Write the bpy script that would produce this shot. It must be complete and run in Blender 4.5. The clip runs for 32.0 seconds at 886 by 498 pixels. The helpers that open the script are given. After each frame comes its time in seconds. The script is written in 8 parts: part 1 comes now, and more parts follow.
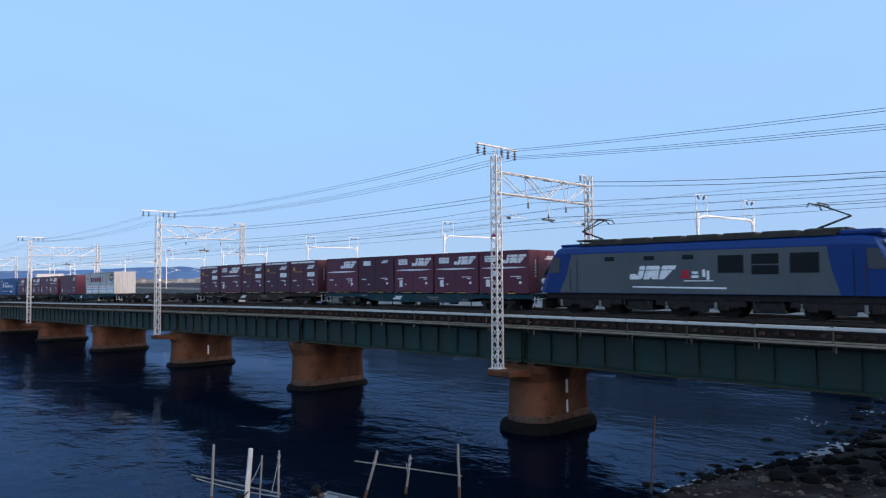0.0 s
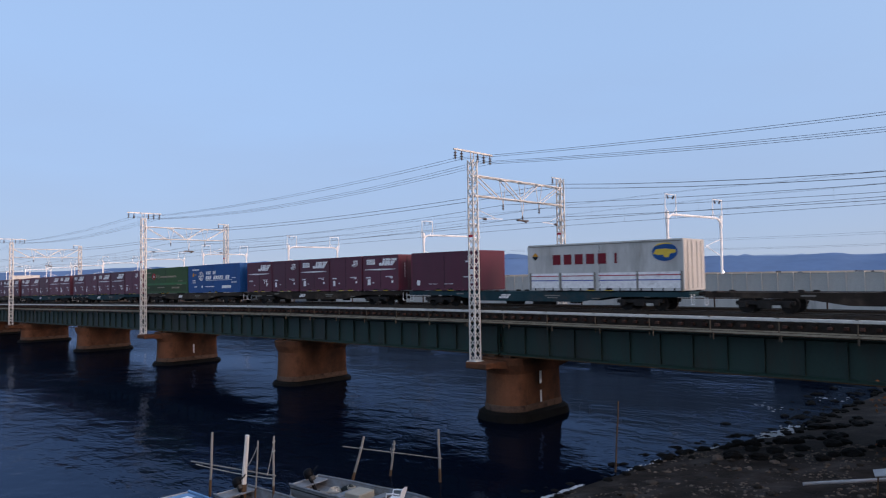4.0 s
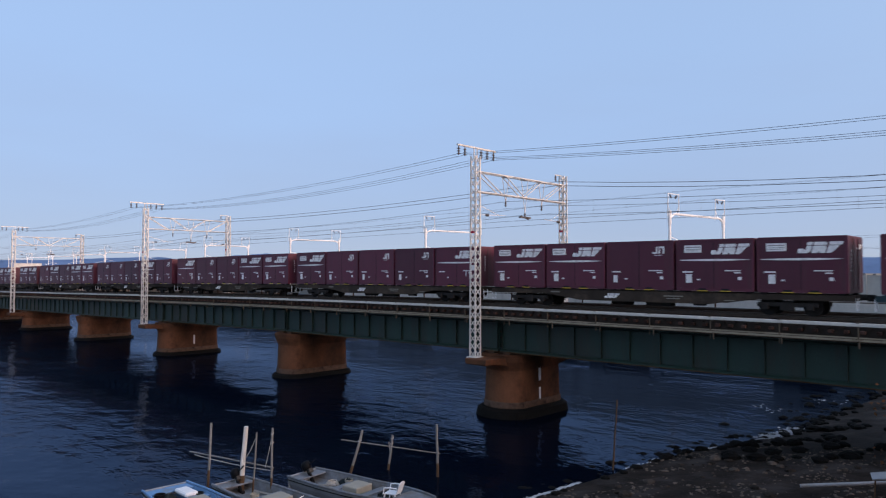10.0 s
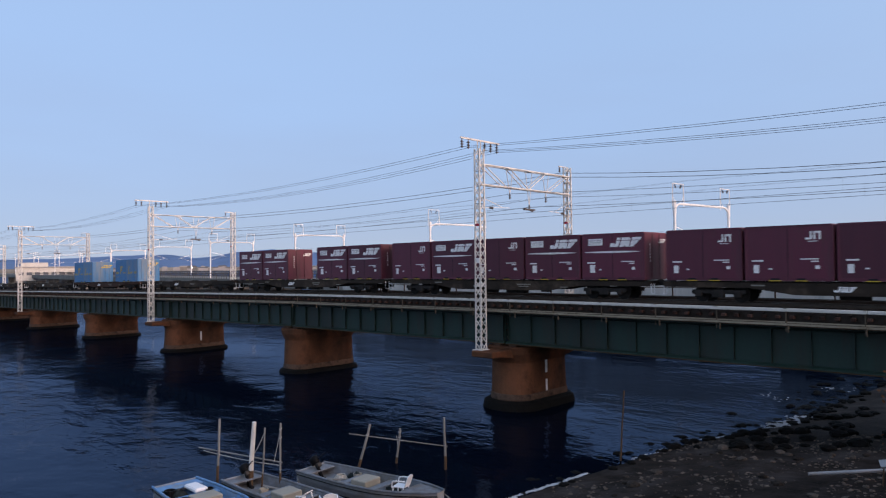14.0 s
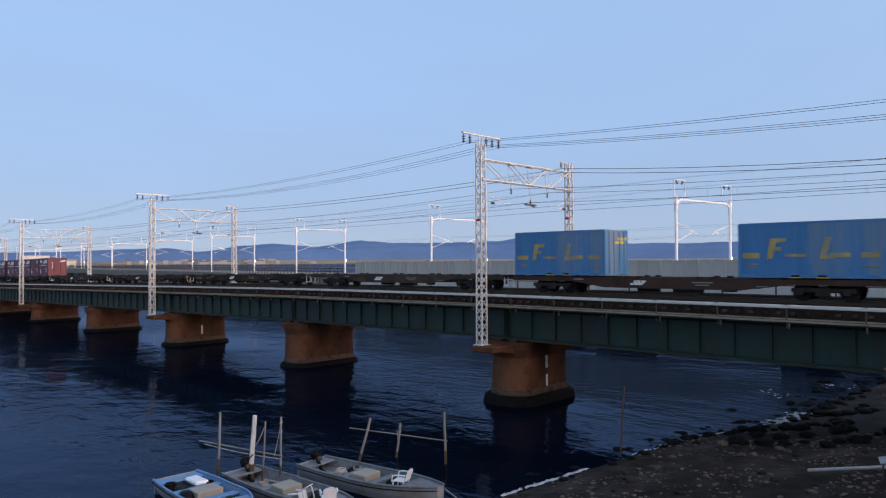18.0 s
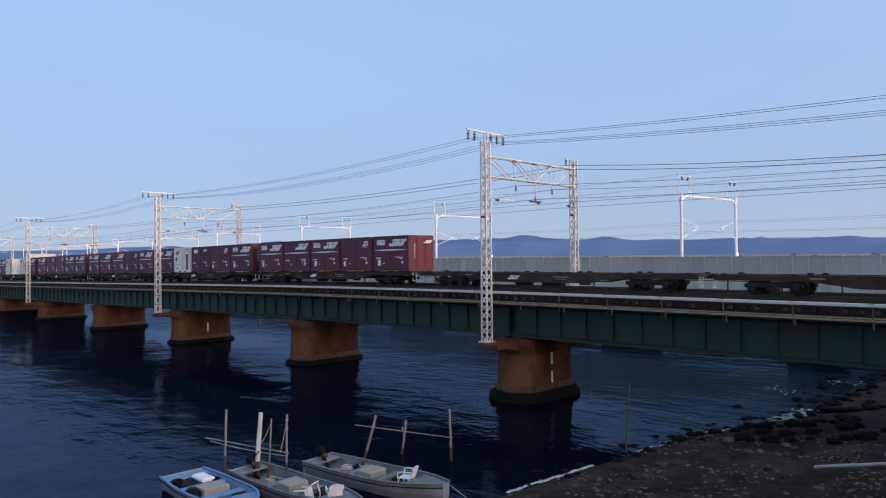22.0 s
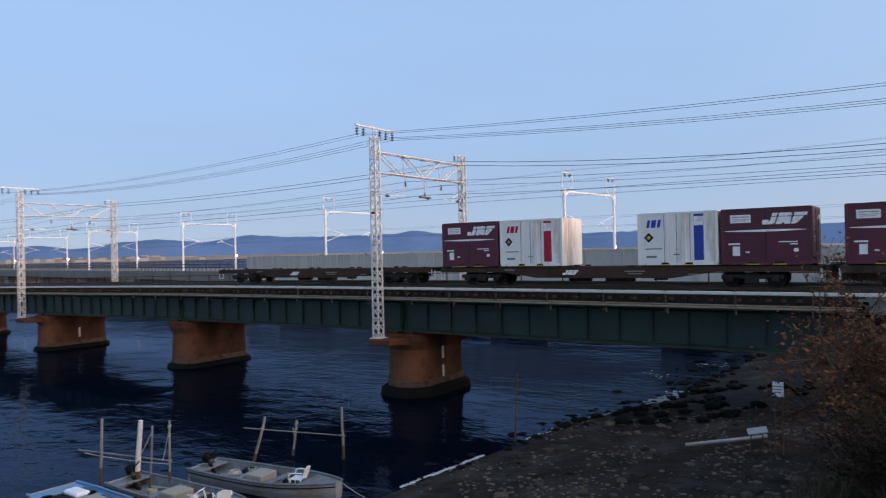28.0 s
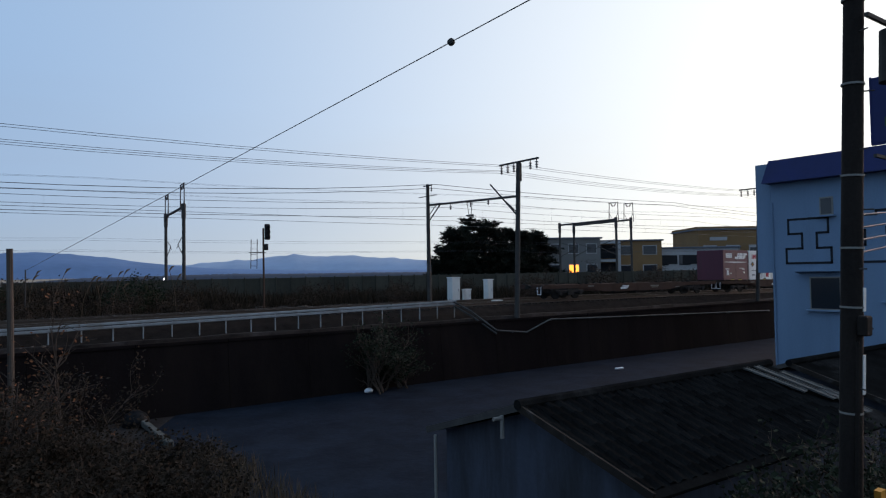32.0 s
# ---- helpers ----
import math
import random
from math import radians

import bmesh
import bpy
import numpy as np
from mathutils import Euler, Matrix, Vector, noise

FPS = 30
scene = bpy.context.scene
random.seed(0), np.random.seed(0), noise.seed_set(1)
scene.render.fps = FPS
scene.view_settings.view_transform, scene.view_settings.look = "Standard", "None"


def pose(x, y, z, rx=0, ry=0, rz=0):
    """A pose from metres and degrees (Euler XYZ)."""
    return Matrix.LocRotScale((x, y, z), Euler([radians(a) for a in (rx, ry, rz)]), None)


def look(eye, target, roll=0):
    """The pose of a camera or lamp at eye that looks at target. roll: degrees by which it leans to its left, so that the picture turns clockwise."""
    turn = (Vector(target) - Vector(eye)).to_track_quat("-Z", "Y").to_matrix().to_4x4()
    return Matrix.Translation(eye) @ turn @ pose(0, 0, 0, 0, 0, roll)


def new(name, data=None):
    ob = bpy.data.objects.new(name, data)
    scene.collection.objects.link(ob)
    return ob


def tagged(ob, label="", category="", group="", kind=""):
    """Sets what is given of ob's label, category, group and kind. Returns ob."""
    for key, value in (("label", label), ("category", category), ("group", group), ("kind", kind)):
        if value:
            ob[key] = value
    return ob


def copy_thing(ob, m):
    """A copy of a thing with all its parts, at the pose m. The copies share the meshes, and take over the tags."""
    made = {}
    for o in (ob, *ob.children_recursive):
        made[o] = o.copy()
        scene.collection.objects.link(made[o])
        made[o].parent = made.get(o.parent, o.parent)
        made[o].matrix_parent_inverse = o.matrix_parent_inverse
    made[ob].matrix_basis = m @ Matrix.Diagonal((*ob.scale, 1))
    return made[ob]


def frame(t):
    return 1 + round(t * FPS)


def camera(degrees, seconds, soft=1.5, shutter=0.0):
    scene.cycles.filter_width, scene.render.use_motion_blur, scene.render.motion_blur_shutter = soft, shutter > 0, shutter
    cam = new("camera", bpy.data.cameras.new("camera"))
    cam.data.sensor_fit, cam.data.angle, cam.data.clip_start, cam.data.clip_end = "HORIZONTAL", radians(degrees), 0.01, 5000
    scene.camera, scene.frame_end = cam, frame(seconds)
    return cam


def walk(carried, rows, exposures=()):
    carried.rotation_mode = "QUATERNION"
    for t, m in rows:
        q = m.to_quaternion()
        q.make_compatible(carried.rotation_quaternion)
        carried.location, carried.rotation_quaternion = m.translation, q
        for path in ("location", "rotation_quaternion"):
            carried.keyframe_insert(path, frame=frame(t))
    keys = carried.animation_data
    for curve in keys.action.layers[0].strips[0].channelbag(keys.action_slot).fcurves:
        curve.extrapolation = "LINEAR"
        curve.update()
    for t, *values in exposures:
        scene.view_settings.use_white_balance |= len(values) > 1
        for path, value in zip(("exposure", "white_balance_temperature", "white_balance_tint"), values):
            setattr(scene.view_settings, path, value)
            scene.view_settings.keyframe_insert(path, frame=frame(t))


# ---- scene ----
# ------------------------------------------------------------------ camera
EYE = 8.6          # the eye above the water
cam = camera(64.5, 32.0, soft=1.2, shutter=0.15)
TURNS = [
    (0, 44.60, 2.36, 0.38), (0.5, 44.72, 2.73, 0.87), (1, 44.44, 2.59, 1.16), (1.5, 44.14, 2.43, 1.69), (2, 43.79, 2.26, 2.50),
    (2.5, 43.59, 2.16, 1.58), (4.5, 42.87, 2.21, 0.75), (5, 42.75, 2.21, 0.54), (5.5, 42.66, 2.18, 0.41), (6, 42.58, 2.15, 0.38),
    (6.5, 42.52, 2.13, 0.44), (7, 42.49, 2.12, 0.61), (7.5, 42.50, 2.05, 0.76), (8, 42.59, 2.01, 0.80), (8.5, 42.68, 1.98, 0.79),
    (9, 42.79, 1.92, 0.86), (9.5, 42.94, 1.87, 0.29), (10, 43.04, 1.83, -0.18), (10.5, 43.06, 1.74, 0.12), (11, 43.14, 1.63, 0.26),
    (11.5, 43.21, 1.56, 0.42), (12, 43.28, 1.51, 0.41), (12.5, 43.32, 1.45, 0.52), (13, 43.37, 1.40, 0.50), (13.5, 43.41, 1.35, 0.57),
    (14, 43.45, 1.29, 0.64), (14.5, 43.50, 1.19, 0.51), (16.5, 43.52, 0.91, 0.02), (17, 43.49, 0.89, 0.19), (17.5, 43.49, 0.88, 0.38),
    (18, 43.53, 0.88, 0.36), (18.5, 43.61, 0.86, 0.39), (19, 43.71, 0.83, 0.44), (19.5, 43.78, 0.80, 0.40), (20, 43.84, 0.81, 0.42),
    (20.5, 43.86, 0.78, 0.48), (21, 43.89, 0.71, 0.47), (21.5, 43.91, 0.70, 0.50), (22, 43.93, 0.65, 0.52), (22.5, 43.97, 0.67, 0.63),
    (23, 44.03, 0.65, 0.20), (23.5, 43.99, 0.67, -0.04), (24, 43.91, 0.71, 0.08), (24.5, 43.91, 0.74, 0.20), (26.5, 43.83, 0.72, 0.53),
    (27, 43.64, 0.61, 0.64), (27.5, 41.35, 0.44, 1.05), (28, 35.01, 0.17, 1.28), (28.5, 21.54, -0.10, 0.86), (29, 4.66, 0.08, -0.30),
    (29.5, -11.85, 0.44, -1.51), (30, -25.93, 0.85, -0.53), (30.5, -33.04, 1.11, 0.22), (31, -35.09, 1.37, 1.07), (31.5, -35.62, 1.64, 1.18),
    (32, -36.01, 1.86, 0.96)
]
# the first moment stands a little forward of the rest
STEP = {0: 2.3, 0.1: 1.3, 0.2: 0.45, 0.3: 0.0}
EXPOSE = [(0, 1.65, 6150, 28), (1.0, 1.45, 6150, 28), (2.5, 1.42, 6200, 29), (4.5, 1.48, 7000, 38), (14.5, 1.48, 7000, 38), (18.0, 1.48, 6850, 35), (27.0, 1.48, 6850, 35), (28.0, 1.5, 6850, 34), (29.0, 1.62, 6850, 32), (29.5, 1.68, 6850, 31), (30.0, 1.56, 6850, 30), (31.0, 1.40, 6850, 30), (32.0, 1.22, 6680, 30)]


def eye_rows():
    rows = []
    for t, yaw, pitch, roll in TURNS:
        rows.append((t, pose(-0.69 * STEP.get(t, 0), 0.72 * STEP.get(t, 0), EYE, 90 + pitch, roll, yaw)))
    for t, w in ((0.1, 0.35), (0.2, 0.7), (0.3, 0.9)):
        a, b = TURNS[0], TURNS[1]
        yaw, pitch, roll = (a[k] + (b[k] - a[k]) * w for k in (1, 2, 3))
        rows.append((t, pose(-0.69 * STEP[t], 0.72 * STEP[t], EYE, 90 + pitch, roll, yaw)))
    return sorted(rows, key=lambda r: r[0])


walk(cam, eye_rows(), EXPOSE)

# ------------------------------------------------------------------ light: dusk, the last warm glow low over the land on the right
SUN_AZ = 84.0      # degrees from +y towards +x
SUN_EL = 6.0
_d = Vector((math.sin(radians(SUN_AZ)) * math.cos(radians(SUN_EL)), math.cos(radians(SUN_AZ)) * math.cos(radians(SUN_EL)), math.sin(radians(SUN_EL))))


def dusk_sky():
    """A clear sky seen through thin high haze that evens it out and glows about the sunset."""
    world = bpy.data.worlds.new("dusk")
    scene.world = world
    world.use_nodes = True
    n, l = world.node_tree.nodes, world.node_tree.links
    sky = n.new("ShaderNodeTexSky")
    sky.sky_type = "NISHITA"
    sky.sun_disc = False
    sky.sun_elevation = radians(SUN_EL)
    sky.sun_rotation = radians(SUN_AZ)
    sky.altitude = 1800
    sky.air_density = 1.0
    sky.dust_density = 0.0
    sky.ozone_density = 4.5
    even = n.new("ShaderNodeGamma")
    even.inputs[1].default_value = 0.57
    l.new(sky.outputs[0], even.inputs[0])
    tc = n.new("ShaderNodeTexCoord")
    sep = n.new("ShaderNodeSeparateXYZ")
    l.new(tc.outputs["Generated"], sep.inputs[0])
    rise = n.new("ShaderNodeMapRange")
    rise.interpolation_type = "SMOOTHSTEP"
    rise.inputs[1].default_value, rise.inputs[2].default_value = -0.02, 0.30
    # faint uneven layers in the haze
    layer = n.new("ShaderNodeMapping")
    layer.inputs["Scale"].default_value = (1.0, 1.0, 5.0)
    l.new(tc.outputs["Generated"], layer.inputs[0])
    veil = n.new("ShaderNodeTexNoise")
    veil.inputs["Scale"].default_value = 2.6
    veil.inputs["Detail"].default_value = 5
    l.new(layer.outputs[0], veil.inputs["Vector"])
    shift = n.new("ShaderNodeMath")
    shift.operation = "MULTIPLY_ADD"
    shift.inputs[1].default_value, shift.inputs[2].default_value = 0.16, -0.08
    l.new(veil.outputs[0], shift.inputs[0])
    lifted = n.new("ShaderNodeMath")
    l.new(sep.outputs[2], lifted.inputs[0])
    l.new(shift.outputs[0], lifted.inputs[1])
    haze = n.new("ShaderNodeMix")
    haze.data_type = "RGBA"
    haze.inputs[6].default_value = (*HAZE_LOW, 1)
    haze.inputs[7].default_value = (*HAZE_HIGH, 1)
    l.new(lifted.outputs[0], rise.inputs[0])
    l.new(rise.outputs[0], haze.inputs[0])
    mix = n.new("ShaderNodeMix")
    mix.data_type = "RGBA"
    mix.inputs[0].default_value = 0.75
    l.new(even.outputs[0], mix.inputs[6])
    l.new(haze.outputs[2], mix.inputs[7])
    # the glow falls off with the angle from the sun
    dot = n.new("ShaderNodeVectorMath")
    dot.operation = "DOT_PRODUCT"
    dot.inputs[1].default_value = _d
    l.new(tc.outputs["Generated"], dot.inputs[0])
    half = n.new("ShaderNodeMath")
    half.operation = "MULTIPLY_ADD"
    half.inputs[1].default_value = half.inputs[2].default_value = 0.5
    l.new(dot.outputs["Value"], half.inputs[0])
    power = n.new("ShaderNodeMath")
    power.operation = "POWER"
    power.inputs[1].default_value = 5.5
    l.new(half.outputs[0], power.inputs[0])
    warm = n.new("ShaderNodeVectorMath")
    warm.operation = "SCALE"
    warm.inputs[0].default_value = GLOW_COLOUR
    l.new(power.outputs[0], warm.inputs["Scale"])
    both = n.new("ShaderNodeVectorMath")
    both.operation = "ADD"
    l.new(mix.outputs[2], both.inputs[0])
    l.new(warm.outputs[0], both.inputs[1])
    l.new(both.outputs[0], n["Background"].inputs[0])
    n["Background"].inputs[1].default_value = 0.15


HAZE_LOW, HAZE_HIGH, GLOW_COLOUR = (0.74, 1.2, 1.56), (0.78, 1.5, 2.12), (2.6, 2.4, 1.25)
dusk_sky()

sun_data = bpy.data.lights.new("sun", "SUN")
sun_data.energy = 1.3
sun_data.angle = radians(45)
sun_data.color = (1.0, 0.80, 0.64)
sun_ob = new("sun", sun_data)
sun_ob.matrix_world = look(_d * 300, (0, 0, 0))


# ------------------------------------------------------------------ materials
def mat(name, color, rough=0.7, metal=0.0, scale=3.0, vary=0.25, fine=40.0, bump=0.15, stain=None, stain_amount=0.0,
        stain_scale=0.6, per_object=0.0, streaks=False, sheen=None):
    """A painted, stained or worn surface: broad and fine variation, relief, and stains of another colour."""
    m = bpy.data.materials.new(name)
    m.use_nodes = True
    n, l = m.node_tree.nodes, m.node_tree.links
    b = n["Principled BSDF"]
    tc = n.new("ShaderNodeTexCoord")
    src = tc.outputs["Object"]
    if streaks:
        mp = n.new("ShaderNodeMapping")
        mp.inputs["Scale"].default_value = (1.0, 1.0, 0.18)
        l.new(src, mp.inputs[0])
        src = mp.outputs[0]
    big = n.new("ShaderNodeTexNoise")
    big.inputs["Scale"].default_value = scale
    big.inputs["Detail"].default_value = 6
    l.new(src, big.inputs["Vector"])
    small = n.new("ShaderNodeTexNoise")
    small.inputs["Scale"].default_value = fine
    small.inputs["Detail"].default_value = 3
    l.new(tc.outputs["Object"], small.inputs["Vector"])
    add = n.new("ShaderNodeMath")
    add.operation = "MULTIPLY_ADD"
    l.new(small.outputs[0], add.inputs[0])
    add.inputs[1].default_value = 0.4
    l.new(big.outputs[0], add.inputs[2])
    ramp = n.new("ShaderNodeMapRange")
    ramp.inputs[1].default_value, ramp.inputs[2].default_value = 0.4, 1.0
    ramp.inputs[3].default_value, ramp.inputs[4].default_value = 1 - vary, 1 + vary
    l.new(add.outputs[0], ramp.inputs[0])
    val = ramp.outputs[0]
    if per_object:
        oi = n.new("ShaderNodeObjectInfo")
        pr = n.new("ShaderNodeMapRange")
        pr.inputs[3].default_value, pr.inputs[4].default_value = 1 - per_object, 1 + per_object
        l.new(oi.outputs["Random"], pr.inputs[0])
        mu = n.new("ShaderNodeMath")
        mu.operation = "MULTIPLY"
        l.new(val, mu.inputs[0])
        l.new(pr.outputs[0], mu.inputs[1])
        val = mu.outputs[0]
    hsv = n.new("ShaderNodeHueSaturation")
    hsv.inputs["Color"].default_value = (*color, 1)
    l.new(val, hsv.inputs["Value"])
    col = hsv.outputs[0]
    if stain:
        sn = n.new("ShaderNodeTexNoise")
        sn.inputs["Scale"].default_value = stain_scale
        sn.inputs["Detail"].default_value = 8
        sn.inputs["Roughness"].default_value = 0.7
        l.new(src, sn.inputs["Vector"])
        sr = n.new("ShaderNodeMapRange")
        sr.inputs[1].default_value, sr.inputs[2].default_value = 0.62 - 0.3 * stain_amount, 0.8 - 0.2 * stain_amount
        l.new(sn.outputs[0], sr.inputs[0])
        mix = n.new("ShaderNodeMix")
        mix.data_type = "RGBA"
        l.new(sr.outputs[0], mix.inputs[0])
        l.new(col, mix.inputs[6])
        mix.inputs[7].default_value = (*stain, 1)
        col = mix.outputs[2]
    l.new(col, b.inputs["Base Color"])
    rr = n.new("ShaderNodeMapRange")
    rr.inputs[3].default_value, rr.inputs[4].default_value = max(rough - 0.12, 0.02), min(rough + 0.12, 1)
    l.new(big.outputs[0], rr.inputs[0])
    l.new(rr.outputs[0], b.inputs["Roughness"])
    b.inputs["Metallic"].default_value = metal
    b.inputs["Specular IOR Level"].default_value = sheen if sheen is not None else 0.1 if rough >= 0.8 else 0.22    # dusty surfaces have hardly any sheen
    if bump:
        bp = n.new("ShaderNodeBump")
        bp.inputs["Strength"].default_value = bump
        bp.inputs["Distance"].default_value = 0.02
        l.new(small.outputs[0], bp.inputs["Height"])
        l.new(bp.outputs[0], b.inputs["Normal"])
    return m


def glow(name, color, strength):
    m = bpy.data.materials.new(name)
    m.use_nodes = True
    b = m.node_tree.nodes["Principled BSDF"]
    b.inputs["Base Color"].default_value = (*color, 1)
    b.inputs["Emission Color"].default_value = (*color, 1)
    b.inputs["Emission Strength"].default_value = strength
    return m


def glass(name, color=(0.02, 0.025, 0.03)):
    m = bpy.data.materials.new(name)
    m.use_nodes = True
    b = m.node_tree.nodes["Principled BSDF"]
    b.inputs["Base Color"].default_value = (*color, 1)
    b.inputs["Roughness"].default_value = 0.06
    b.inputs["IOR"].default_value = 1.5
    return m


def water_material():
    m = bpy.data.materials.new("lake_water")
    m.use_nodes = True
    n, l = m.node_tree.nodes, m.node_tree.links
    # murky water under a ruffled, partly mirroring surface
    n.remove(n["Principled BSDF"])
    body = n.new("ShaderNodeBsdfDiffuse")
    body.inputs["Color"].default_value = (0.0014, 0.0036, 0.0092, 1)
    gloss = n.new("ShaderNodeBsdfGlossy")
    gloss.inputs["Color"].default_value = (0.50, 0.70, 1.0, 1)
    gloss.inputs["Roughness"].default_value = 0.05
    fres = n.new("ShaderNodeFresnel")
    fres.inputs["IOR"].default_value = 1.33
    part_of = n.new("ShaderNodeMath")
    part_of.operation = "MULTIPLY_ADD"
    part_of.inputs[1].default_value = 0.44
    part_of.inputs[2].default_value = 0.01
    l.new(fres.outputs[0], part_of.inputs[0])
    both = n.new("ShaderNodeMixShader")
    l.new(part_of.outputs[0], both.inputs[0])
    l.new(body.outputs[0], both.inputs[1])
    l.new(gloss.outputs[0], both.inputs[2])
    l.new(both.outputs[0], n["Material Output"].inputs["Surface"])
    tc = n.new("ShaderNodeTexCoord")
    mp = n.new("ShaderNodeMapping")
    mp.inputs["Scale"].default_value = (1.0, 1.6, 1.0)
    mp.inputs["Rotation"].default_value = (0, 0, radians(18))
    l.new(tc.outputs["Object"], mp.inputs[0])
    heights = None
    for sc, amp, det in ((0.09, 0.34, 3), (0.42, 0.16, 4), (1.6, 0.032, 3)):
        t = n.new("ShaderNodeTexNoise")
        t.inputs["Scale"].default_value = sc
        t.inputs["Detail"].default_value = det
        t.inputs["Roughness"].default_value = 0.55
        l.new(mp.outputs[0], t.inputs["Vector"])
        mu = n.new("ShaderNodeMath")
        mu.operation = "MULTIPLY_ADD"
        l.new(t.outputs[0], mu.inputs[0])
        mu.inputs[1].default_value = amp
        if heights is None:
            mu.inputs[2].default_value = 0
        else:
            l.new(heights, mu.inputs[2])
        heights = mu.outputs[0]
    # calm slicks and ruffled patches
    pt = n.new("ShaderNodeTexNoise")
    pt.inputs["Scale"].default_value = 0.045
    pt.inputs["Detail"].default_value = 5
    l.new(mp.outputs[0], pt.inputs["Vector"])
    pr = n.new("ShaderNodeMapRange")
    pr.inputs[1].default_value, pr.inputs[2].default_value = 0.4, 0.6
    pr.inputs[3].default_value, pr.inputs[4].default_value = 0.15, 1.0
    l.new(pt.outputs[0], pr.inputs[0])
    bp = n.new("ShaderNodeBump")
    bp.inputs["Distance"].default_value = 0.95
    l.new(pr.outputs[0], bp.inputs["Strength"])
    l.new(heights, bp.inputs["Height"])
    l.new(bp.outputs[0], gloss.inputs["Normal"])
    l.new(bp.outputs[0], fres.inputs["Normal"])
    return m


M_WATER = water_material()
M_FOAM = mat("foam", (0.38, 0.41, 0.45), 0.8, scale=4, vary=0.3, bump=0.3)
M_SAND = mat("wet_sand_and_gravel", (0.021, 0.0155, 0.013), 0.9, scale=1.3, vary=0.85, fine=6, bump=1.0, stain=(0.062, 0.053, 0.050), stain_amount=0.42, stain_scale=0.42)
M_STONE = mat("beach_stone", (0.072, 0.056, 0.046), 0.85, scale=4, vary=0.5, fine=20, bump=0.5, per_object=0.75)
M_DARKSTONE = mat("weedy_or_shade_black_stone", (0.006, 0.0055, 0.005), 0.9, scale=4, vary=0.5, fine=20, bump=0.6)
M_CONCRETE = mat("old_concrete", (0.30, 0.28, 0.25), 0.85, scale=1.2, vary=0.25, fine=14, bump=0.3, stain=(0.10, 0.08, 0.06), stain_amount=0.4, stain_scale=0.5, streaks=True)
M_PIER = mat("rust_stained_pier_concrete", (0.14, 0.056, 0.029), 0.9, scale=0.5, vary=0.4, fine=9, bump=0.35, stain=(0.045, 0.025, 0.017), stain_amount=0.6, stain_scale=0.45, per_object=0.15)
M_SPLASH = mat("pale_tide_marked_concrete", (0.17, 0.10, 0.07), 0.9, scale=1.6, vary=0.6, fine=8, bump=0.7, stain=(0.04, 0.026, 0.02), stain_amount=0.8, stain_scale=1.6)
M_PIERFOOT = mat("wet_mussel_covered_footing", (0.008, 0.007, 0.006), 0.85, scale=3, vary=0.5, fine=22, bump=0.8)
M_GREEN = mat("weathered_green_steel", (0.011, 0.036, 0.027), 0.55, scale=0.8, vary=0.35, fine=10, bump=0.15, stain=(0.032, 0.022, 0.013), stain_amount=0.5, stain_scale=0.6, streaks=True, sheen=0.4)
M_RUSTSTEEL = mat("rusty_brown_steel", (0.07, 0.04, 0.028), 0.85, scale=2, vary=0.4, fine=25, bump=0.3)
M_RAIL = mat("rail_steel", (0.09, 0.065, 0.05), 0.5, 0.6, scale=3, vary=0.3)
M_SLEEPER = mat("dark_timber", (0.045, 0.034, 0.028), 0.9, scale=3, vary=0.4, fine=30, bump=0.5)
M_TROUGH = mat("pale_concrete_trough", (0.58, 0.55, 0.50), 0.85, scale=1.5, vary=0.15, fine=20, bump=0.2, stain=(0.25, 0.22, 0.19), stain_amount=0.25)
M_CREAM = mat("cream_painted_steel", (0.30, 0.25, 0.18), 0.7, scale=2, vary=0.25, fine=20, bump=0.1, stain=(0.14, 0.09, 0.05), stain_amount=0.3)
M_GALV = mat("pale_galvanised_steel", (0.66, 0.63, 0.58), 0.5, 0.15, scale=2, vary=0.15, fine=15, bump=0.1, stain=(0.36, 0.27, 0.2), stain_amount=0.15)
M_WHITEPAINT = mat("white_painted_steel", (0.78, 0.78, 0.77), 0.5, scale=2, vary=0.1, fine=15, bump=0.05)
M_DARKPOLE = mat("dark_weathered_pole", (0.06, 0.055, 0.05), 0.85, scale=3, vary=0.3, fine=25, bump=0.3)
M_WIRE = mat("wire", (0.06, 0.06, 0.065), 0.6, 0.3, vary=0.1, bump=0)
M_INSUL = mat("insulator", (0.10, 0.085, 0.08), 0.35, vary=0.2, bump=0)
M_INSULW = mat("white_insulator", (0.6, 0.6, 0.58), 0.35, vary=0.1, bump=0)
M_WALLGREY = mat("grey_viaduct_concrete", (0.22, 0.205, 0.18), 0.9, scale=0.5, vary=0.2, fine=8, bump=0.2, stain=(0.2, 0.185, 0.16), stain_amount=0.3, stain_scale=0.3, streaks=True, per_object=0.06)
M_MAROON = mat("maroon_container_paint", (0.105, 0.014, 0.030), 0.5, scale=0.9, vary=0.22, fine=18, bump=0.06, stain=(0.07, 0.03, 0.03), stain_amount=0.2, stain_scale=0.8, streaks=True, per_object=0.22, sheen=0.45)
M_MAROON2 = mat("darker_maroon_container_paint", (0.075, 0.012, 0.025), 0.5, scale=0.9, vary=0.22, fine=18, bump=0.06, stain=(0.06, 0.035, 0.03), stain_amount=0.2, stain_scale=0.8, streaks=True, per_object=0.2, sheen=0.4)
M_LOGO = mat("white_marking", (0.82, 0.80, 0.78), 0.6, scale=5, vary=0.18, fine=30, bump=0, stain=(0.4, 0.34, 0.3), stain_amount=0.2, stain_scale=2)
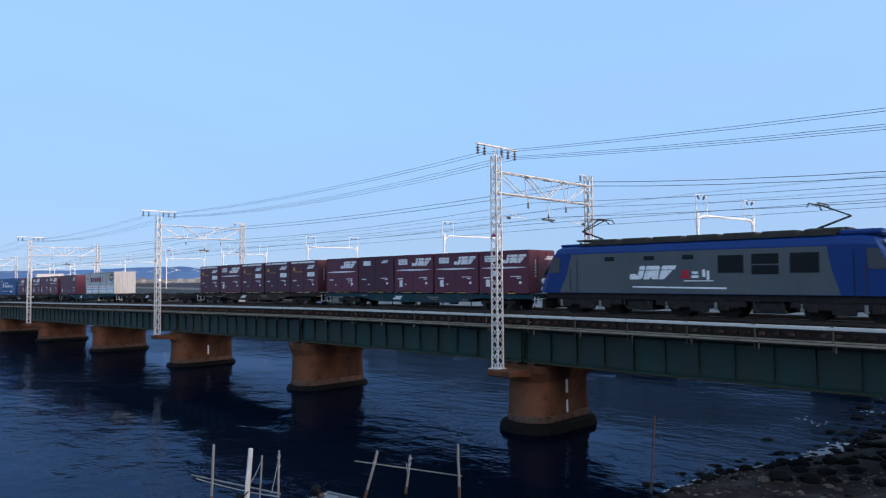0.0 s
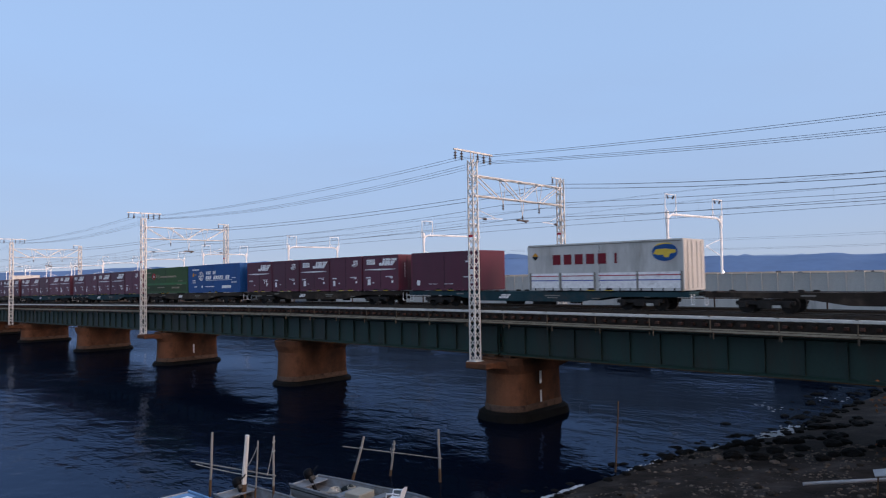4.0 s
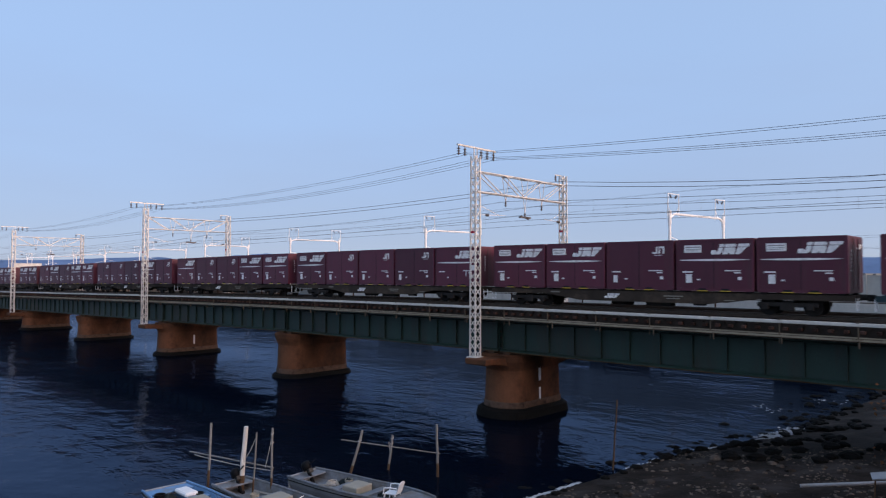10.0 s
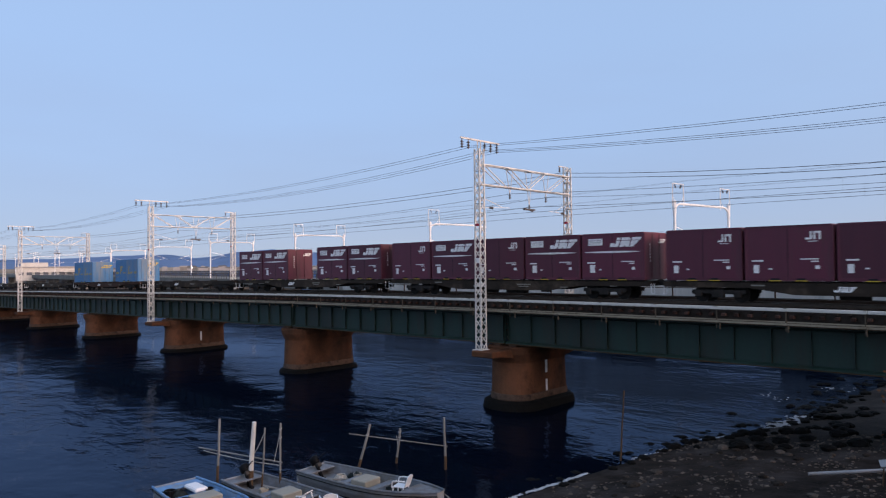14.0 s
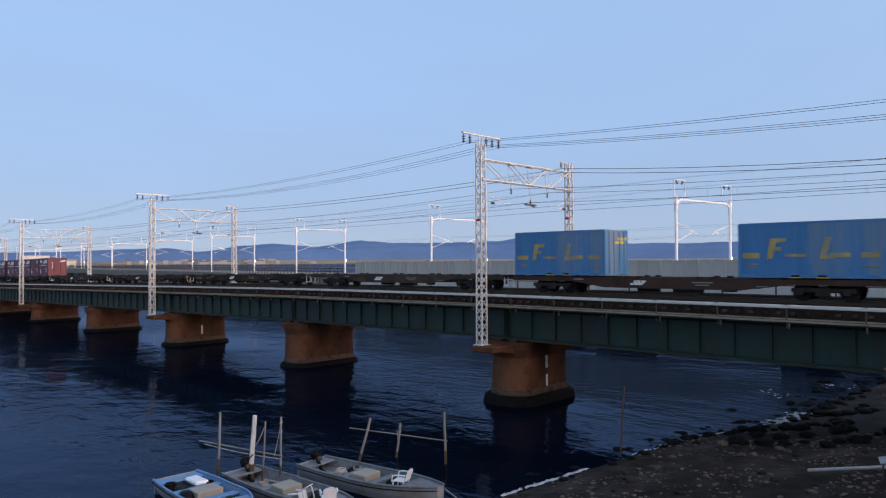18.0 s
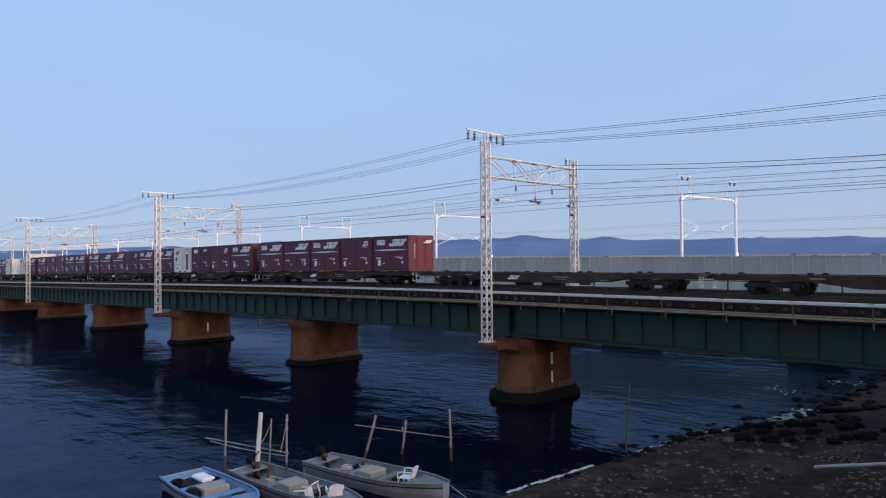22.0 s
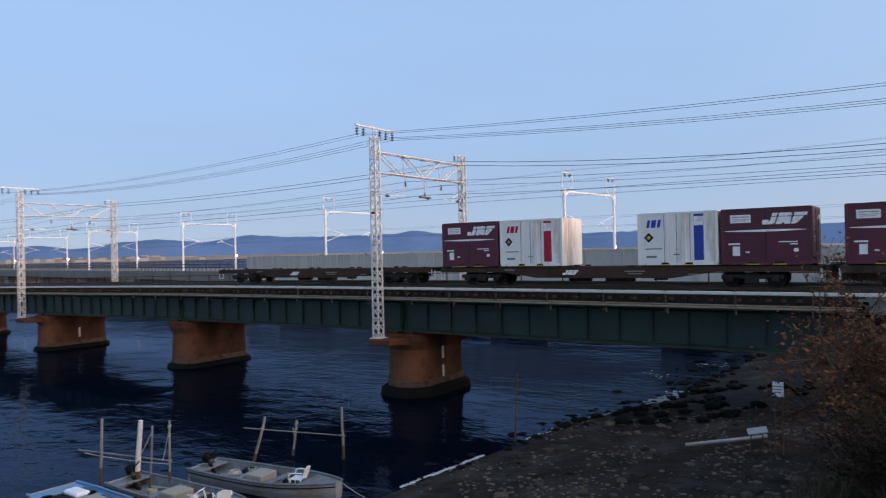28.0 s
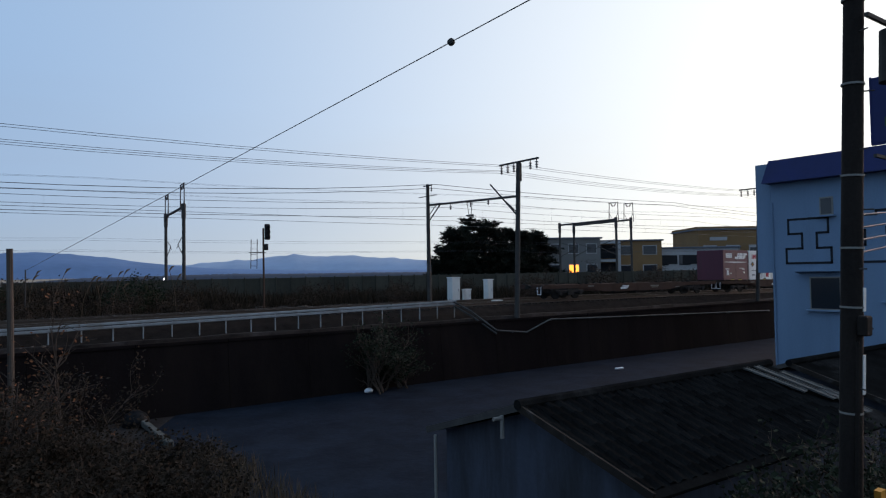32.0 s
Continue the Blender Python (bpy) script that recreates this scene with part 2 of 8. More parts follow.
M_ORANGE = mat("orange_marking", (0.62, 0.26, 0.03), 0.6, scale=4, vary=0.15, bump=0)
M_YELLOW = mat("yellow_marking", (0.7, 0.47, 0.06), 0.6, scale=4, vary=0.15, bump=0)
M_FADEDYELLOW = mat("faded_yellow_marking", (0.42, 0.31, 0.10), 0.6, scale=2, vary=0.4, bump=0, stain=(0.14, 0.24, 0.32), stain_amount=0.55, stain_scale=1.6)
M_RED = mat("red_marking", (0.45, 0.02, 0.04), 0.5, scale=4, vary=0.15, bump=0)
M_DARKRED = mat("dark_red_marking", (0.19, 0.012, 0.02), 0.5, scale=4, vary=0.15, bump=0)
M_BLUEMARK = mat("blue_marking", (0.025, 0.06, 0.32), 0.5, scale=4, vary=0.15, bump=0)
M_BLACKMARK = mat("black_marking", (0.02, 0.02, 0.02), 0.6, bump=0)
M_WHITEBOX = mat("white_container_paint", (0.80, 0.78, 0.73), 0.5, scale=0.9, vary=0.12, fine=15, bump=0.06, stain=(0.42, 0.31, 0.2), stain_amount=0.35, stain_scale=0.8, streaks=True)
M_GREENBOX = mat("green_container_paint", (0.032, 0.085, 0.028), 0.5, scale=0.9, vary=0.2, fine=15, bump=0.06, streaks=True)
M_GREENDARK = mat("dull_olive_paint", (0.035, 0.06, 0.022), 0.6, scale=0.9, vary=0.2, fine=15, bump=0.05, streaks=True)
M_GREENBRIGHT = mat("bright_green_paint", (0.03, 0.15, 0.05), 0.5, scale=0.9, vary=0.2, fine=15, bump=0.05, streaks=True)
M_BLUEBOX = mat("blue_container_paint", (0.006, 0.075, 0.235), 0.45, scale=0.9, vary=0.15, fine=15, bump=0.05, streaks=True)
M_SKYBOX = mat("sky_blue_container_paint", (0.045, 0.20, 0.40), 0.5, scale=0.9, vary=0.2, fine=15, bump=0.05, stain=(0.22, 0.25, 0.25), stain_amount=0.35, stain_scale=0.5, streaks=True)
M_GREYBOX = mat("grey_white_container_paint", (0.52, 0.51, 0.48), 0.5, scale=0.9, vary=0.15, fine=15, bump=0.06, stain=(0.3, 0.28, 0.25), stain_amount=0.4, stain_scale=0.6, streaks=True)
M_WAGON = mat("dusty_dark_wagon_frame", (0.045, 0.034, 0.027), 0.85, scale=1.2, vary=0.4, fine=20, bump=0.2, stain=(0.10, 0.07, 0.05), stain_amount=0.3, per_object=0.3)
M_WAGONBROWN = mat("rust_brown_wagon_frame", (0.062, 0.034, 0.025), 0.85, scale=1.2, vary=0.4, fine=20, bump=0.2, stain=(0.05, 0.035, 0.03), stain_amount=0.3)
M_WAGONTEAL = mat("teal_grey_wagon_frame", (0.018, 0.05, 0.06), 0.8, scale=1.2, vary=0.3, fine=20, bump=0.2, stain=(0.06, 0.05, 0.045), stain_amount=0.3)
M_BOGIE = mat("grimy_running_gear", (0.028, 0.025, 0.023), 0.8, scale=3, vary=0.4, fine=25, bump=0.3)
M_LOCOBLUE = mat("locomotive_blue_paint", (0.008, 0.036, 0.155), 0.4, scale=0.8, vary=0.12, fine=14, bump=0.03)
M_LOCOGREY = mat("locomotive_grey_paint", (0.085, 0.098, 0.105), 0.55, scale=0.8, vary=0.15, fine=14, bump=0.03, stain=(0.12, 0.11, 0.1), stain_amount=0.3, streaks=True)
M_ROOFGREY = mat("sooty_roof", (0.05, 0.045, 0.038), 0.8, scale=2, vary=0.3)
M_GLASS = glass("dark_glass")
M_LOUVRE = mat("black_louvre", (0.012, 0.012, 0.014), 0.7, vary=0.2)


# ------------------------------------------------------------------ mesh building
class Geo:
    def __init__(self):
        self.v, self.f = [], []

    def add(self, verts, faces):
        k = len(self.v)
        self.v += [tuple(p) for p in verts]
        self.f += [tuple(i + k for i in q) for q in faces]
        return self

    def box(self, x, y, z, sx, sy, sz, turn=None, c=0.0):
        """A box about its centre, c: width of its chamfers."""
        hx, hy, hz = sx / 2, sy / 2, sz / 2
        if c <= 0:
            vs = [(a * hx, b * hy, d * hz) for a in (-1, 1) for b in (-1, 1) for d in (-1, 1)]
            fs = [(0, 1, 3, 2), (4, 6, 7, 5), (0, 4, 5, 1), (2, 3, 7, 6), (0, 2, 6, 4), (1, 5, 7, 3)]
        else:
            vs, idx = [], {}
            for a in (-1, 1):
                for b in (-1, 1):
                    for d in (-1, 1):
                        for k in range(3):
                            p = [a * (hx - c), b * (hy - c), d * (hz - c)]
                            p[k] = (a, b, d)[k] * (hx, hy, hz)[k]
                            idx[(a, b, d, k)] = len(vs)
                            vs.append(tuple(p))
            fs = []
            for k in range(3):
                i, j = (k + 1) % 3, (k + 2) % 3
                for s in (-1, 1):
                    q = []
                    for u, w in ((-1, -1), (1, -1), (1, 1), (-1, 1)):
                        key = [0, 0, 0]
                        key[k], key[i], key[j] = s, u, w
                        q.append(idx[(*key, k)])
                    fs.append(tuple(q if s > 0 else q[::-1]))
            for k in range(3):
                i, j = (k + 1) % 3, (k + 2) % 3
                for u in (-1, 1):
                    for w in (-1, 1):
                        lo, hi = [0, 0, 0], [0, 0, 0]
                        lo[k], hi[k] = -1, 1
                        lo[i] = hi[i] = u
                        lo[j] = hi[j] = w
                        q = [idx[(*lo, i)], idx[(*hi, i)], idx[(*hi, j)], idx[(*lo, j)]]
                        fs.append(tuple(q if u * w < 0 else q[::-1]))
            for a in (-1, 1):
                for b in (-1, 1):
                    for d in (-1, 1):
                        q = [idx[(a, b, d, k)] for k in range(3)]
                        fs.append(tuple(q if a * b * d > 0 else q[::-1]))
        if turn is not None:
            vs = [tuple(turn @ Vector(p)) for p in vs]
        return self.add([(p[0] + x, p[1] + y, p[2] + z) for p in vs], fs)

    def tube(self, a, b, r, r2=None, n=8, caps=True):
        a, b = Vector(a), Vector(b)
        r2 = r if r2 is None else r2
        d = (b - a).normalized()
        u = d.orthogonal().normalized()
        w = d.cross(u)
        ring = [(math.cos(2 * math.pi * k / n), math.sin(2 * math.pi * k / n)) for k in range(n)]
        vs = [a + r * (p * u + q * w) for p, q in ring] + [b + r2 * (p * u + q * w) for p, q in ring]
        fs = [(k, (k + 1) % n, n + (k + 1) % n, n + k) for k in range(n)]
        if caps:
            fs += [tuple(range(n - 1, -1, -1)), tuple(range(n, 2 * n))]
        return self.add(vs, fs)

    def path(self, pts, r, n=6):
        """A tube along points."""
        pts = [Vector(p) for p in pts]
        rings = []
        ref = Vector((0, 0, 1)) if abs((pts[-1] - pts[0]).normalized().z) < 0.8 else Vector((0.3, 1, 0)).normalized()
        for i, p in enumerate(pts):
            d = (pts[min(i + 1, len(pts) - 1)] - pts[max(i - 1, 0)]).normalized()
            u = d.cross(ref)
            u = u.normalized() if u.length > 1e-3 else d.orthogonal().normalized()
            w = d.cross(u)
            rr = r[i] if isinstance(r, (list, tuple)) else r
            rings.append([p + rr * (math.cos(2 * math.pi * k / n) * u + math.sin(2 * math.pi * k / n) * w) for k in range(n)])
        vs = [p for ring in rings for p in ring]
        fs = []
        for i in range(len(pts) - 1):
            fs += [(i * n + k, i * n + (k + 1) % n, (i + 1) * n + (k + 1) % n, (i + 1) * n + k) for k in range(n)]
        fs += [tuple(range(n - 1, -1, -1)), tuple(range((len(pts) - 1) * n, len(pts) * n))]
        return self.add(vs, fs)

    def prism(self, poly, thick, m=None):
        """A polygon in x, z given thickness along y (from 0 to thick), placed by m."""
        n = len(poly)
        vs = [(p[0], 0, p[1]) for p in poly] + [(p[0], thick, p[1]) for p in poly]
        fs = [tuple(range(n)), tuple(range(2 * n - 1, n - 1, -1))]
        fs += [(k, k + n, (k + 1) % n + n, (k + 1) % n) for k in range(n)]
        if m is not None:
            vs = [m @ Vector(p) for p in vs]
        return self.add(vs, fs)

    def loft(self, rings, closed=True, caps=True):
        n = len(rings[0])
        vs = [p for r in rings for p in r]
        fs = []
        for i in range(len(rings) - 1):
            for k in range(n if closed else n - 1):
                fs.append((i * n + k, i * n + (k + 1) % n, (i + 1) * n + (k + 1) % n, (i + 1) * n + k))
        if caps and closed:
            fs += [tuple(range(n - 1, -1, -1)), tuple(range((len(rings) - 1) * n, len(rings) * n))]
        return self.add(vs, fs)


def mesh_of(name, geo, material, smooth=False):
    me = bpy.data.meshes.new(name)
    me.from_pydata(geo.v, [], geo.f)
    me.materials.append(material)
    if smooth:
        me.shade_smooth()
    me.update()
    return me


def part(name, geo, material, parent=None, label="", at=None, smooth=False):
    """One mesh object, under a thing or a part. geo may be a ready mesh, shared between alike pieces."""
    me = geo if isinstance(geo, bpy.types.Mesh) else mesh_of(name, geo, material, smooth)
    ob = new(name, me)
    if parent is not None:
        ob.parent = parent
    if at is not None:
        ob.matrix_local = at if isinstance(at, Matrix) else Matrix.Translation(at)
    if label:
        ob["label"] = label
    return ob


def thing(name, label, category, at=None, group="", kind=""):
    ob = new(name)
    ob.empty_display_size = 0.3
    if at is not None:
        ob.matrix_basis = at if isinstance(at, Matrix) else Matrix.Translation(at)
    return tagged(ob, label, category, group, kind)


def solid(name, geo, material, label, category, at=None, group="", kind="", smooth=False):
    ob = part(name, geo, material, None, "", at, smooth)
    return tagged(ob, label, category, group, kind)


def soft_step(x):
    return 8 * math.log1p(math.exp(min(x / 8, 50)))


RAIL_Z = 6.65
NEAR_TRACK, FAR_TRACK = 34.65, 38.45


def lift(x):
    """How far the line drops towards both ends of the bridge."""
    return -0.0145 * soft_step(-40 - max(x, -260)) - 0.012 * soft_step(min(x, 160) - 40)


def tilt(x):
    return math.degrees(math.atan((lift(x + 2) - lift(x - 2)) / 4))


R = random.Random(7)
# ------------------------------------------------------------------ water and ground
def shore_x(y):
    """The waterline."""
    pts = ((-60, -9.0), (0, -13.5), (12, -15.8), (19, -16.2), (26, -15.5), (32, -14.8), (36, -13.4), (40, -12.2), (48, -12.0), (57, -11.3), (64, -14), (80, -30), (130, -40))
    return float(np.interp(y, [p[0] for p in pts], [p[1] for p in pts]))


def ground_z(x, y):
    d = x - shore_x(y)
    h = d * 0.13 if d > 0 else max(d * 0.22, -4.0)
    z = min(h, 2.55)
    if d > 0 and x < 4:
        z += 0.10 * noise.noise(Vector((x * 0.35, y * 0.35, 0))) * min(d / 3, 1)
    if y > 32.2:                       # the railway land behind the retaining wall
        k = min(max((x + 3.0) / 3.0, 0), 1)
        z = z * (1 - k) + 5.85 * k
        if k >= 1:
            z += 0.12 * noise.noise(Vector((x * 0.3, y * 0.3, 3)))
    r = math.hypot(x - 3, y + 6)       # the bank on which the eye stands
    b = 7.0 - max(r - 8.0, 0) * 0.62
    return max(z, b) if x > shore_x(y) - 4 or b > 0 else z


def make_ground():
    xs = [-60, -50, -42, -36] + [-30 + 0.75 * k for k in range(120)] + [62, 66, 72, 80, 90, 105, 125, 150, 200, 300, 500, 900, 1600, 3000, 4500]
    ys = [-4500, -2000, -800, -300, -120, -60] + [-30 + 1.5 * k for k in range(20)] + [0.75 * k for k in range(42)] + [31.5, 31.9, 32.15, 32.25, 32.6] + [33.2 + 1.2 * k for k in range(40)] + [84, 92, 105, 125, 160, 230, 400, 800, 1600, 3000, 4500]
    g = Geo()
    nx = len(xs)
    for y in ys:
        for x in xs:
            if y > 84:
                z = -3.0 if x < 20 + (y - 84) * 0.4 else 5.0 - min((y - 84) * 0.08, 6.5)
            else:
                z = ground_z(x, y)
            if x <= -60:
                z = -6
            g.v.append((x, y, z))
    for j in range(len(ys) - 1):
        for i in range(nx - 1):
            g.f.append((j * nx + i, j * nx + i + 1, (j + 1) * nx + i + 1, (j + 1) * nx + i))
    solid("ground", g, M_SAND, "dark gravelly beach and rough bank beside the water", "ground", kind="structure", smooth=True)


make_ground()
w = Geo().add([(-5000, -5000, 0), (5000, -5000, 0), (5000, 5000, 0), (-5000, 5000, 0)], [(0, 1, 2, 3)])
solid("water", w, M_WATER, "dark blue rippled lake water at dusk", "water", kind="structure")

# ------------------------------------------------------------------ the bridge
PIERS = [-26.3, -48.4, -70.1, -91.8, -113.2, -135.0, -156.8, -178.6]
ABUT = -2.6


def pier_ring(z, x0, x1, y0, y1, n=14):
    """A plan with a rounded near and far end, lying across the bridge."""
    pts = []
    r = (x1 - x0) / 2
    for k in range(n + 1):
        a = math.pi + math.pi * k / n
        pts.append(((x0 + x1) / 2 + r * math.cos(a), y0 + r * 0.8 + r * 0.8 * math.sin(a), z))
    for k in range(n + 1):
        a = math.pi * k / n
        pts.append(((x0 + x1) / 2 + r * math.cos(a), y1 - r * 0.8 + r * 0.8 * math.sin(a), z))
    return pts


def make_pier(k, x):
    dz = lift(x)
    top = 3.72 + dz
    back = 38.2 if k == 0 else 38.9
    p = thing("bridge_pier", "rust-stained brown concrete bridge pier with rounded ends standing in the water", "bridge pier", (x, 0, 0), "bridge piers")
    shaft = Geo()
    shaft.loft([pier_ring(z, -1.35 - f, 1.35 + f, 32.75 - f, back + f) for z, f in ((-1.5, 0.12), (0.35, 0.08), (1.6, 0.03), (top - 0.95, 0.0))])
    part("shaft", shaft, M_PIER, p, smooth=False)
    cap = Geo()
    cap.loft([pier_ring(z, -1.35 - f, 1.35 + f, 32.75 - h, back + h) for z, f, h in ((top - 0.95, 0.002, 0.002), (top - 0.42, 0.16, 0.25), (top - 0.05, 0.18, 0.3), (top, 0.14, 0.26))])
    part("cap", cap, M_PIER, p)
    cant = Geo().loft([[(a, 36.5, zz), (b, 36.5, zz), (b, yy, zz), (a, yy, zz)] for a, b, yy, zz in ((-1.2, 1.2, 37.6, top - 0.9), (-1.3, 1.3, 40.6, top - 0.3), (-1.3, 1.3, 40.6, top - 0.01))])
    part("cap_cantilever", cant, M_PIER, p)
    foot = Geo()
    foot.loft([pier_ring(z, -1.35 - f, 1.35 + f, 32.75 - f, back + f) for z, f in ((-1.5, 0.5), (0.02, 0.46), (0.24, 0.36), (0.34, 0.1))] if k else [pier_ring(z, -1.35 - f, 1.35 + f, 32.75 - f, back + f) for z, f in ((-1.5, 0.6), (0.05, 0.57), (0.42, 0.48), (0.55, 0.3))])
    low = 0.3 if k else 0.5
    part("tide_band", Geo().loft([pier_ring(z, -1.35 - f, 1.35 + f, 32.75 - f, back + f) for z, f in ((low, 0.10), (low + 0.1, 0.125), (low + 0.34, 0.115), (low + 0.42, 0.09))]), M_SPLASH, p, "paler tide-marked band")
    part("footing", foot, M_PIERFOOT, p, "dark wet weed-covered footing")
    if k % 2 == 0:
        br = Geo()
        br.loft([[(-0.85, 32.9, z0), (0.85, 32.9, z0), (0.7, y, z1), (-0.7, y, z1)] for y, z0, z1 in ((31.0, top - 0.62, top - 0.4), (31.0, top - 0.16, top - 0.16))])
        br.box(0, 31.95, top - 0.3, 1.6, 2.1, 0.36, c=0.05)
        part("mast_bracket", br, M_PIER, p)
    if k in (0, 2):
        for h, z in ((0.75, 0.95), (0.75, 2.1), (0.3, 3.05)) if k == 0 else ((0.9, 1.2),):
            part("water_gauge", Geo().box(1.39, 35.3 if k == 0 else 35.8, z + 0.3, 0.06, 0.16, h), M_LOGO, p, "white-painted gauge board")


for k, x in enumerate(PIERS):
    make_pier(k, x)

ab = thing("bridge_abutment", "stained concrete bridge abutment at the shore", "abutment", kind="structure")
part("breast_wall", Geo().box(-1.0, 37.2, 2.2, 3.2, 10.6, 3.0, c=0.06), M_PIER, ab)
part("ballast_wall", Geo().box(-0.4, 37.2, 4.7, 1.6, 10.4, 2.2, c=0.05), M_PIER, ab)

# plate girders, one pair to a track, span by span
SPANS = [(ABUT, PIERS[0])] + [(PIERS[i], PIERS[i + 1]) for i in range(7)]
M_RUSTFLANGE = mat("rust_brown_flange", (0.075, 0.042, 0.02), 0.85, scale=1.2, vary=0.5, fine=15, bump=0.3, stain=(0.012, 0.03, 0.024), stain_amount=0.35)
M_POSTBROWN = mat("dull_brown_painted_post", (0.095, 0.075, 0.055), 0.8, scale=2, vary=0.35, fine=20, bump=0.2)
CROSS = mesh_of("cross_brace", Geo().tube((0, -1.15, -0.65), (0, 1.15, 0.65), 0.04, n=4).tube((0.02, 1.15, -0.65), (0.02, -1.15, 0.65), 0.04, n=4), M_RUSTSTEEL)
STIFF = mesh_of("stiffener", Geo().box(0, 0, 0, 0.025, 0.14, 1.66), M_GREEN)
BRACKET = mesh_of("walkway_bracket", Geo().box(0, 0, -0.10, 0.045, 0.08, 0.32), M_POSTBROWN)
M_RUSTEND = mat("rust_red_sleeper_end", (0.062, 0.034, 0.027), 0.9, scale=3, vary=0.5, fine=20, bump=0.4, per_object=0.45)
SLEEPEREND = mesh_of("sleeper_end", Geo().box(0, 0, 0, 0.2, 0.26, 0.14, c=0.015), M_RUSTEND)
for i, (xa, xb) in enumerate(SPANS):
    mid, L = (xa + xb) / 2, abs(xb - xa) - 0.12
    za, zb = lift(xa), lift(xb)
    rot = Euler((0, -math.atan2(za - zb, xa - xb), 0)).to_matrix().to_4x4()
    m = Matrix.Translation((mid, 0, (za + zb) / 2)) @ rot
    sp = thing("girder_span", "weathered green steel plate girder span with rust streaks", "bridge girder", m, "girder spans")
    for y in (NEAR_TRACK - 1.35, NEAR_TRACK + 0.95, FAR_TRACK - 0.95, FAR_TRACK + 1.35):
        sec = [(-0.21, 3.87), (0.21, 3.87), (0.21, 3.92), (0.09, 4.0), (0.015, 4.02), (0.015, 5.54), (0.09, 5.56), (0.21, 5.64), (0.21, 5.69), (-0.21, 5.69), (-0.21, 5.64), (-0.09, 5.56), (-0.015, 5.54), (-0.015, 4.02), (-0.09, 4.0), (-0.21, 3.92)]
        gd = Geo().loft([[(xx, y + a, z) for a, z in sec] for xx in (-L / 2, L / 2)])
        part("plate_girder", gd, M_GREEN, sp)
        part("bottom_flange", Geo().box(0, y, 3.855, L, 0.46, 0.05), M_RUSTFLANGE, sp, "rust-brown bottom flange")
    n = max(int(L / 1.58), 3)
    for k in range(n + 1):
        part("stiffener", STIFF, M_GREEN, sp, at=(-L / 2 + 0.1 + (L - 0.2) * k / n, NEAR_TRACK - 1.43, 4.78))
    for k in range(6):
        xx = -L / 2 + 0.6 + (L - 1.2) * k / 5
        for yc in ((NEAR_TRACK * 2 - 0.4) / 2, (FAR_TRACK * 2 + 0.4) / 2):
            part("cross_brace", CROSS, M_RUSTSTEEL, sp, at=(xx, yc, 4.75))
    # the service walkway along the near side
    part("walkway_edge", Geo().box(0, 32.13, 5.87, L + 0.1, 0.06, 0.085), M_CREAM, sp, "cream-painted walkway edge beam")
    part("ledger_beam", Geo().box(0, 32.75, 5.92, L + 0.1, 0.05, 0.06), M_CREAM, sp)
    part("guard_timber", Geo().box(0, 33.42, 6.06, L + 0.1, 0.06, 0.62), M_SLEEPER, sp, "dark brown guard timber")
    ns = int(L / 0.6)
    for k in range(ns):
        part("sleeper_end", SLEEPEREND, M_RUSTEND, sp, at=(-L / 2 + L * (k + 0.5) / ns, 33.27, 6.11))
    part("walkway_floor", Geo().box(0, 32.65, 5.80, L + 0.1, 0.9, 0.05), M_RUSTSTEEL, sp)
    nb = max(int(round(L / 3.0)), 2)
    for k in range(nb):
        part("walkway_bracket", BRACKET, M_CREAM, sp, at=(-L / 2 + L * (k + 0.5) / nb, 32.1, 5.8))
    for e in (-1, 1):
        part("bearing", Geo().box(e * (L / 2 - 0.5), NEAR_TRACK - 1.35, 3.75, 0.5, 0.5, 0.16, c=0.02), M_RUSTSTEEL, sp)

# the pale cable trough beside the near track, in lengths
RAILPOST = mesh_of("handrail_post", Geo().box(0, 0.06, -0.40, 0.05, 0.05, 1.0).box(0, 0.0, 0.13, 0.12, 0.13, 0.05), M_POSTBROWN)
X0, X1 = -182.0, 2.0
tr = thing("bridge_handrail", "pale grey steel handrail band along the bridge walkway", "handrail", kind="structure")
x = X1
while x > X0:
    L = 3.02
    xm = x - L / 2
    e = Matrix.Translation((xm, 32.22, 6.44 + lift(xm))) @ Euler((0, -radians(tilt(xm)), 0)).to_matrix().to_4x4()
    g = Geo().box(0, 0, 0.05, L - 0.004, 0.12, 0.15, c=0.02)
    if x == X1:
        TROUGH = mesh_of("rail_length", g, M_TROUGH)
    part("rail_length", TROUGH, M_TROUGH, tr, at=e)
    part("handrail_post", RAILPOST, M_CREAM, tr, at=e @ Matrix.Translation((L / 2 - 0.1, 0, 0)))
    x -= L
# posts of the far handrail, seen under the wagons
fr = thing("far_handrail", "dark steel handrail along the far side of the bridge", "handrail")
FARPOST = mesh_of("handrail_post", Geo().box(0, 0, 0, 0.07, 0.07, 1.5), M_RUSTSTEEL)
for s in range(60):
    xx = 1.5 - 3.0 * s
    part("handrail_post", FARPOST, M_RUSTSTEEL, fr, at=(xx, 41.1, 6.35 + lift(xx)))
for h in (6.5, 7.05):
    part("handrail_pipe", Geo().path([(1.5 - 6 * s, 41.1, h + lift(1.5 - 6 * s)) for s in range(31)], 0.03), M_RUSTSTEEL, fr)


# ------------------------------------------------------------------ rails and sleepers
def line_pts(xa, xb, y, z, step=6.0):
    n = int(abs(xb - xa) / step) + 1
    return [(xa + (xb - xa) * k / n, y, z + lift(xa + (xb - xa) * k / n)) for k in range(n + 1)]


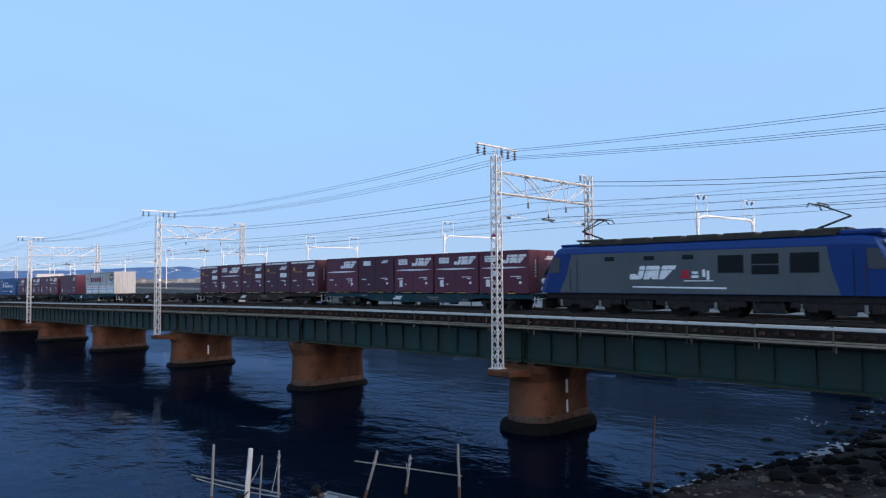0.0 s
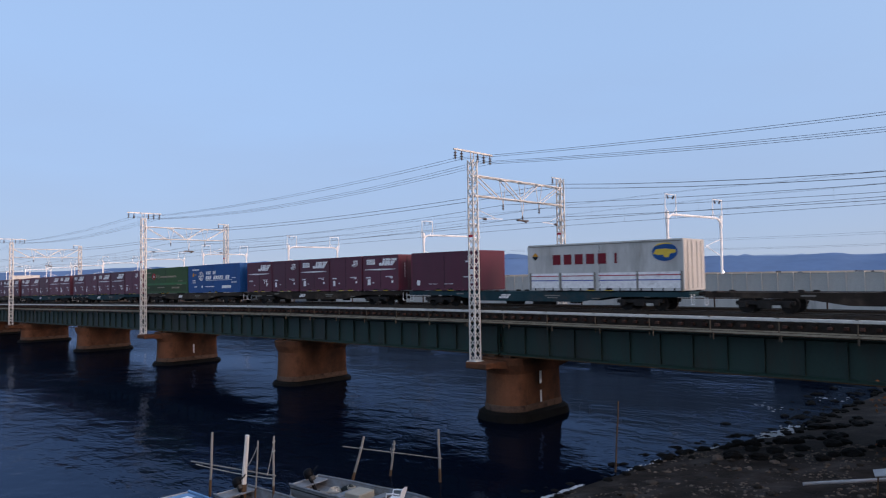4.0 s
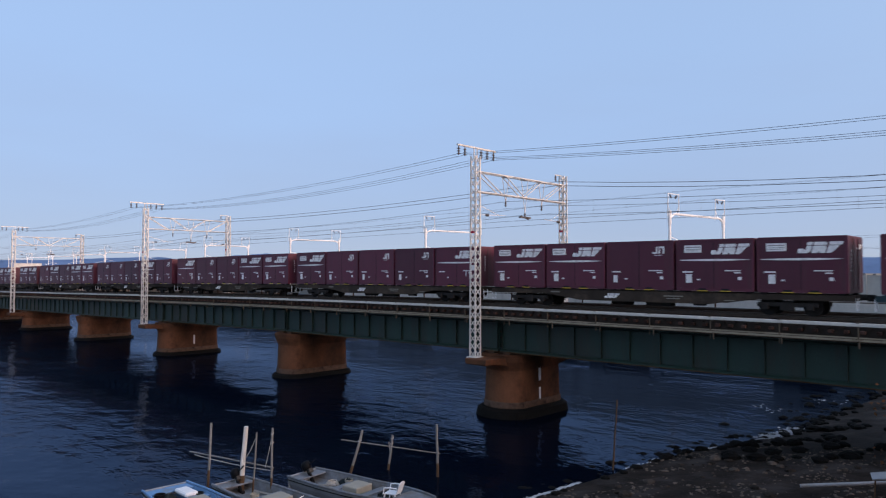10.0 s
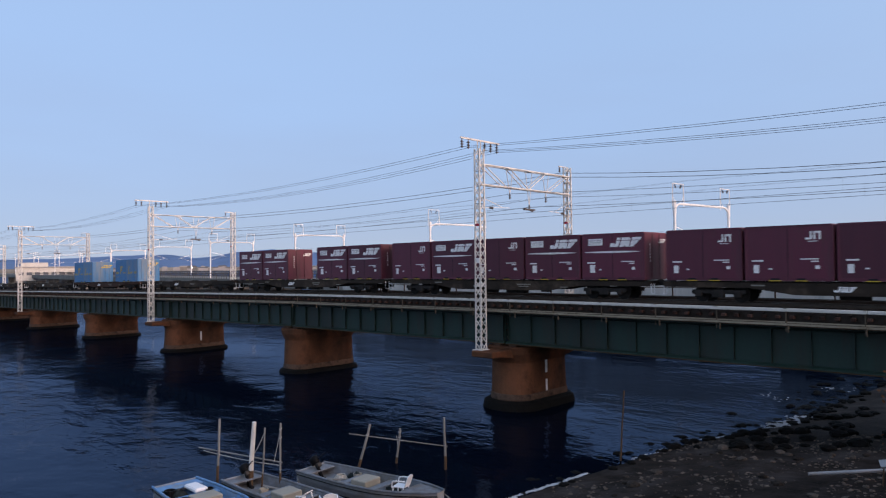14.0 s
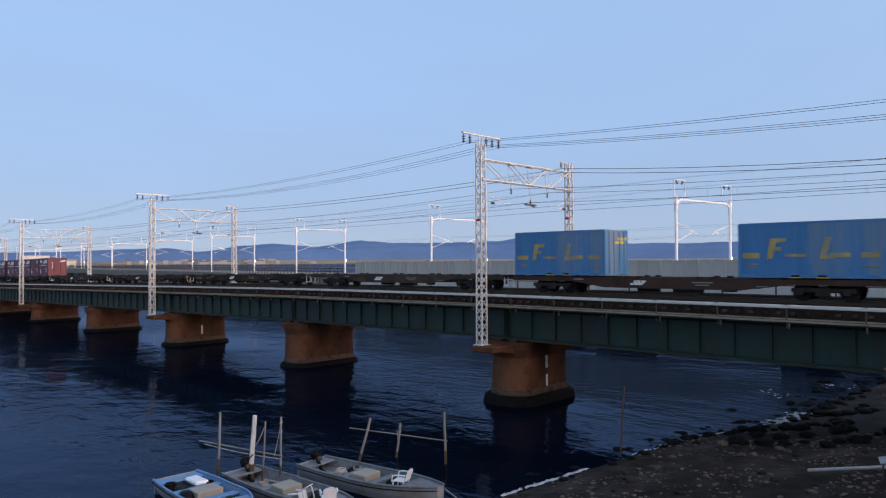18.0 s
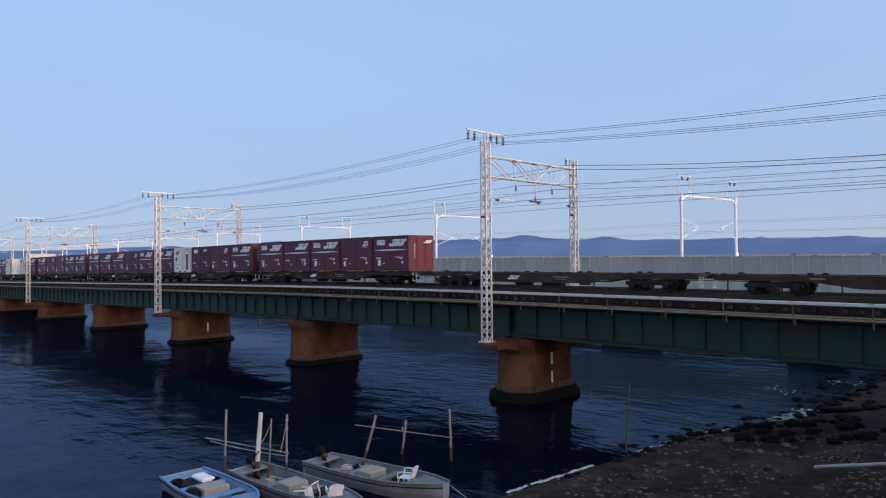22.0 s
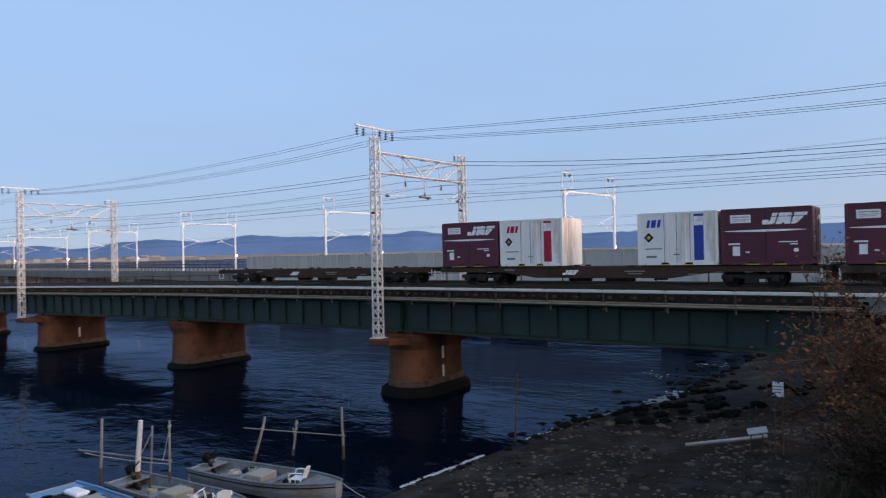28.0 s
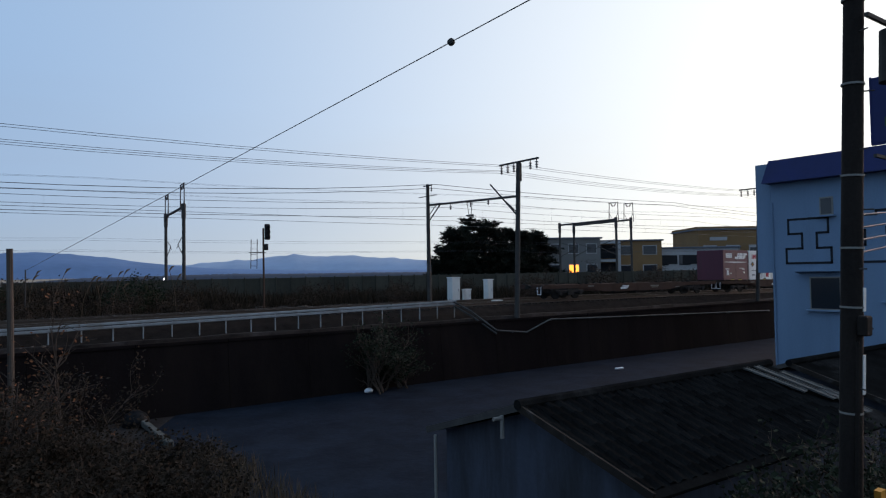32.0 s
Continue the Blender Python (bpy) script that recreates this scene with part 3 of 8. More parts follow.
tk = thing("railway_track", "double railway track of worn steel rails on dark timber sleepers", "railway track", kind="structure")
for yc in (NEAR_TRACK, FAR_TRACK):
    for s in (-0.56, 0.56):
        g = Geo()
        rings = []
        for p in line_pts(-260, 160, yc + s, RAIL_Z, 8):
            x, y, z = p
            rings.append([(x, y - 0.033, z), (x, y + 0.033, z), (x, y + 0.033, z - 0.04), (x, y + 0.01, z - 0.055), (x, y + 0.01, z - 0.12), (x, y + 0.06, z - 0.15), (x, y - 0.06, z - 0.15), (x, y - 0.01, z - 0.12), (x, y - 0.01, z - 0.055), (x, y - 0.033, z - 0.04)])
        g.loft(rings)
        part("rail", g, M_RAIL, tk)
g = Geo()
for k in range(420):
    x = 160 - k
    for yc in (NEAR_TRACK, FAR_TRACK):
        for q in (0, 0.5):
            if x > 70 and q:
                continue
            g.box(x - q, yc, RAIL_Z - 0.27 + lift(x), 0.2, 2.9 if x < -1 else 2.2, 0.22)
sl = part("sleepers", g, M_SLEEPER, tk)
sl["kind"] = "stuff"

M_BALLAST = mat("ballast", (0.018, 0.014, 0.012), 0.9, scale=2.0, vary=0.5, fine=14, bump=1.0, stain=(0.026, 0.018, 0.013), stain_amount=0.3, sheen=0.02)
g = Geo()
rings = []
for k in range(50):
    x = 0.4 + k * 4
    z = lift(x)
    rings.append([(x, 32.4, 5.6), (x, 33.0, 6.1 + z), (x, 33.6, 6.43 + z), (x, 39.6, 6.43 + z), (x, 41.2, 5.7), (x, 41.2, 5.2), (x, 32.4, 5.2)])
g.loft(rings)
solid("ballast_bed", g, M_BALLAST, "brown stone ballast bed under the tracks", "ballast", kind="structure")


# ------------------------------------------------------------------ overhead line masts
def lattice(g, x, y, z0, z1, w, d, bays, r=0.032, taper=1.0):
    """Four corner angles laced by diagonals."""
    def corner(i, f):
        k = 1 + (taper - 1) * f
        return Vector((x + (-w / 2, w / 2, w / 2, -w / 2)[i] * k, y + (-d / 2, -d / 2, d / 2, d / 2)[i] * k, z0 + (z1 - z0) * f))
    for i in range(4):
        g.tube(corner(i, 0), corner(i, 1), r * 1.5, n=4)
    for b in range(bays):
        f0, f1 = b / bays, (b + 1) / bays
        for i in range(4):
            j = (i + 1) % 4
            if b % 2 == 0:
                g.tube(corner(i, f0), corner(j, f1), r, n=4, caps=False)
            else:
                g.tube(corner(j, f0), corner(i, f1), r, n=4, caps=False)


def insulator_mesh(name, n=3, r=0.11, down=True):
    prof = [(0.0, 0.025)]
    for k in range(n):
        z = -0.1 - 0.15 * k
        prof += [(z, 0.03), (z - 0.07, r), (z - 0.085, r), (z - 0.10, 0.035)]
    prof.append((-0.15 * n - 0.1, 0.025))
    g = Geo().loft([[(q * math.cos(2 * math.pi * j / 8), q * math.sin(2 * math.pi * j / 8), z) for j in range(8)] for z, q in prof])
    return mesh_of(name, g, M_INSUL)


INS3 = insulator_mesh("insulator", 3)
INS2 = insulator_mesh("insulator", 2, 0.09)
MAST_Y, FMAST_Y = 31.6, 40.9
FEEDERS = (-1.5, -0.95, 0.52, 1.08, 1.68)     # along the crossarm, from the mast


def make_gantry(x):
    z = lift(x) * 1.05
    t = thing("overhead_line_gantry", "pale steel lattice portal of masts and truss carrying the overhead line", "overhead line gantry", (x, 0, z), "overhead line gantries")
    g = Geo()
    lattice(g, 0, MAST_Y, 3.55, 15.45, 0.42, 0.46, 26, 0.03, 0.88)
    g.box(0, MAST_Y, 3.58, 0.75, 0.75, 0.09, c=0.02)
    part("near_mast", g, M_GALV, t)
    g = Geo()
    lattice(g, 0, FMAST_Y, 5.5, 15.2, 0.40, 0.42, 22, 0.03, 0.88)
    part("far_mast", g, M_GALV, t)
    # the truss: a level lower chord, upper chord, posts and diagonals
    g = Geo()
    zt, zb = 14.55, 13.35
    for zz in (zt, zb):
        for dx in (-0.17, 0.17):
            g.tube((dx, MAST_Y, zz), (dx, FMAST_Y, zz), 0.045, n=5)
        for k in range(13):
            yy = MAST_Y + (FMAST_Y - MAST_Y) * k / 12
            g.tube((-0.17, yy, zz), (0.17, yy, zz), 0.03, n=4)
    ys = [MAST_Y + 0.2, MAST_Y + 2.4, MAST_Y + 4.65, MAST_Y + 6.9, FMAST_Y - 0.2]
    for a, b, up in ((0, 1, 1), (1, 2, 1), (2, 3, 0), (3, 4, 0)):
        for dx in (-0.17, 0.17):
            if up:
                g.tube((dx, ys[a] + (0.3 if a else 0), zt), (dx, ys[b], zb), 0.032, n=4)
            else:
                g.tube((dx, ys[a], zb), (dx, ys[b] - (0.3 if b < 4 else 0), zt), 0.032, n=4)
    part("truss", g, M_GALV, t)
    # v-shaped hangers for the wires
    for yy, drop in ((MAST_Y + 2.9, 12.95), (MAST_Y + 4.9, 12.35), (MAST_Y + 6.75, 12.95)):
        g = Geo()
        for s in (-0.35, 0.35):
            g.tube((0, yy + s, zt - 0.05), (0, yy, drop), 0.02, n=4)
        g.box(0, yy, zt - 0.04, 0.4, 0.55, 0.07)
        part("hanger", g, M_GALV, t)
        part("insulator", INS2, M_INSUL, t, at=(0, yy, drop + 0.1))
    g = Geo().box(0, MAST_Y + 4.9, 12.1, 0.16, 1.1, 0.1).tube((0, MAST_Y + 4.5, 12.15), (0, MAST_Y + 5.3, 12.0), 0.05, n=6)
    part("feeder_clamp", g, M_INSUL, t)
    # the crossarm on top, with five strings of insulators
    g = Geo().box(0, MAST_Y + 0.12, 15.95, 0.1, 3.5, 0.09)
    g.tube((0, MAST_Y - 0.14, 15.3), (0, MAST_Y - 0.14, 16.0), 0.035, n=5).tube((0, MAST_Y + 0.14, 15.3), (0, MAST_Y + 0.14, 16.0), 0.035, n=5)
    part("crossarm", g, M_GALV, t)
    for f in FEEDERS:
        part("insulator", INS3, M_INSUL, t, at=(0, MAST_Y + f, 15.9))
    g = Geo().box(0, FMAST_Y - 0.55, 15.2, 0.06, 0.9, 0.06)
    part("small_arm", g, M_GALV, t)
    part("insulator", INS2, M_INSUL, t, at=(0, FMAST_Y - 0.9, 15.2))
    for yy, s in ((MAST_Y, 1), (FMAST_Y, -1)):
        for zz in (12.2, 14.1):
            g = Geo().tube((0, yy - 0.35, zz), (0, yy + 0.35, zz + 0.02), 0.03, n=4)
            part("step_arm", g, M_DARKPOLE, t)
    for yy, cz in ((MAST_Y, 10.95), (FMAST_Y, 11.4)):
        part("marker_plate", Geo().box(0.0, yy - 0.25, cz, 0.3, 0.02, 0.14), M_RED, t, "faded red marker plate")
    part("number_plate", Geo().box(0.05, MAST_Y - 0.27, 8.85, 0.24, 0.02, 0.3), M_LOGO, t, "small white plate")
    # registration arms over each track
    for yc, s in ((NEAR_TRACK, 1), (FAR_TRACK, -1)):
        y0 = MAST_Y + 0.25 if s > 0 else FMAST_Y - 0.25
        g = Geo().tube((0, y0, 12.0), (0, yc - s * 0.2, 12.1), 0.02, n=4).tube((0, y0, 12.6), (0, yc - s * 0.9, 12.1), 0.018, n=4)
        part("registration_arm", g, M_GALV, t)
        part("insulator", INS2, M_INSUL, t, at=Matrix.Translation((0, y0 + s * 0.6, 12.02)) @ Euler((radians(90), 0, 0)).to_matrix().to_4x4())


GANTRIES = [-26.9, -71.1, -114.0, -157.5, -201.0]
for x in GANTRIES:
    make_gantry(x)


def make_pole_gantry(x, far=True):
    """On land: plain dark poles, a tubular beam with knee braces, and a crossarm."""
    t = thing("overhead_line_pole_gantry", "dark steel pole portal with braced beam and insulators", "overhead line gantry", (x, 0, lift(x) * 0.4), "dark overhead line gantries")
    nx = 0.45            # the near pole stands a little farther along
    part("near_pole", Geo().tube((nx, MAST_Y + 0.6, 5.6), (nx, MAST_Y + 0.2, 15.28), 0.17, 0.14, n=10), M_DARKPOLE, t)
    g = Geo().box(nx, MAST_Y + 0.2, 15.25, 0.12, 3.5, 0.1).box(nx + 0.2, MAST_Y + 0.2, 14.65, 0.06, 0.06, 1.1).box(nx + 0.1, MAST_Y + 0.2, 14.1, 0.25, 0.06, 0.06)
    part("crossarm", g, M_DARKPOLE, t)
    for f in FEEDERS:
        part("insulator", INS3, M_INSUL, t, at=(nx, MAST_Y + 0.1 + f, 15.2))
    if far:
        part("far_pole", Geo().tube((0, FMAST_Y, 5.6), (0, FMAST_Y, 14.85), 0.16, 0.12, n=10), M_DARKPOLE, t)
        g = Geo().tube((nx, MAST_Y + 0.2, 13.15), (0, FMAST_Y, 13.35), 0.075, n=8)
        g.tube((nx, MAST_Y + 0.3, 11.9), (nx, MAST_Y + 2.9, 14.15), 0.05, n=6).tube((nx, MAST_Y + 0.3, 12.1), (nx, MAST_Y + 1.9, 13.25), 0.04, n=5)
        g.tube((0, FMAST_Y - 0.1, 12.2), (0, FMAST_Y - 1.5, 13.3), 0.045, n=5).tube((0, FMAST_Y - 0.1, 12.6), (0, FMAST_Y - 1.0, 13.3), 0.035, n=5)
        part("beam", g, M_DARKPOLE, t)
        part("pole_top_arm", Geo().box(0, FMAST_Y, 14.75, 0.07, 1.0, 0.07).box(0, FMAST_Y, 14.0, 0.07, 2.2, 0.05), M_DARKPOLE, t)
        for yy in (MAST_Y + 2.6, MAST_Y + 4.4, MAST_Y + 6.6):
            part("insulator", INS2, M_INSUL, t, at=(0, yy, 13.2))
        g = Geo().tube((0, MAST_Y + 4.2, 13.2), (0, MAST_Y + 4.4, 12.3), 0.02, n=4).tube((0, MAST_Y + 4.8, 13.2), (0, MAST_Y + 4.6, 12.3), 0.02, n=4).box(0, MAST_Y + 4.5, 12.28, 0.1, 0.7, 0.1)
        part("hanger", g, M_DARKPOLE, t)
        part("insulator", INS2, M_INSUL, t, at=(0, FMAST_Y - 0.45, 14.7))


make_pole_gantry(28.5)
make_pole_gantry(55.5, False)


# ------------------------------------------------------------------ wires
SUPPORTS = [-201.0, -157.5, -114.0, -71.1, -26.9, 28.5, 55.5, 110.0]


def support_z(x, h):
    return h + (lift(x) * 1.05 if x < 0 else (lift(x) * 0.4 - (0.72 if h > 15 else 0.0)))


def wire(label, y, h, sag, r=0.0095):
    g = Geo()
    pts = []
    for a, b in zip(SUPPORTS[:-1], SUPPORTS[1:]):
        za, zb = support_z(a, h), support_z(b, h)
        taut = (0.85 if h > 15 else 2.6 if 14 < h < 15 else 1.0) if -30 < a < 0 else 1.0
        for k in range(12):
            f = k / 12
            pts.append((a + (b - a) * f, y, za + (zb - za) * f - 4 * taut * sag * ((b - a) / 44) ** 2 * f * (1 - f)))
    g.path(pts, r, 4)
    solid("overhead_wire", g, M_WIRE, label, "wire", group="overhead wires")


for f in FEEDERS:
    wire("thin dark feeder wire slung between the masts", MAST_Y + f, 15.42, 0.55 if f < 0 else 0.72)
for yc in (NEAR_TRACK, FAR_TRACK):
    wire("dark messenger wire of the overhead line", yc, 13.0, 0.5, 0.011)
    wire("dark contact wire of the overhead line", yc, 11.75, 0.02, 0.010)
for yy, h in ((FMAST_Y - 0.9, 14.75), (FMAST_Y - 0.7, 14.5), (MAST_Y + 4.9, 12.25)):
    wire("dark feeder cable slung between the masts", yy, h, 0.35, 0.017 if h > 14 else 0.012)
g = Geo()
for yc in (NEAR_TRACK, FAR_TRACK):
    for a, b in zip(SUPPORTS[:-1], SUPPORTS[1:]):
        for k in range(1, 9):
            f = k / 9
            x = a + (b - a) * f
            zt = support_z(a, 13.0) * (1 - f) + support_z(b, 13.0) * f - 4 * 0.5 * ((b - a) / 44) ** 2 * f * (1 - f)
            zb = support_z(a, 11.75) * (1 - f) + support_z(b, 11.75) * f
            g.tube((x, yc, zb), (x, yc, zt), 0.0035, n=3, caps=False)
solid("dropper_wires", g, M_WIRE, "thin dropper wires between messenger and contact wires", "wires", kind="stuff")


# ------------------------------------------------------------------ the high-speed line behind: portals, viaduct, wall
def fast_y(x):
    return 69.2 - 0.12 * x


HS_DIR = Vector((1, -0.12, 0)).normalized()
HS_NRM = Vector((0.12, 1, 0)).normalized()


def make_portal(x):
    y = fast_y(x)
    m = Matrix((( HS_DIR.x, HS_NRM.x, 0, x), (HS_DIR.y, HS_NRM.y, 0, y), (0, 0, 1, 0), (0, 0, 0, 1)))
    t = thing("high_speed_line_portal", "white (dark landward) tubular steel portal with rounded corners carrying overhead line", "overhead line gantry", m, "white portals")
    W, top = 11.6, 15.05
    # landward portals, x over 10, take the dark pole colour instead of white
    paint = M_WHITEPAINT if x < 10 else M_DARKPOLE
    for y0, s in ((0, 1), (W, -1)):
        pts = [(0, y0, 5.5), (0, y0, top - 0.9)]
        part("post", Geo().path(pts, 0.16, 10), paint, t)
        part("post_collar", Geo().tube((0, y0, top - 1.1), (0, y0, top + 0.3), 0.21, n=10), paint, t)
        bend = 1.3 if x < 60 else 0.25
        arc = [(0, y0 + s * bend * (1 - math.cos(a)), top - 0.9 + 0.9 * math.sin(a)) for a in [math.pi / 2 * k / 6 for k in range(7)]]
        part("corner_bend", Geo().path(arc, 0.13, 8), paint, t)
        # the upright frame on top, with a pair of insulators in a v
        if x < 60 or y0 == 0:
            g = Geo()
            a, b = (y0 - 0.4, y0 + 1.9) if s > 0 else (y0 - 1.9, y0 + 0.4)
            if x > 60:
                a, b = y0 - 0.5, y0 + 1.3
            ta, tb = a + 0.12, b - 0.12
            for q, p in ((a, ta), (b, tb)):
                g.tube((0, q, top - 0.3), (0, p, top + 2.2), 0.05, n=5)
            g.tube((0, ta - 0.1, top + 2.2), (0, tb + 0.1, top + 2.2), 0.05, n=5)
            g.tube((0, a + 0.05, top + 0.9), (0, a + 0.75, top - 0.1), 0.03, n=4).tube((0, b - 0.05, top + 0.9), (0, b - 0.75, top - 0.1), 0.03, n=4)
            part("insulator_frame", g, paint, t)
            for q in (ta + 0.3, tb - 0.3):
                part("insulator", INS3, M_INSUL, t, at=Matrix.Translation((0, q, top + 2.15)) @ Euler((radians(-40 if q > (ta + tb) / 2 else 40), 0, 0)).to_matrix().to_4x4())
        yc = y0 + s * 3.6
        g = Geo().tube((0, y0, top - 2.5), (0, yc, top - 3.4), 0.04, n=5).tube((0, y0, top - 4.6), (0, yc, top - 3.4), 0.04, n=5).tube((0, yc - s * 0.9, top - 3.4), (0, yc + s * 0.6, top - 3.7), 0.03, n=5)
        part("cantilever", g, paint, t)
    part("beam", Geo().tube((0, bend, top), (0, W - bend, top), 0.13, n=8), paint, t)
    if x < 10:
        part("line_lamp", Geo().box(-0.1, W + 0.3, 8.6, 0.26, 0.24, 0.34, c=0.05), LAMP_GLOW, t, "lit white lamp box")
    elif x < 60:
        part("line_lamp", Geo().box(-0.1, W + 0.3, 8.3, 0.2, 0.2, 0.25, c=0.04), LAMP_GLOW, t, "lit white lamp box")


LAMP_GLOW = glow("lamp_glow", (1.0, 0.97, 0.9), 3.0)
for x in [74.6, 72.0, 18.9, -34.4, -77.0, -121.0, -166.0, -211.0, -257.0, -303.0, -350.0, -400.0, -455.0]:
    make_portal(x)

# wires of the high-speed line
for dy, h in ((0.3, 18.2), (1.0, 18.2), (10.6, 18.2), (11.4, 18.2), (3.6, 13.0), (8.0, 13.0), (3.6, 11.9), (8.0, 11.9)):
    g = Geo()
    g.path([(x, fast_y(x) + dy, h - 0.7 - 0.25 * abs(math.sin((x + 35) * math.pi / 44))) for x in [110 - 11 * k for k in range(55)]], 0.009, 3)
    solid("high_speed_line_wire", g, M_WIRE, "thin wire of the high-speed line", "wire", group="high-speed line wires")


def place_hs(x, dy, z):
    return Matrix(((HS_DIR.x, HS_NRM.x, 0, x), (HS_DIR.y, HS_NRM.y, 0, fast_y(x) + dy), (0, 0, 1, z), (0, 0, 0, 1)))


# the parapet wall of panels and ribs, then an open-railed viaduct towards the far shore
vw = thing("viaduct_parapet_wall", "grey concrete parapet wall of upright panels along the high-speed line", "parapet wall", kind="structure")
M_PARAPET = mat("pale_parapet_concrete", (0.50, 0.46, 0.41), 0.9, scale=0.5, vary=0.2, fine=8, bump=0.2, stain=(0.33, 0.30, 0.27), stain_amount=0.35, stain_scale=0.4, streaks=True, per_object=0.10)
PANEL = mesh_of("wall_panel", Geo().box(0, 0, 0.28, 1.455, 0.14, 1.98, c=0.012).box(0, 0.01, -0.99, 1.455, 0.14, 0.53, c=0.012).box(0, -0.01, 1.285, 1.47, 0.2, 0.05), M_PARAPET)
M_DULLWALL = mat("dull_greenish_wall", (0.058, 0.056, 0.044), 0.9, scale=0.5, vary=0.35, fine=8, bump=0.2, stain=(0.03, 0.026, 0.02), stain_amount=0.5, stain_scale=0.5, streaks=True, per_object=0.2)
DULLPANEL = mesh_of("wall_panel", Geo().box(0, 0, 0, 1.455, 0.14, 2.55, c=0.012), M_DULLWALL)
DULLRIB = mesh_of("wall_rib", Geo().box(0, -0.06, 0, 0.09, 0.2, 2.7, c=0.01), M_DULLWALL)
RIB = mesh_of("wall_rib", Geo().box(0, -0.06, 0, 0.075, 0.2, 2.66, c=0.01), M_PARAPET)
k = 0
x = 92.0
while x > -95:
    z = 7.08 if x < -3 else 7.0
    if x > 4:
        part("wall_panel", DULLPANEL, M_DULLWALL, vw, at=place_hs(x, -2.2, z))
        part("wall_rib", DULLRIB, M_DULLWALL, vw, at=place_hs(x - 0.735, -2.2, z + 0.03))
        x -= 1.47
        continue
    part("wall_panel", PANEL, M_PARAPET, vw, at=place_hs(x, -2.2, z))
    part("wall_rib", RIB, M_PARAPET, vw, at=place_hs(x - 0.735, -2.2, z + 0.03))
    x -= 1.47
# deck carried down to z 2.6 and piers added unseen, to darken water reflections
g = Geo()
for a, b, z0, z1 in ((98, -99, 2.6, 5.85),):
    g.add([(a, fast_y(a) - 2.6, z0), (b, fast_y(b) - 2.6, z0), (b, fast_y(b) + 13.5, z0), (a, fast_y(a) + 13.5, z0), (a, fast_y(a) - 2.6, z1), (b, fast_y(b) - 2.6, z1), (b, fast_y(b) + 13.5, z1), (a, fast_y(a) + 13.5, z1)], [(0, 1, 5, 4), (1, 2, 6, 5), (2, 3, 7, 6), (3, 0, 4, 7), (4, 5, 6, 7), (0, 3, 2, 1)])
part("deck_edge", g, M_PARAPET, vw)
for x in (-88, -66, -44, -22):
    part("viaduct_pier", Geo().box(x, fast_y(x) + 5.4, 0.6, 2.4, 11, 3.9, c=0.1), M_CONCRETE, vw)
M_RAILDARK = mat("dull_brown_railing", (0.085, 0.07, 0.055), 0.85, scale=2, vary=0.3, fine=15, bump=0.1)
vd = thing("railed_viaduct", "grey concrete viaduct deck with an open steel railing", "viaduct", kind="structure")
a, b = -99, -620
g = Geo().add([(a, fast_y(a) - 2.6, 4.2), (b, fast_y(b) - 2.6, 4.2), (b, fast_y(b) + 13.5, 4.2), (a, fast_y(a) + 13.5, 4.2), (a, fast_y(a) - 2.6, 5.9), (b, fast_y(b) - 2.6, 5.9), (b, fast_y(b) + 13.5, 5.9), (a, fast_y(a) + 13.5, 5.9)], [(0, 1, 5, 4), (1, 2, 6, 5), (2, 3, 7, 6), (3, 0, 4, 7), (4, 5, 6, 7), (0, 3, 2, 1)])
part("deck", g, M_WALLGREY, vd)
g = Geo()
x = -99.5
while x > -330:
    g.box(x, fast_y(x) - 2.4, 6.55, 0.1, 0.1, 1.3)
    g.box(x, fast_y(x) + 13.2, 6.75, 0.12, 0.12, 1.7)
    x -= 1.5
rp = part("railing_posts", g, M_RAILDARK, vd)
rp["kind"] = "stuff"
for dy, zz in ((-2.4, 7.15), (-2.4, 6.6), (13.2, 7.6), (13.2, 7.0)):
    part("railing_pipe", Geo().path([(-99.5 - 20 * k, fast_y(-99.5 - 20 * k) + dy, zz) for k in range(26)], 0.06, 5), M_RAILDARK if dy < 0 else M_CONCRETE, vd)
for k in range(14):
    x = -112 - 28 * k
    part("viaduct_pier", Geo().box(x, fast_y(x) + 5.4, 1.6, 2.6, 12, 5.4, c=0.1), M_CONCRETE, vd)

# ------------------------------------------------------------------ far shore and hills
# distance haze is put into the hills' base colours, paler range by range
M_HILL = mat("haze_tinted_wooded_hills", (0.105, 0.185, 0.32), 1.0, scale=0.004, vary=0.18, fine=0.03, bump=0)
M_HILL2 = mat("farther_haze_tinted_hills", (0.24, 0.33, 0.45), 1.0, scale=0.004, vary=0.12, fine=0.03, bump=0)
M_HILL3 = mat("palest_haze_tinted_mountains", (0.42, 0.47, 0.53), 1.0, scale=0.004, vary=0.08, fine=0.03, bump=0)
M_FARWOOD = mat("far_dark_woods", (0.045, 0.055, 0.075), 1.0, scale=0.01, vary=0.3, fine=0.1, bump=0)
M_SHORE = mat("far_shore_land", (0.27, 0.215, 0.16), 1.0, scale=0.01, vary=0.4, fine=0.1, bump=0)


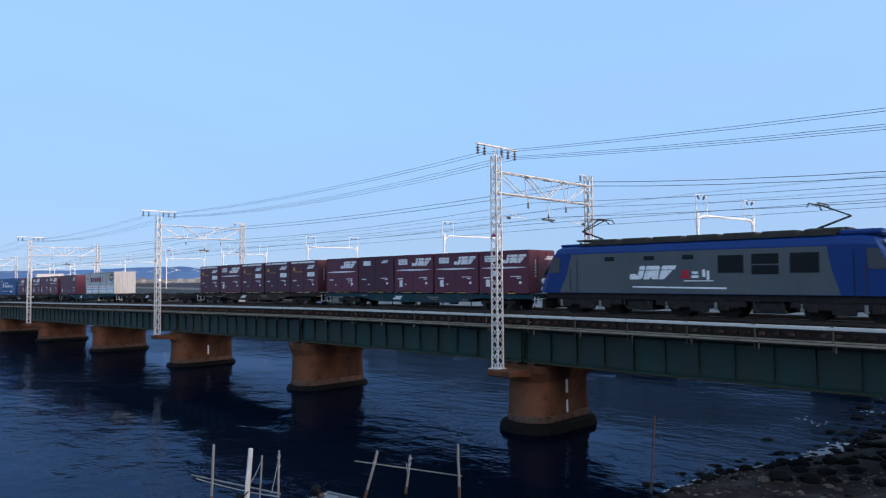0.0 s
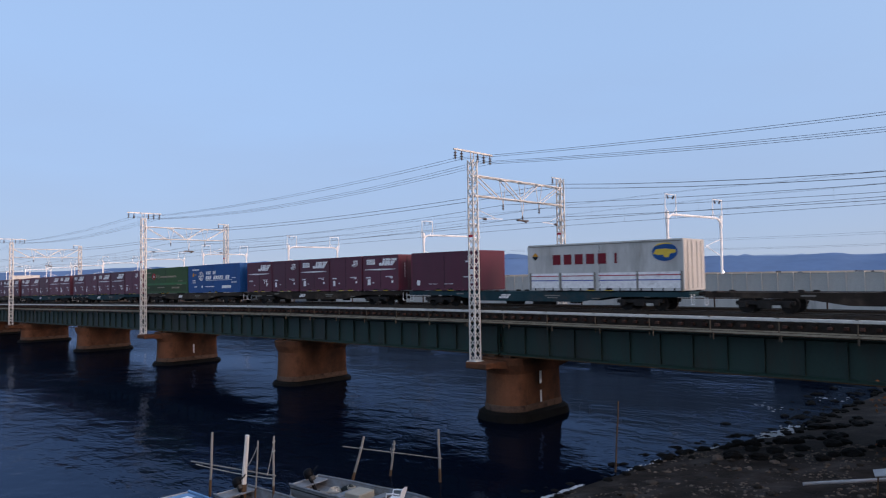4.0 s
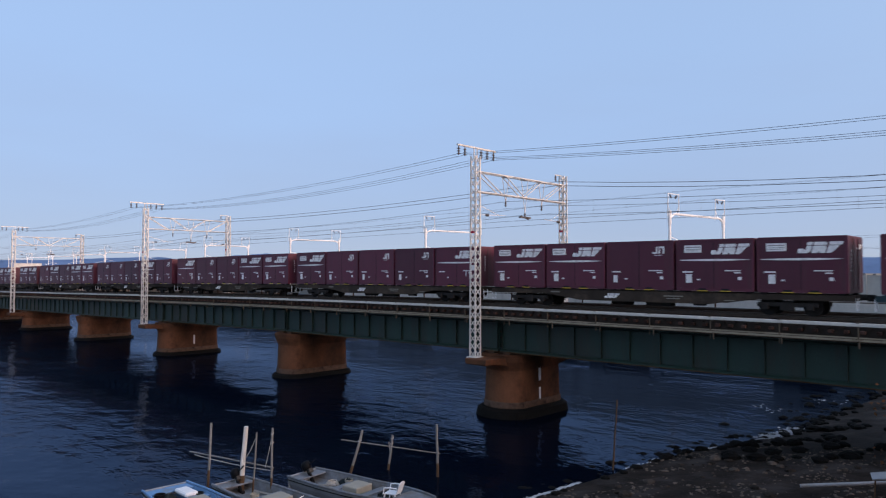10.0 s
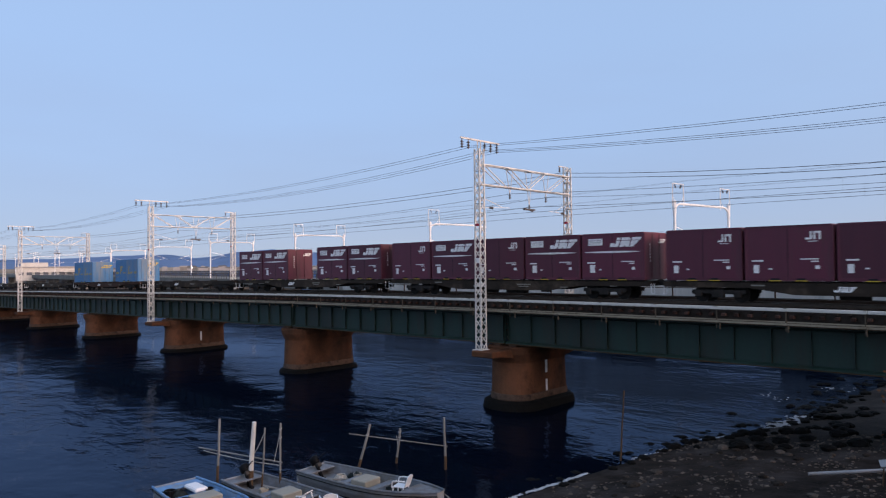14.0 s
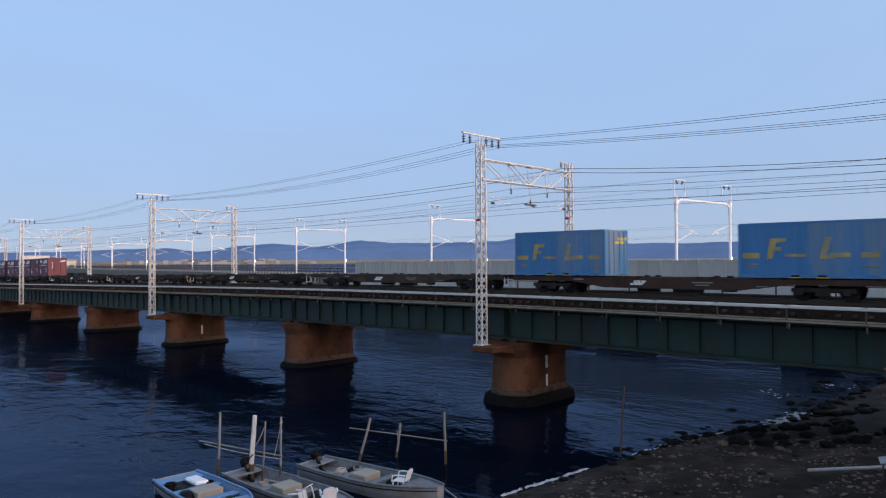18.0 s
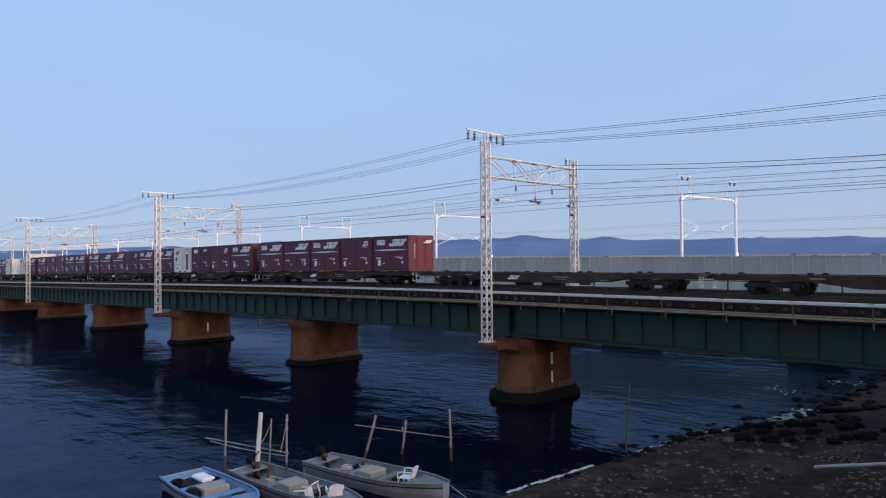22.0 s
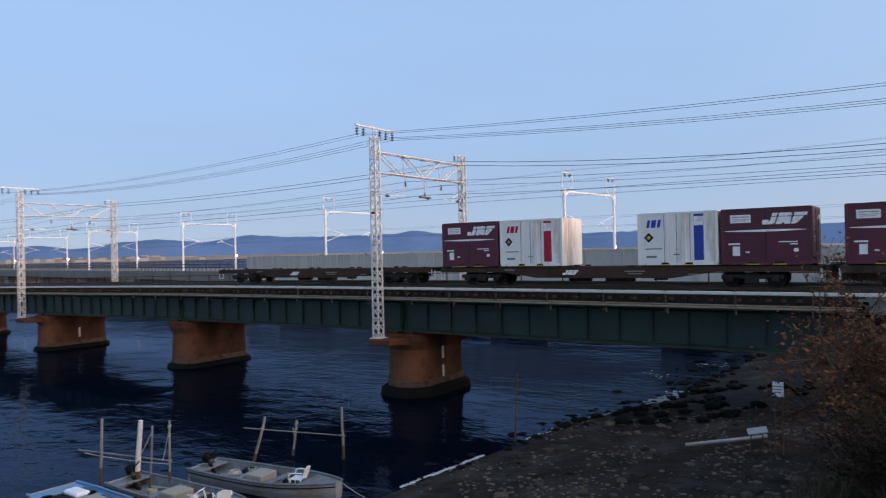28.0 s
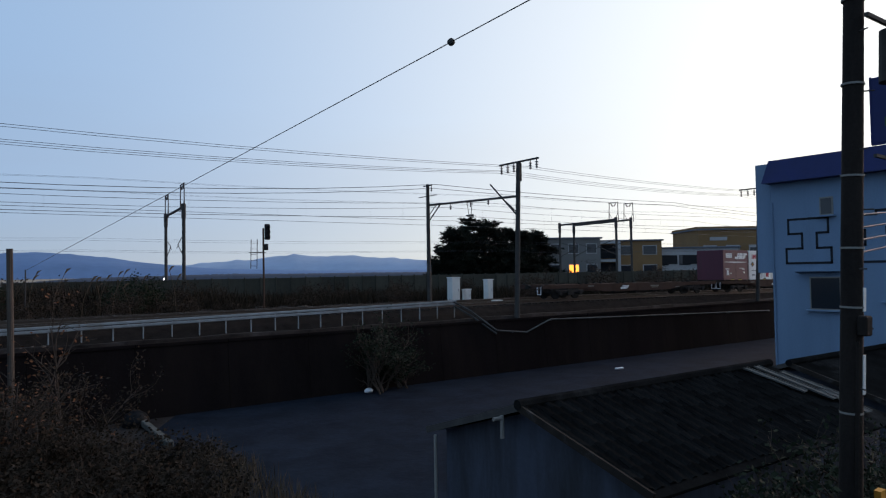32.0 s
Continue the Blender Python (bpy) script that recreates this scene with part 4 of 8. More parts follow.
def ridge(name, label, dist, base, amp, seed, material, a0, a1, depth, keys):
    """A range of hills about the eye: azimuths in degrees to the right of +y, heights in metres."""
    g = Geo()
    rows = []
    n = 260
    for k in range(n + 1):
        az = a0 + (a1 - a0) * k / n
        h = np.interp(az, [p[0] for p in keys], [p[1] for p in keys])
        h = h * (1 + 0.05 * noise.noise(Vector((az * 1.3, seed, 1))) + amp * 0.03 * noise.noise(Vector((az * 4.5, seed, 2))))
        s, c = math.sin(radians(az)), math.cos(radians(az))
        rows.append([(s * dist, c * dist, -5), (s * (dist + depth * 0.35), c * (dist + depth * 0.35), h * 0.45 + base), (s * (dist + depth), c * (dist + depth), h + base), (s * (dist + depth * 2), c * (dist + depth * 2), -5)])
    g.loft(rows, closed=False, caps=False)
    solid(name, g, material, label, "hills", kind="structure", smooth=True)


HK = (
    (-90, 30), (-80, 36), (-72, 42), (-68, 52), (-64.8, 56), (-63, 42), (-61.5, 47), (-60, 63), (-56.9, 75), (-55.4, 67), (-53.8, 60), (-50.5, 86),
    (-47.6, 76), (-43, 75), (-39, 80), (-37.3, 93), (-35.8, 80), (-33.8, 71), (-32, 73), (-30.7, 83), (-29.2, 65), (-25.8, 67), (-24.4, 61), (-22.3, 67), (-19.6, 66), (-17.7, 59),
    (-13.7, 68), (-12, 56), (-8, 70), (-3, 82), (3, 92), (5.9, 100), (8, 92), (10, 82), (12.5, 62), (15, 46), (18, 32), (26, 18), (45, 12), (60, 8))
ridge("backdrop_near_hills", "wooded hills along the far shore, tinted blue for haze", 2600, 4, 1.0, 3.0, M_HILL, -90, 60, 300, HK)
ridge("backdrop_far_hills", "mountains behind the hills, tinted paler blue for haze", 3600, 4, 3.5, 9.0, M_HILL2, -60, 80, 300, ((-60, 20), (-34, 60), (-26, 84), (-20, 90), (-12, 80), (5, 90), (12, 74), (16, 62), (18, 76), (20.5, 86), (22, 98), (24, 116), (25.5, 102), (27, 98), (28.5, 108), (30, 94), (32, 86), (34, 74), (38, 60), (44, 46), (52, 30), (60, 25), (80, 20)))
ridge("backdrop_hazy_mountains", "palest mountains, tinted as if fading into the evening haze", 5200, 4, 3.0, 5.0, M_HILL3, 10, 70, 300, ((10, 30), (18, 110), (24, 165), (27, 190), (30, 215), (33, 195), (36, 220), (40, 200), (46, 120), (56, 70), (70, 30)))
ridge("backdrop_far_woods", "low dark wooded shore below the hills", 1500, 1, 6.0, 21.0, M_FARWOOD, 6, 46, 60, ((6, 2), (9, 7), (14, 9), (19, 11), (24, 9), (30, 9), (38, 7), (46, 2)))
ridge("backdrop_shore", "low dark far shore with trees and houses", 1900, 1, 4.0, 14.0, M_SHORE, -92, 70, 120, ((-92, 9), (-60, 9), (-48, 10), (-30, 7), (0, 6), (30, 6), (70, 6)))
# houses and sheds on the far shore
M_FARWHITE = mat("far_white_house", (0.34, 0.33, 0.32), 0.8, vary=0.1, bump=0)
M_FARDARK = mat("far_roof", (0.12, 0.13, 0.15), 0.8, vary=0.1, bump=0)
for k in range(64):
    az = R.gauss(-62, 5) if k < 44 else R.uniform(-48, 16)
    d = R.uniform(1500, 1800)
    wd, hh = (R.uniform(6, 20), R.uniform(3.5, 9)) if k < 44 else (R.uniform(6, 13), R.uniform(3.5, 5.5))
    m = Matrix.Translation((math.sin(radians(az)) * d, math.cos(radians(az)) * d, 0)) @ Matrix.Rotation(radians(-az), 4, "Z")
    t = thing("far_house", "small pale house on the far shore", "house", m, "houses on the far shore")
    part("wall", Geo().box(0, 0, hh / 2 + 2, wd, 10, hh), M_FARWHITE if R.random() < 0.6 else M_WALLGREY, t)
    part("roof", Geo().prism([(-wd / 2 - 1, 0), (wd / 2 + 1, 0), (wd / 2 - 2, hh * 0.35), (-wd / 2 + 2, hh * 0.35)], 11, Matrix.Translation((0, -5.5, hh + 2))), M_FARDARK if R.random() < 0.7 else M_FARWHITE, t)

# a long pale hall at the head of the far shore
m = Matrix.Translation((-394.0, 121.0, 0)) @ Matrix.Rotation(radians(72.5), 4, "Z")
t = thing("long_hall", "long low pale hall with a flat roof on the far shore", "building", m)
part("wall", Geo().box(0, 0, 6.2, 26, 12, 6.6), M_TROUGH, t)
part("roof", Geo().box(0, 0, 9.7, 27.5, 13.5, 0.5, c=0.05), M_FARWHITE, t)
part("upper_storey", Geo().box(-5, 1, 10.9, 12, 9, 2.2), M_TROUGH, t)
for k in range(7):
    w_ = part("window", Geo().box(-10.8 + 3.6 * k, -6.03, 6.4, 2.3, 0.1, 1.5), M_FARDARK, t)
# ------------------------------------------------------------------ the freight train
# things of the train are built at the origin: x forward, -y towards the water side seen, z from the rail head
CW = 2.45          # container width
SIDE = -CW / 2


def side_shape(polys, y=SIDE, proud=0.012):
    """Flat shapes on the side: polygons in x, z."""
    g = Geo()
    for p in polys:
        g.prism(p, proud, Matrix.Translation((0, y - proud, 0)))
    return g


def rect(x, z, w, h, slant=0.0):
    s = slant * h / 2
    return [(x - w / 2 - s, z - h / 2), (x + w / 2 - s, z - h / 2), (x + w / 2 + s, z + h / 2), (x - w / 2 + s, z + h / 2)]


def rail_logo(x, z, h):
    """Three heavy leaning shapes cut by a thin slit: a hooked bar, a notched block and a stepped flag."""
    k = h / 0.5
    lean = 0.3

    def q(pts):
        return [(x + (a + lean * c) * k, z + c * k) for a, c in pts]
    return [
        q([(-0.84, -0.25), (-0.46, -0.25), (-0.36, -0.17), (-0.36, 0.08), (-0.58, 0.08), (-0.58, -0.10), (-0.66, -0.10), (-0.66, -0.04), (-0.90, -0.04), (-0.90, -0.19)]),
        q([(-0.58, 0.105), (-0.36, 0.105), (-0.36, 0.25), (-0.58, 0.25)]),
        q([(-0.31, -0.25), (-0.08, -0.25), (-0.02, -0.16), (0.05, -0.25), (0.27, -0.25), (0.24, 0.08), (-0.31, 0.08)]),
        q([(-0.31, 0.105), (0.24, 0.105), (0.24, 0.20), (0.16, 0.25), (-0.31, 0.25)]),
        q([(0.31, -0.25), (0.50, -0.25), (0.66, -0.06), (0.74, 0.08), (0.31, 0.08)]),
        q([(0.31, 0.105), (0.84, 0.105), (0.84, 0.25), (0.31, 0.25)]),
    ]


def two_logo(x, z, h):
    """A hooked bar beside a notched block."""
    k = h / 0.4
    return [[(x + a * k, z + c * k) for a, c in pts] for pts in (
        [(-0.34, -0.2), (-0.04, -0.2), (-0.04, 0.2), (-0.13, 0.2), (-0.13, -0.11), (-0.34, -0.11)],
        [(0.02, -0.2), (0.12, -0.2), (0.12, 0.1), (0.26, 0.1), (0.26, -0.2), (0.36, -0.2), (0.36, 0.2), (0.02, 0.2)])]


def fine(ob):
    """Marks too small to pick apart."""
    ob["kind"] = "stuff"
    return ob


def body_shell(t, L, H, paint, name="body"):
    g = Geo().box(0, 0, H / 2, L, CW, H, c=0.025)
    part(name, g, paint, t)
    key = (L, H, paint.name)
    if key not in FRAME_MESHES:
        FRAME_MESHES[key] = (mesh_of("corner_post", Geo().box(0, 0, H / 2, 0.11, 0.11, H - 0.1, c=0.01), paint), mesh_of("bottom_rail", Geo().box(0, 0, 0.07, L - 0.13, 0.075, 0.13), paint), mesh_of("top_rail", Geo().box(0, 0, H - 0.04, L - 0.13, 0.07, 0.08), paint))
    post, low, high = FRAME_MESHES[key]
    for sy in (-1, 1):
        for sx in (-1, 1):
            part("corner_post", post, paint, t, at=(sx * (L / 2 - 0.04), sy * (CW / 2 - 0.04), 0))
        part("bottom_rail", low, paint, t, at=(0, sy * (CW / 2 - 0.02), 0))
        part("top_rail", high, paint, t, at=(0, sy * (CW / 2 - 0.02), 0))
    part("door_seam", Geo().box(0, SIDE - 0.004, H / 2, 0.018, 0.012, H - 0.3), M_LOUVRE, t)
    for px in (-0.55, 0.55):
        part("pocket_mark", Geo().box(px, SIDE - 0.02, 0.012, 0.52, 0.02, 0.035), M_YELLOW, t, "yellow edge mark")
        part("fork_pocket", Geo().box(px, SIDE - 0.012, 0.075, 0.36, 0.03, 0.10), M_LOUVRE, t)


FRAME_MESHES = {}


def container(kind):
    L, H = 3.715, 2.5
    labels = {
        "A": "maroon freight container with white panel, slanted emblem and stripe",
        "S": "maroon freight container with slanted white emblem and long stripe",
        "B": "plain maroon steel freight container with a small white emblem",
        "N": "dull maroon freight container with white panel and small white emblem",
        "C": "dark maroon freight container with white top band and orange marks",
    }
    t = thing("freight_container", labels[kind], "freight container", group="maroon freight containers")
    paint = M_MAROON2 if kind in "CN" else M_MAROON
    body_shell(t, L, H, paint)
    if kind in "AS":
        part("emblem", side_shape(rail_logo(0.80, 2.0, 0.49)), M_LOGO, t, "slanted white emblem")
        st = [[(-1.7, 1.485), (-0.9, 1.455), (0.1, 1.44), (1.0, 1.46), (1.66, 1.495), (1.66, 1.505), (1.0, 1.53), (0.1, 1.545), (-0.9, 1.535), (-1.7, 1.51)]]
        part("white_stripe", side_shape(st), M_LOGO, t)
    if kind == "A":
        part("white_panel", side_shape([rect(-1.02, 2.04, 0.86, 0.36)]), M_LOGO, t)
        fine(part("panel_lettering", side_shape([rect(-1.02, 2.12, 0.74, 0.03), rect(-1.02, 2.02, 0.7, 0.02), rect(-1.06, 1.95, 0.6, 0.02)], SIDE - 0.012, 0.006), M_WALLGREY, t))
    if kind == "B":
        part("emblem", side_shape(two_logo(1.05, 2.02, 0.36)), M_LOGO, t, "small white emblem")
        part("emblem_line", side_shape([rect(1.05, 1.76, 0.4, 0.03)]), M_LOGO, t)
    if kind == "N":
        part("white_panel", side_shape([rect(-0.95, 2.05, 0.8, 0.32)]), M_LOGO, t)
        part("emblem", side_shape(rail_logo(1.0, 2.12, 0.2)), M_LOGO, t, "small white emblem")
    if kind == "C":
        part("top_band", side_shape([rect(-1.3, 2.36, 0.85, 0.13), rect(0.35, 2.36, 2.2, 0.13)]), M_LOGO, t)
        part("emblem", side_shape(rail_logo(0.95, 1.98, 0.28)), M_LOGO, t, "white emblem")
        part("orange_mark", side_shape([[(-1.55, 1.72), (-1.15, 1.72), (-1.35, 2.05)], rect(-0.7, 1.62, 1.0, 0.05)]), M_ORANGE, t, "orange triangle and line")
        part("white_plate", side_shape([rect(0.95, 1.40, 0.95, 0.34)]), M_LOGO, t)
    # small lettering as plain bars
    bars = [rect(-1.3, 0.92, 0.5, 0.07), rect(0.9, 0.98, 0.75, 0.045), rect(1.12, 0.88, 0.3, 0.05), rect(-0.75, 0.55, 0.16, 0.06)]
    if kind in "AB":
        bars += [rect(-1.36, 0.55, 0.24, 0.38)] if kind == "B" else [rect(-1.22, 0.60, 0.3, 0.42)]
    if kind == "S":
        bars += [rect(1.12, 0.7, 0.09, 0.5), rect(0.8, 0.8, 0.05, 0.3)]
    bars += [rect(1.22, 0.62, 0.18, 0.15)]
    fine(part("small_markings", side_shape(bars), M_LOGO, t, "small white lettering"))
    end = Geo()
    for p in rail_logo(0.72, 2.05, 0.22):
        end.prism([(q[0], q[1]) for q in p], 0.012, Matrix.Translation((L / 2 + 0.012, 0, 0)) @ Matrix.Rotation(radians(90), 4, "Z"))
    for k in range(6):
        end.box(L / 2 + 0.004, -0.62, 1.0 + 0.17 * k, 0.012, 0.05, 0.1)
    fine(part("end_markings", end, M_LOGO, t))
    for yy in (-0.4, 0.4):
        part("lock_rod", Geo().tube((L / 2 + 0.03, yy, 0.15), (L / 2 + 0.03, yy, H - 0.1), 0.018, n=5), paint, t)
    return t


def white_container(col):
    L, H = 3.715, 2.5
    what = "red" if col is M_RED else "blue"
    t = thing("freight_container", f"white insulated freight container with {what} upright band and black diamond", "freight container", group="white freight containers")
    body_shell(t, L, H, M_WHITEBOX)
    part("upright_band", side_shape([rect(1.02, 1.3, 0.44, 2.15)]), col, t, f"{what} upright band")
    part("band_panel", side_shape([rect(1.02, 2.05, 0.42, 0.42)], SIDE - 0.012, 0.006), M_LOGO, t)
    dia = [[(-1.32 + 0.24 * math.cos(a), 1.32 + 0.24 * math.sin(a)) for a in (0, math.pi / 2, math.pi, 1.5 * math.pi)]]
    part("diamond_mark", side_shape(dia), M_BLACKMARK, t, "black diamond")
    part("diamond_centre", side_shape([[(-1.32 + 0.1 * math.cos(a), 1.32 + 0.1 * math.sin(a)) for a in (0, math.pi / 2, math.pi, 1.5 * math.pi)]], SIDE - 0.012, 0.006), M_YELLOW if col is M_BLUEMARK else M_ORANGE, t)
    # the owner's initials, as plain leaning bars
    part("emblem", side_shape([rect(-1.33, 1.98, 0.13, 0.36, 0.2), rect(-1.08, 1.98, 0.22, 0.36, 0.2), rect(-0.82, 1.98, 0.14, 0.36, 0.2)]), M_RED if col is M_RED else M_BLUEMARK, t, "small leaning bars")
    fine(part("small_markings", side_shape([rect(-1.1, 0.78, 0.8, 0.05), rect(-1.2, 0.4, 0.5, 0.1), rect(0.0, 0.5, 0.3, 0.05)]), M_WALLGREY, t))
    for xx in (-0.42, 0.42):
        part("door_rod", Geo().tube((xx, SIDE - 0.03, 0.1), (xx, SIDE - 0.03, H - 0.05), 0.02, n=5), M_WHITEBOX, t)
    for xx in (-0.58, 0.0, 0.62):
        part("door_seam", side_shape([rect(xx, 1.25, 0.025, 2.3)], SIDE, 0.005), M_WALLGREY, t)
    return t


def long_container(kind):
    L, H = (9.41, 2.6) if kind in ("blue", "green", "wing") else (6.06, 2.5)
    info = {
        "blue": ("bright blue long freight container with white globe emblem", M_BLUEBOX),
        "green": ("green long freight container with pale emblem and pale markings", M_GREENBOX),
        "wing": ("grey-white long container with red bars and blue stripe", M_GREYBOX),
        "maroon": ("plain maroon six-metre freight container with a small white emblem", M_MAROON),
        "sky": ("faded sky-blue freight container with yellow letters and band", M_SKYBOX),
    }
    label, paint = info[kind]
    t = thing("long_freight_container", label, "freight container", group="long freight containers")
    body_shell(t, L, H, paint)
    ribs = Geo()
    n = int(L / 0.3)
    if kind in ("green", "blue", "sky"):
        for k in range(1, n):
            ribs.box(-L / 2 + L * k / n, SIDE - 0.002, H / 2, 0.12, 0.018, H - 0.32)
        fine(part("side_ribs", ribs, paint, t))
    y = SIDE - 0.012
    if kind == "blue":
        g = Geo()
        cx, cz, r = -2.2, 1.55, 0.42
        for rr in (1.0, 0.45):
            pts = [(cx + r * rr * math.cos(a), y - 0.01, cz + r * math.sin(a)) for a in [2 * math.pi * k / 20 for k in range(21)]]
            g.path(pts, 0.022, 4)
        for dz in (-0.22, 0, 0.22):
            hw = math.sqrt(max(r * r - dz * dz, 0))
            g.box(cx, y - 0.01, cz + dz, 2 * hw, 0.02, 0.04)
        g.box(cx, y - 0.01, cz, 0.04, 0.02, 2 * r)
        part("globe_emblem", g, M_LOGO, t, "white globe emblem")
        bars = [rect(-1.12 + 0.3 * k, 1.83, 0.22, 0.3, 0.25) for k in (0, 1, 2, 4, 5)] + [rect(-1.2 + 0.36 * k, 1.38, 0.28, 0.34, 0.25) for k in (0, 1, 2, 4, 5, 6, 7, 8, 10, 11)]
        fine(part("lettering", side_shape(bars, y), M_LOGO, t, "white leaning lettering bars"))
        fine(part("small_markings", side_shape([rect(-3.2, 2.18, 1.3, 0.12), rect(-3.6, 1.15, 0.6, 0.08), rect(-3.3, 0.55, 0.5, 0.1), rect(-2.0, 0.55, 0.24, 0.22), rect(-0.6, 0.55, 1.6, 0.08), rect(2.4, 0.5, 1.6, 0.26), rect(3.7, 0.9, 0.9, 0.08), rect(3.7, 1.3, 0.7, 0.05), rect(-3.6, 0.95, 0.7, 0.05), rect(1.0, 1.13, 4.6, 0.04)], y), M_LOGO, t))
        part("orange_mark", side_shape([rect(-3.7, 1.7, 0.22, 0.34), rect(-3.3, 1.7, 0.3, 0.1)], y), M_ORANGE, t)
    if kind == "green":
        part("lower_band", side_shape([rect(0, 0.52, 8.9, 0.62)], SIDE - 0.001, 0.011), M_GREENDARK, t, "dull olive lower band")
        part("green_stripe", side_shape([rect(0, 0.95, 8.9, 0.18)], SIDE - 0.001, 0.011), M_GREENBRIGHT, t, "brighter green stripe")
        g = Geo()
        pts = [(-2.6 + 0.3 * math.cos(a), y - 0.01, 1.75 + 0.3 * math.sin(a)) for a in [2 * math.pi * k / 16 for k in range(17)]]
        g.path(pts, 0.05, 4)
        part("ring_emblem", g, M_RED, t, "pale red ring emblem")
        part("ring_centre", side_shape([rect(-2.6, 1.75, 0.3, 0.07), rect(-2.6, 1.85, 0.3, 0.05), rect(-2.6, 1.64, 0.3, 0.05)], y), M_LOGO, t)
        fine(part("lettering", side_shape([rect(-1.95, 1.78, 0.26, 0.36, 0.3), rect(-1.62, 1.72, 0.12, 0.3, 0.3), rect(-1.42, 1.72, 0.1, 0.3, 0.3)] + [rect(-1.0 + 0.27 * k, 1.68, 0.2, 0.17) for k in range(13)], y), M_CREAM, t, "pale cream lettering bars"))
        fine(part("small_markings", side_shape([rect(-3.7, 2.15, 0.9, 0.1), rect(-3.6, 1.75, 0.6, 0.08), rect(3.2, 1.2, 0.9, 0.06), rect(3.0, 0.85, 1.0, 0.05), rect(-1.0, 0.6, 1.6, 0.08), rect(-3.9, 0.6, 0.5, 0.08), rect(2.2, 0.55, 1.6, 0.16)], y), M_CREAM, t))
    if kind == "wing":
        fine(part("lettering", side_shape([rect(-2.72 + 0.72 * k, 1.72, 0.5, 0.56) for k in (0, 1, 2, 3, 4)] + [rect(0.98, 1.72, 0.14, 0.56)], y), M_DARKRED, t, "six dark red lettering bars"))
        for x0, w in ((-3.55, 1.85), (-1.4, 2.0), (1.05, 2.2), (3.4, 2.3)):
            fl = part("lower_flap", side_shape([rect(x0, 0.53, w, 0.86)], SIDE, 0.008), M_LOGO, t, "white lower flap")
            part("red_stripe", side_shape([rect(x0, 0.80, w, 0.05)], SIDE - 0.008, 0.006), M_RED, fl)
            part("blue_stripe", side_shape([rect(x0, 0.55, w, 0.05)], SIDE - 0.008, 0.006), M_BLUEMARK, fl)
        g = Geo()
        g.prism([(3.73 + 0.68 * math.cos(a), 1.95 + 0.46 * math.sin(a)) for a in [2 * math.pi * k / 24 for k in range(24)]], 0.012, Matrix.Translation((0, y - 0.012, 0)))
        part("oval_emblem", g, M_BLUEBOX, t, "blue oval emblem")
        part("oval_centre", side_shape([[(3.1, 1.88), (3.3, 2.1), (3.75, 2.12), (4.3, 2.05), (4.35, 1.92), (4.0, 1.85), (3.95, 1.68), (3.7, 1.68), (3.65, 1.82), (3.4, 1.8)], [(3.15, 2.22), (3.4, 2.38), (3.73, 2.42), (4.1, 2.38), (4.1, 2.33), (3.73, 2.36), (3.4, 2.3)]], y - 0.012, 0.006), M_YELLOW, t, "yellow shape in the oval")
        part("diamond_mark", side_shape([[(-4.4, 1.94), (-3.96, 1.94), (-4.18, 2.16)]], y), M_ORANGE, t)
        part("diamond_foot", side_shape([[(-4.4, 1.93), (-4.18, 1.71), (-3.96, 1.93)]], y), M_BLACKMARK, t)
        for x in (-4.55, -2.5, -0.3, 2.2, 4.58):
            part("flap_post", side_shape([rect(x, 0.5, 0.12, 0.98)], y), M_WALLGREY, t)
        fine(part("flap_latches", side_shape([rect(-4.2 + 0.6 * k, 0.06, 0.07, 0.14) for k in range(15)], y), M_LOUVRE, t))
        # even grey strip just below the top rail
        part("top_rail_dirt", side_shape([rect(0, 2.5, 9.2, 0.05)], y), M_WALLGREY, t)
    if kind == "maroon":
        part("emblem", side_shape(two_logo(2.2, 1.98, 0.4), y), M_LOGO, t, "small white emblem")
        fine(part("small_markings", side_shape([rect(-2.35, 0.5, 0.28, 0.34), rect(-1.0, 0.42, 0.8, 0.03), rect(0.4, 0.42, 0.8, 0.03), rect(2.1, 0.85, 0.9, 0.05), rect(2.3, 0.5, 0.3, 0.12)], y), M_LOGO, t))
    if kind == "sky":
        for x0, w, h in ((-2.45, 0.75, 0.26), (-0.55, 0.9, 0.13), (1.25, 0.8, 0.2), (2.4, 0.7, 0.24)):
            part("yellow_band", side_shape([rect(x0, 1.0, w, h)], y), M_FADEDYELLOW, t)
        part("yellow_letter", side_shape([[(-1.75, 0.85), (-1.52, 0.85), (-1.42, 1.22), (-1.15, 1.22), (-1.1, 1.38), (-1.4, 1.38), (-1.34, 1.6), (-0.95, 1.6), (-0.9, 1.78), (-1.6, 1.78)]], y), M_FADEDYELLOW, t, "faded leaning yellow letter")
        part("yellow_letter", side_shape([[(0.45, 0.85), (1.05, 0.85), (1.1, 1.02), (0.73, 1.02), (0.92, 1.78), (0.68, 1.78)]], y), M_FADEDYELLOW, t, "faded leaning yellow letter")
        fine(part("small_markings", side_shape([rect(2.4, 0.5, 0.7, 0.05), rect(-2.4, 0.6, 0.5, 0.05), rect(-2.4, 0.5, 0.4, 0.04)], y), M_CREAM, t))
        end = Geo()
        for p in rail_logo(0.5, 1.9, 0.35):
            end.prism(p, 0.012, Matrix.Translation((L / 2 + 0.012, 0, 0)) @ Matrix.Rotation(radians(90), 4, "Z"))
        part("end_emblem", end, M_YELLOW, t)
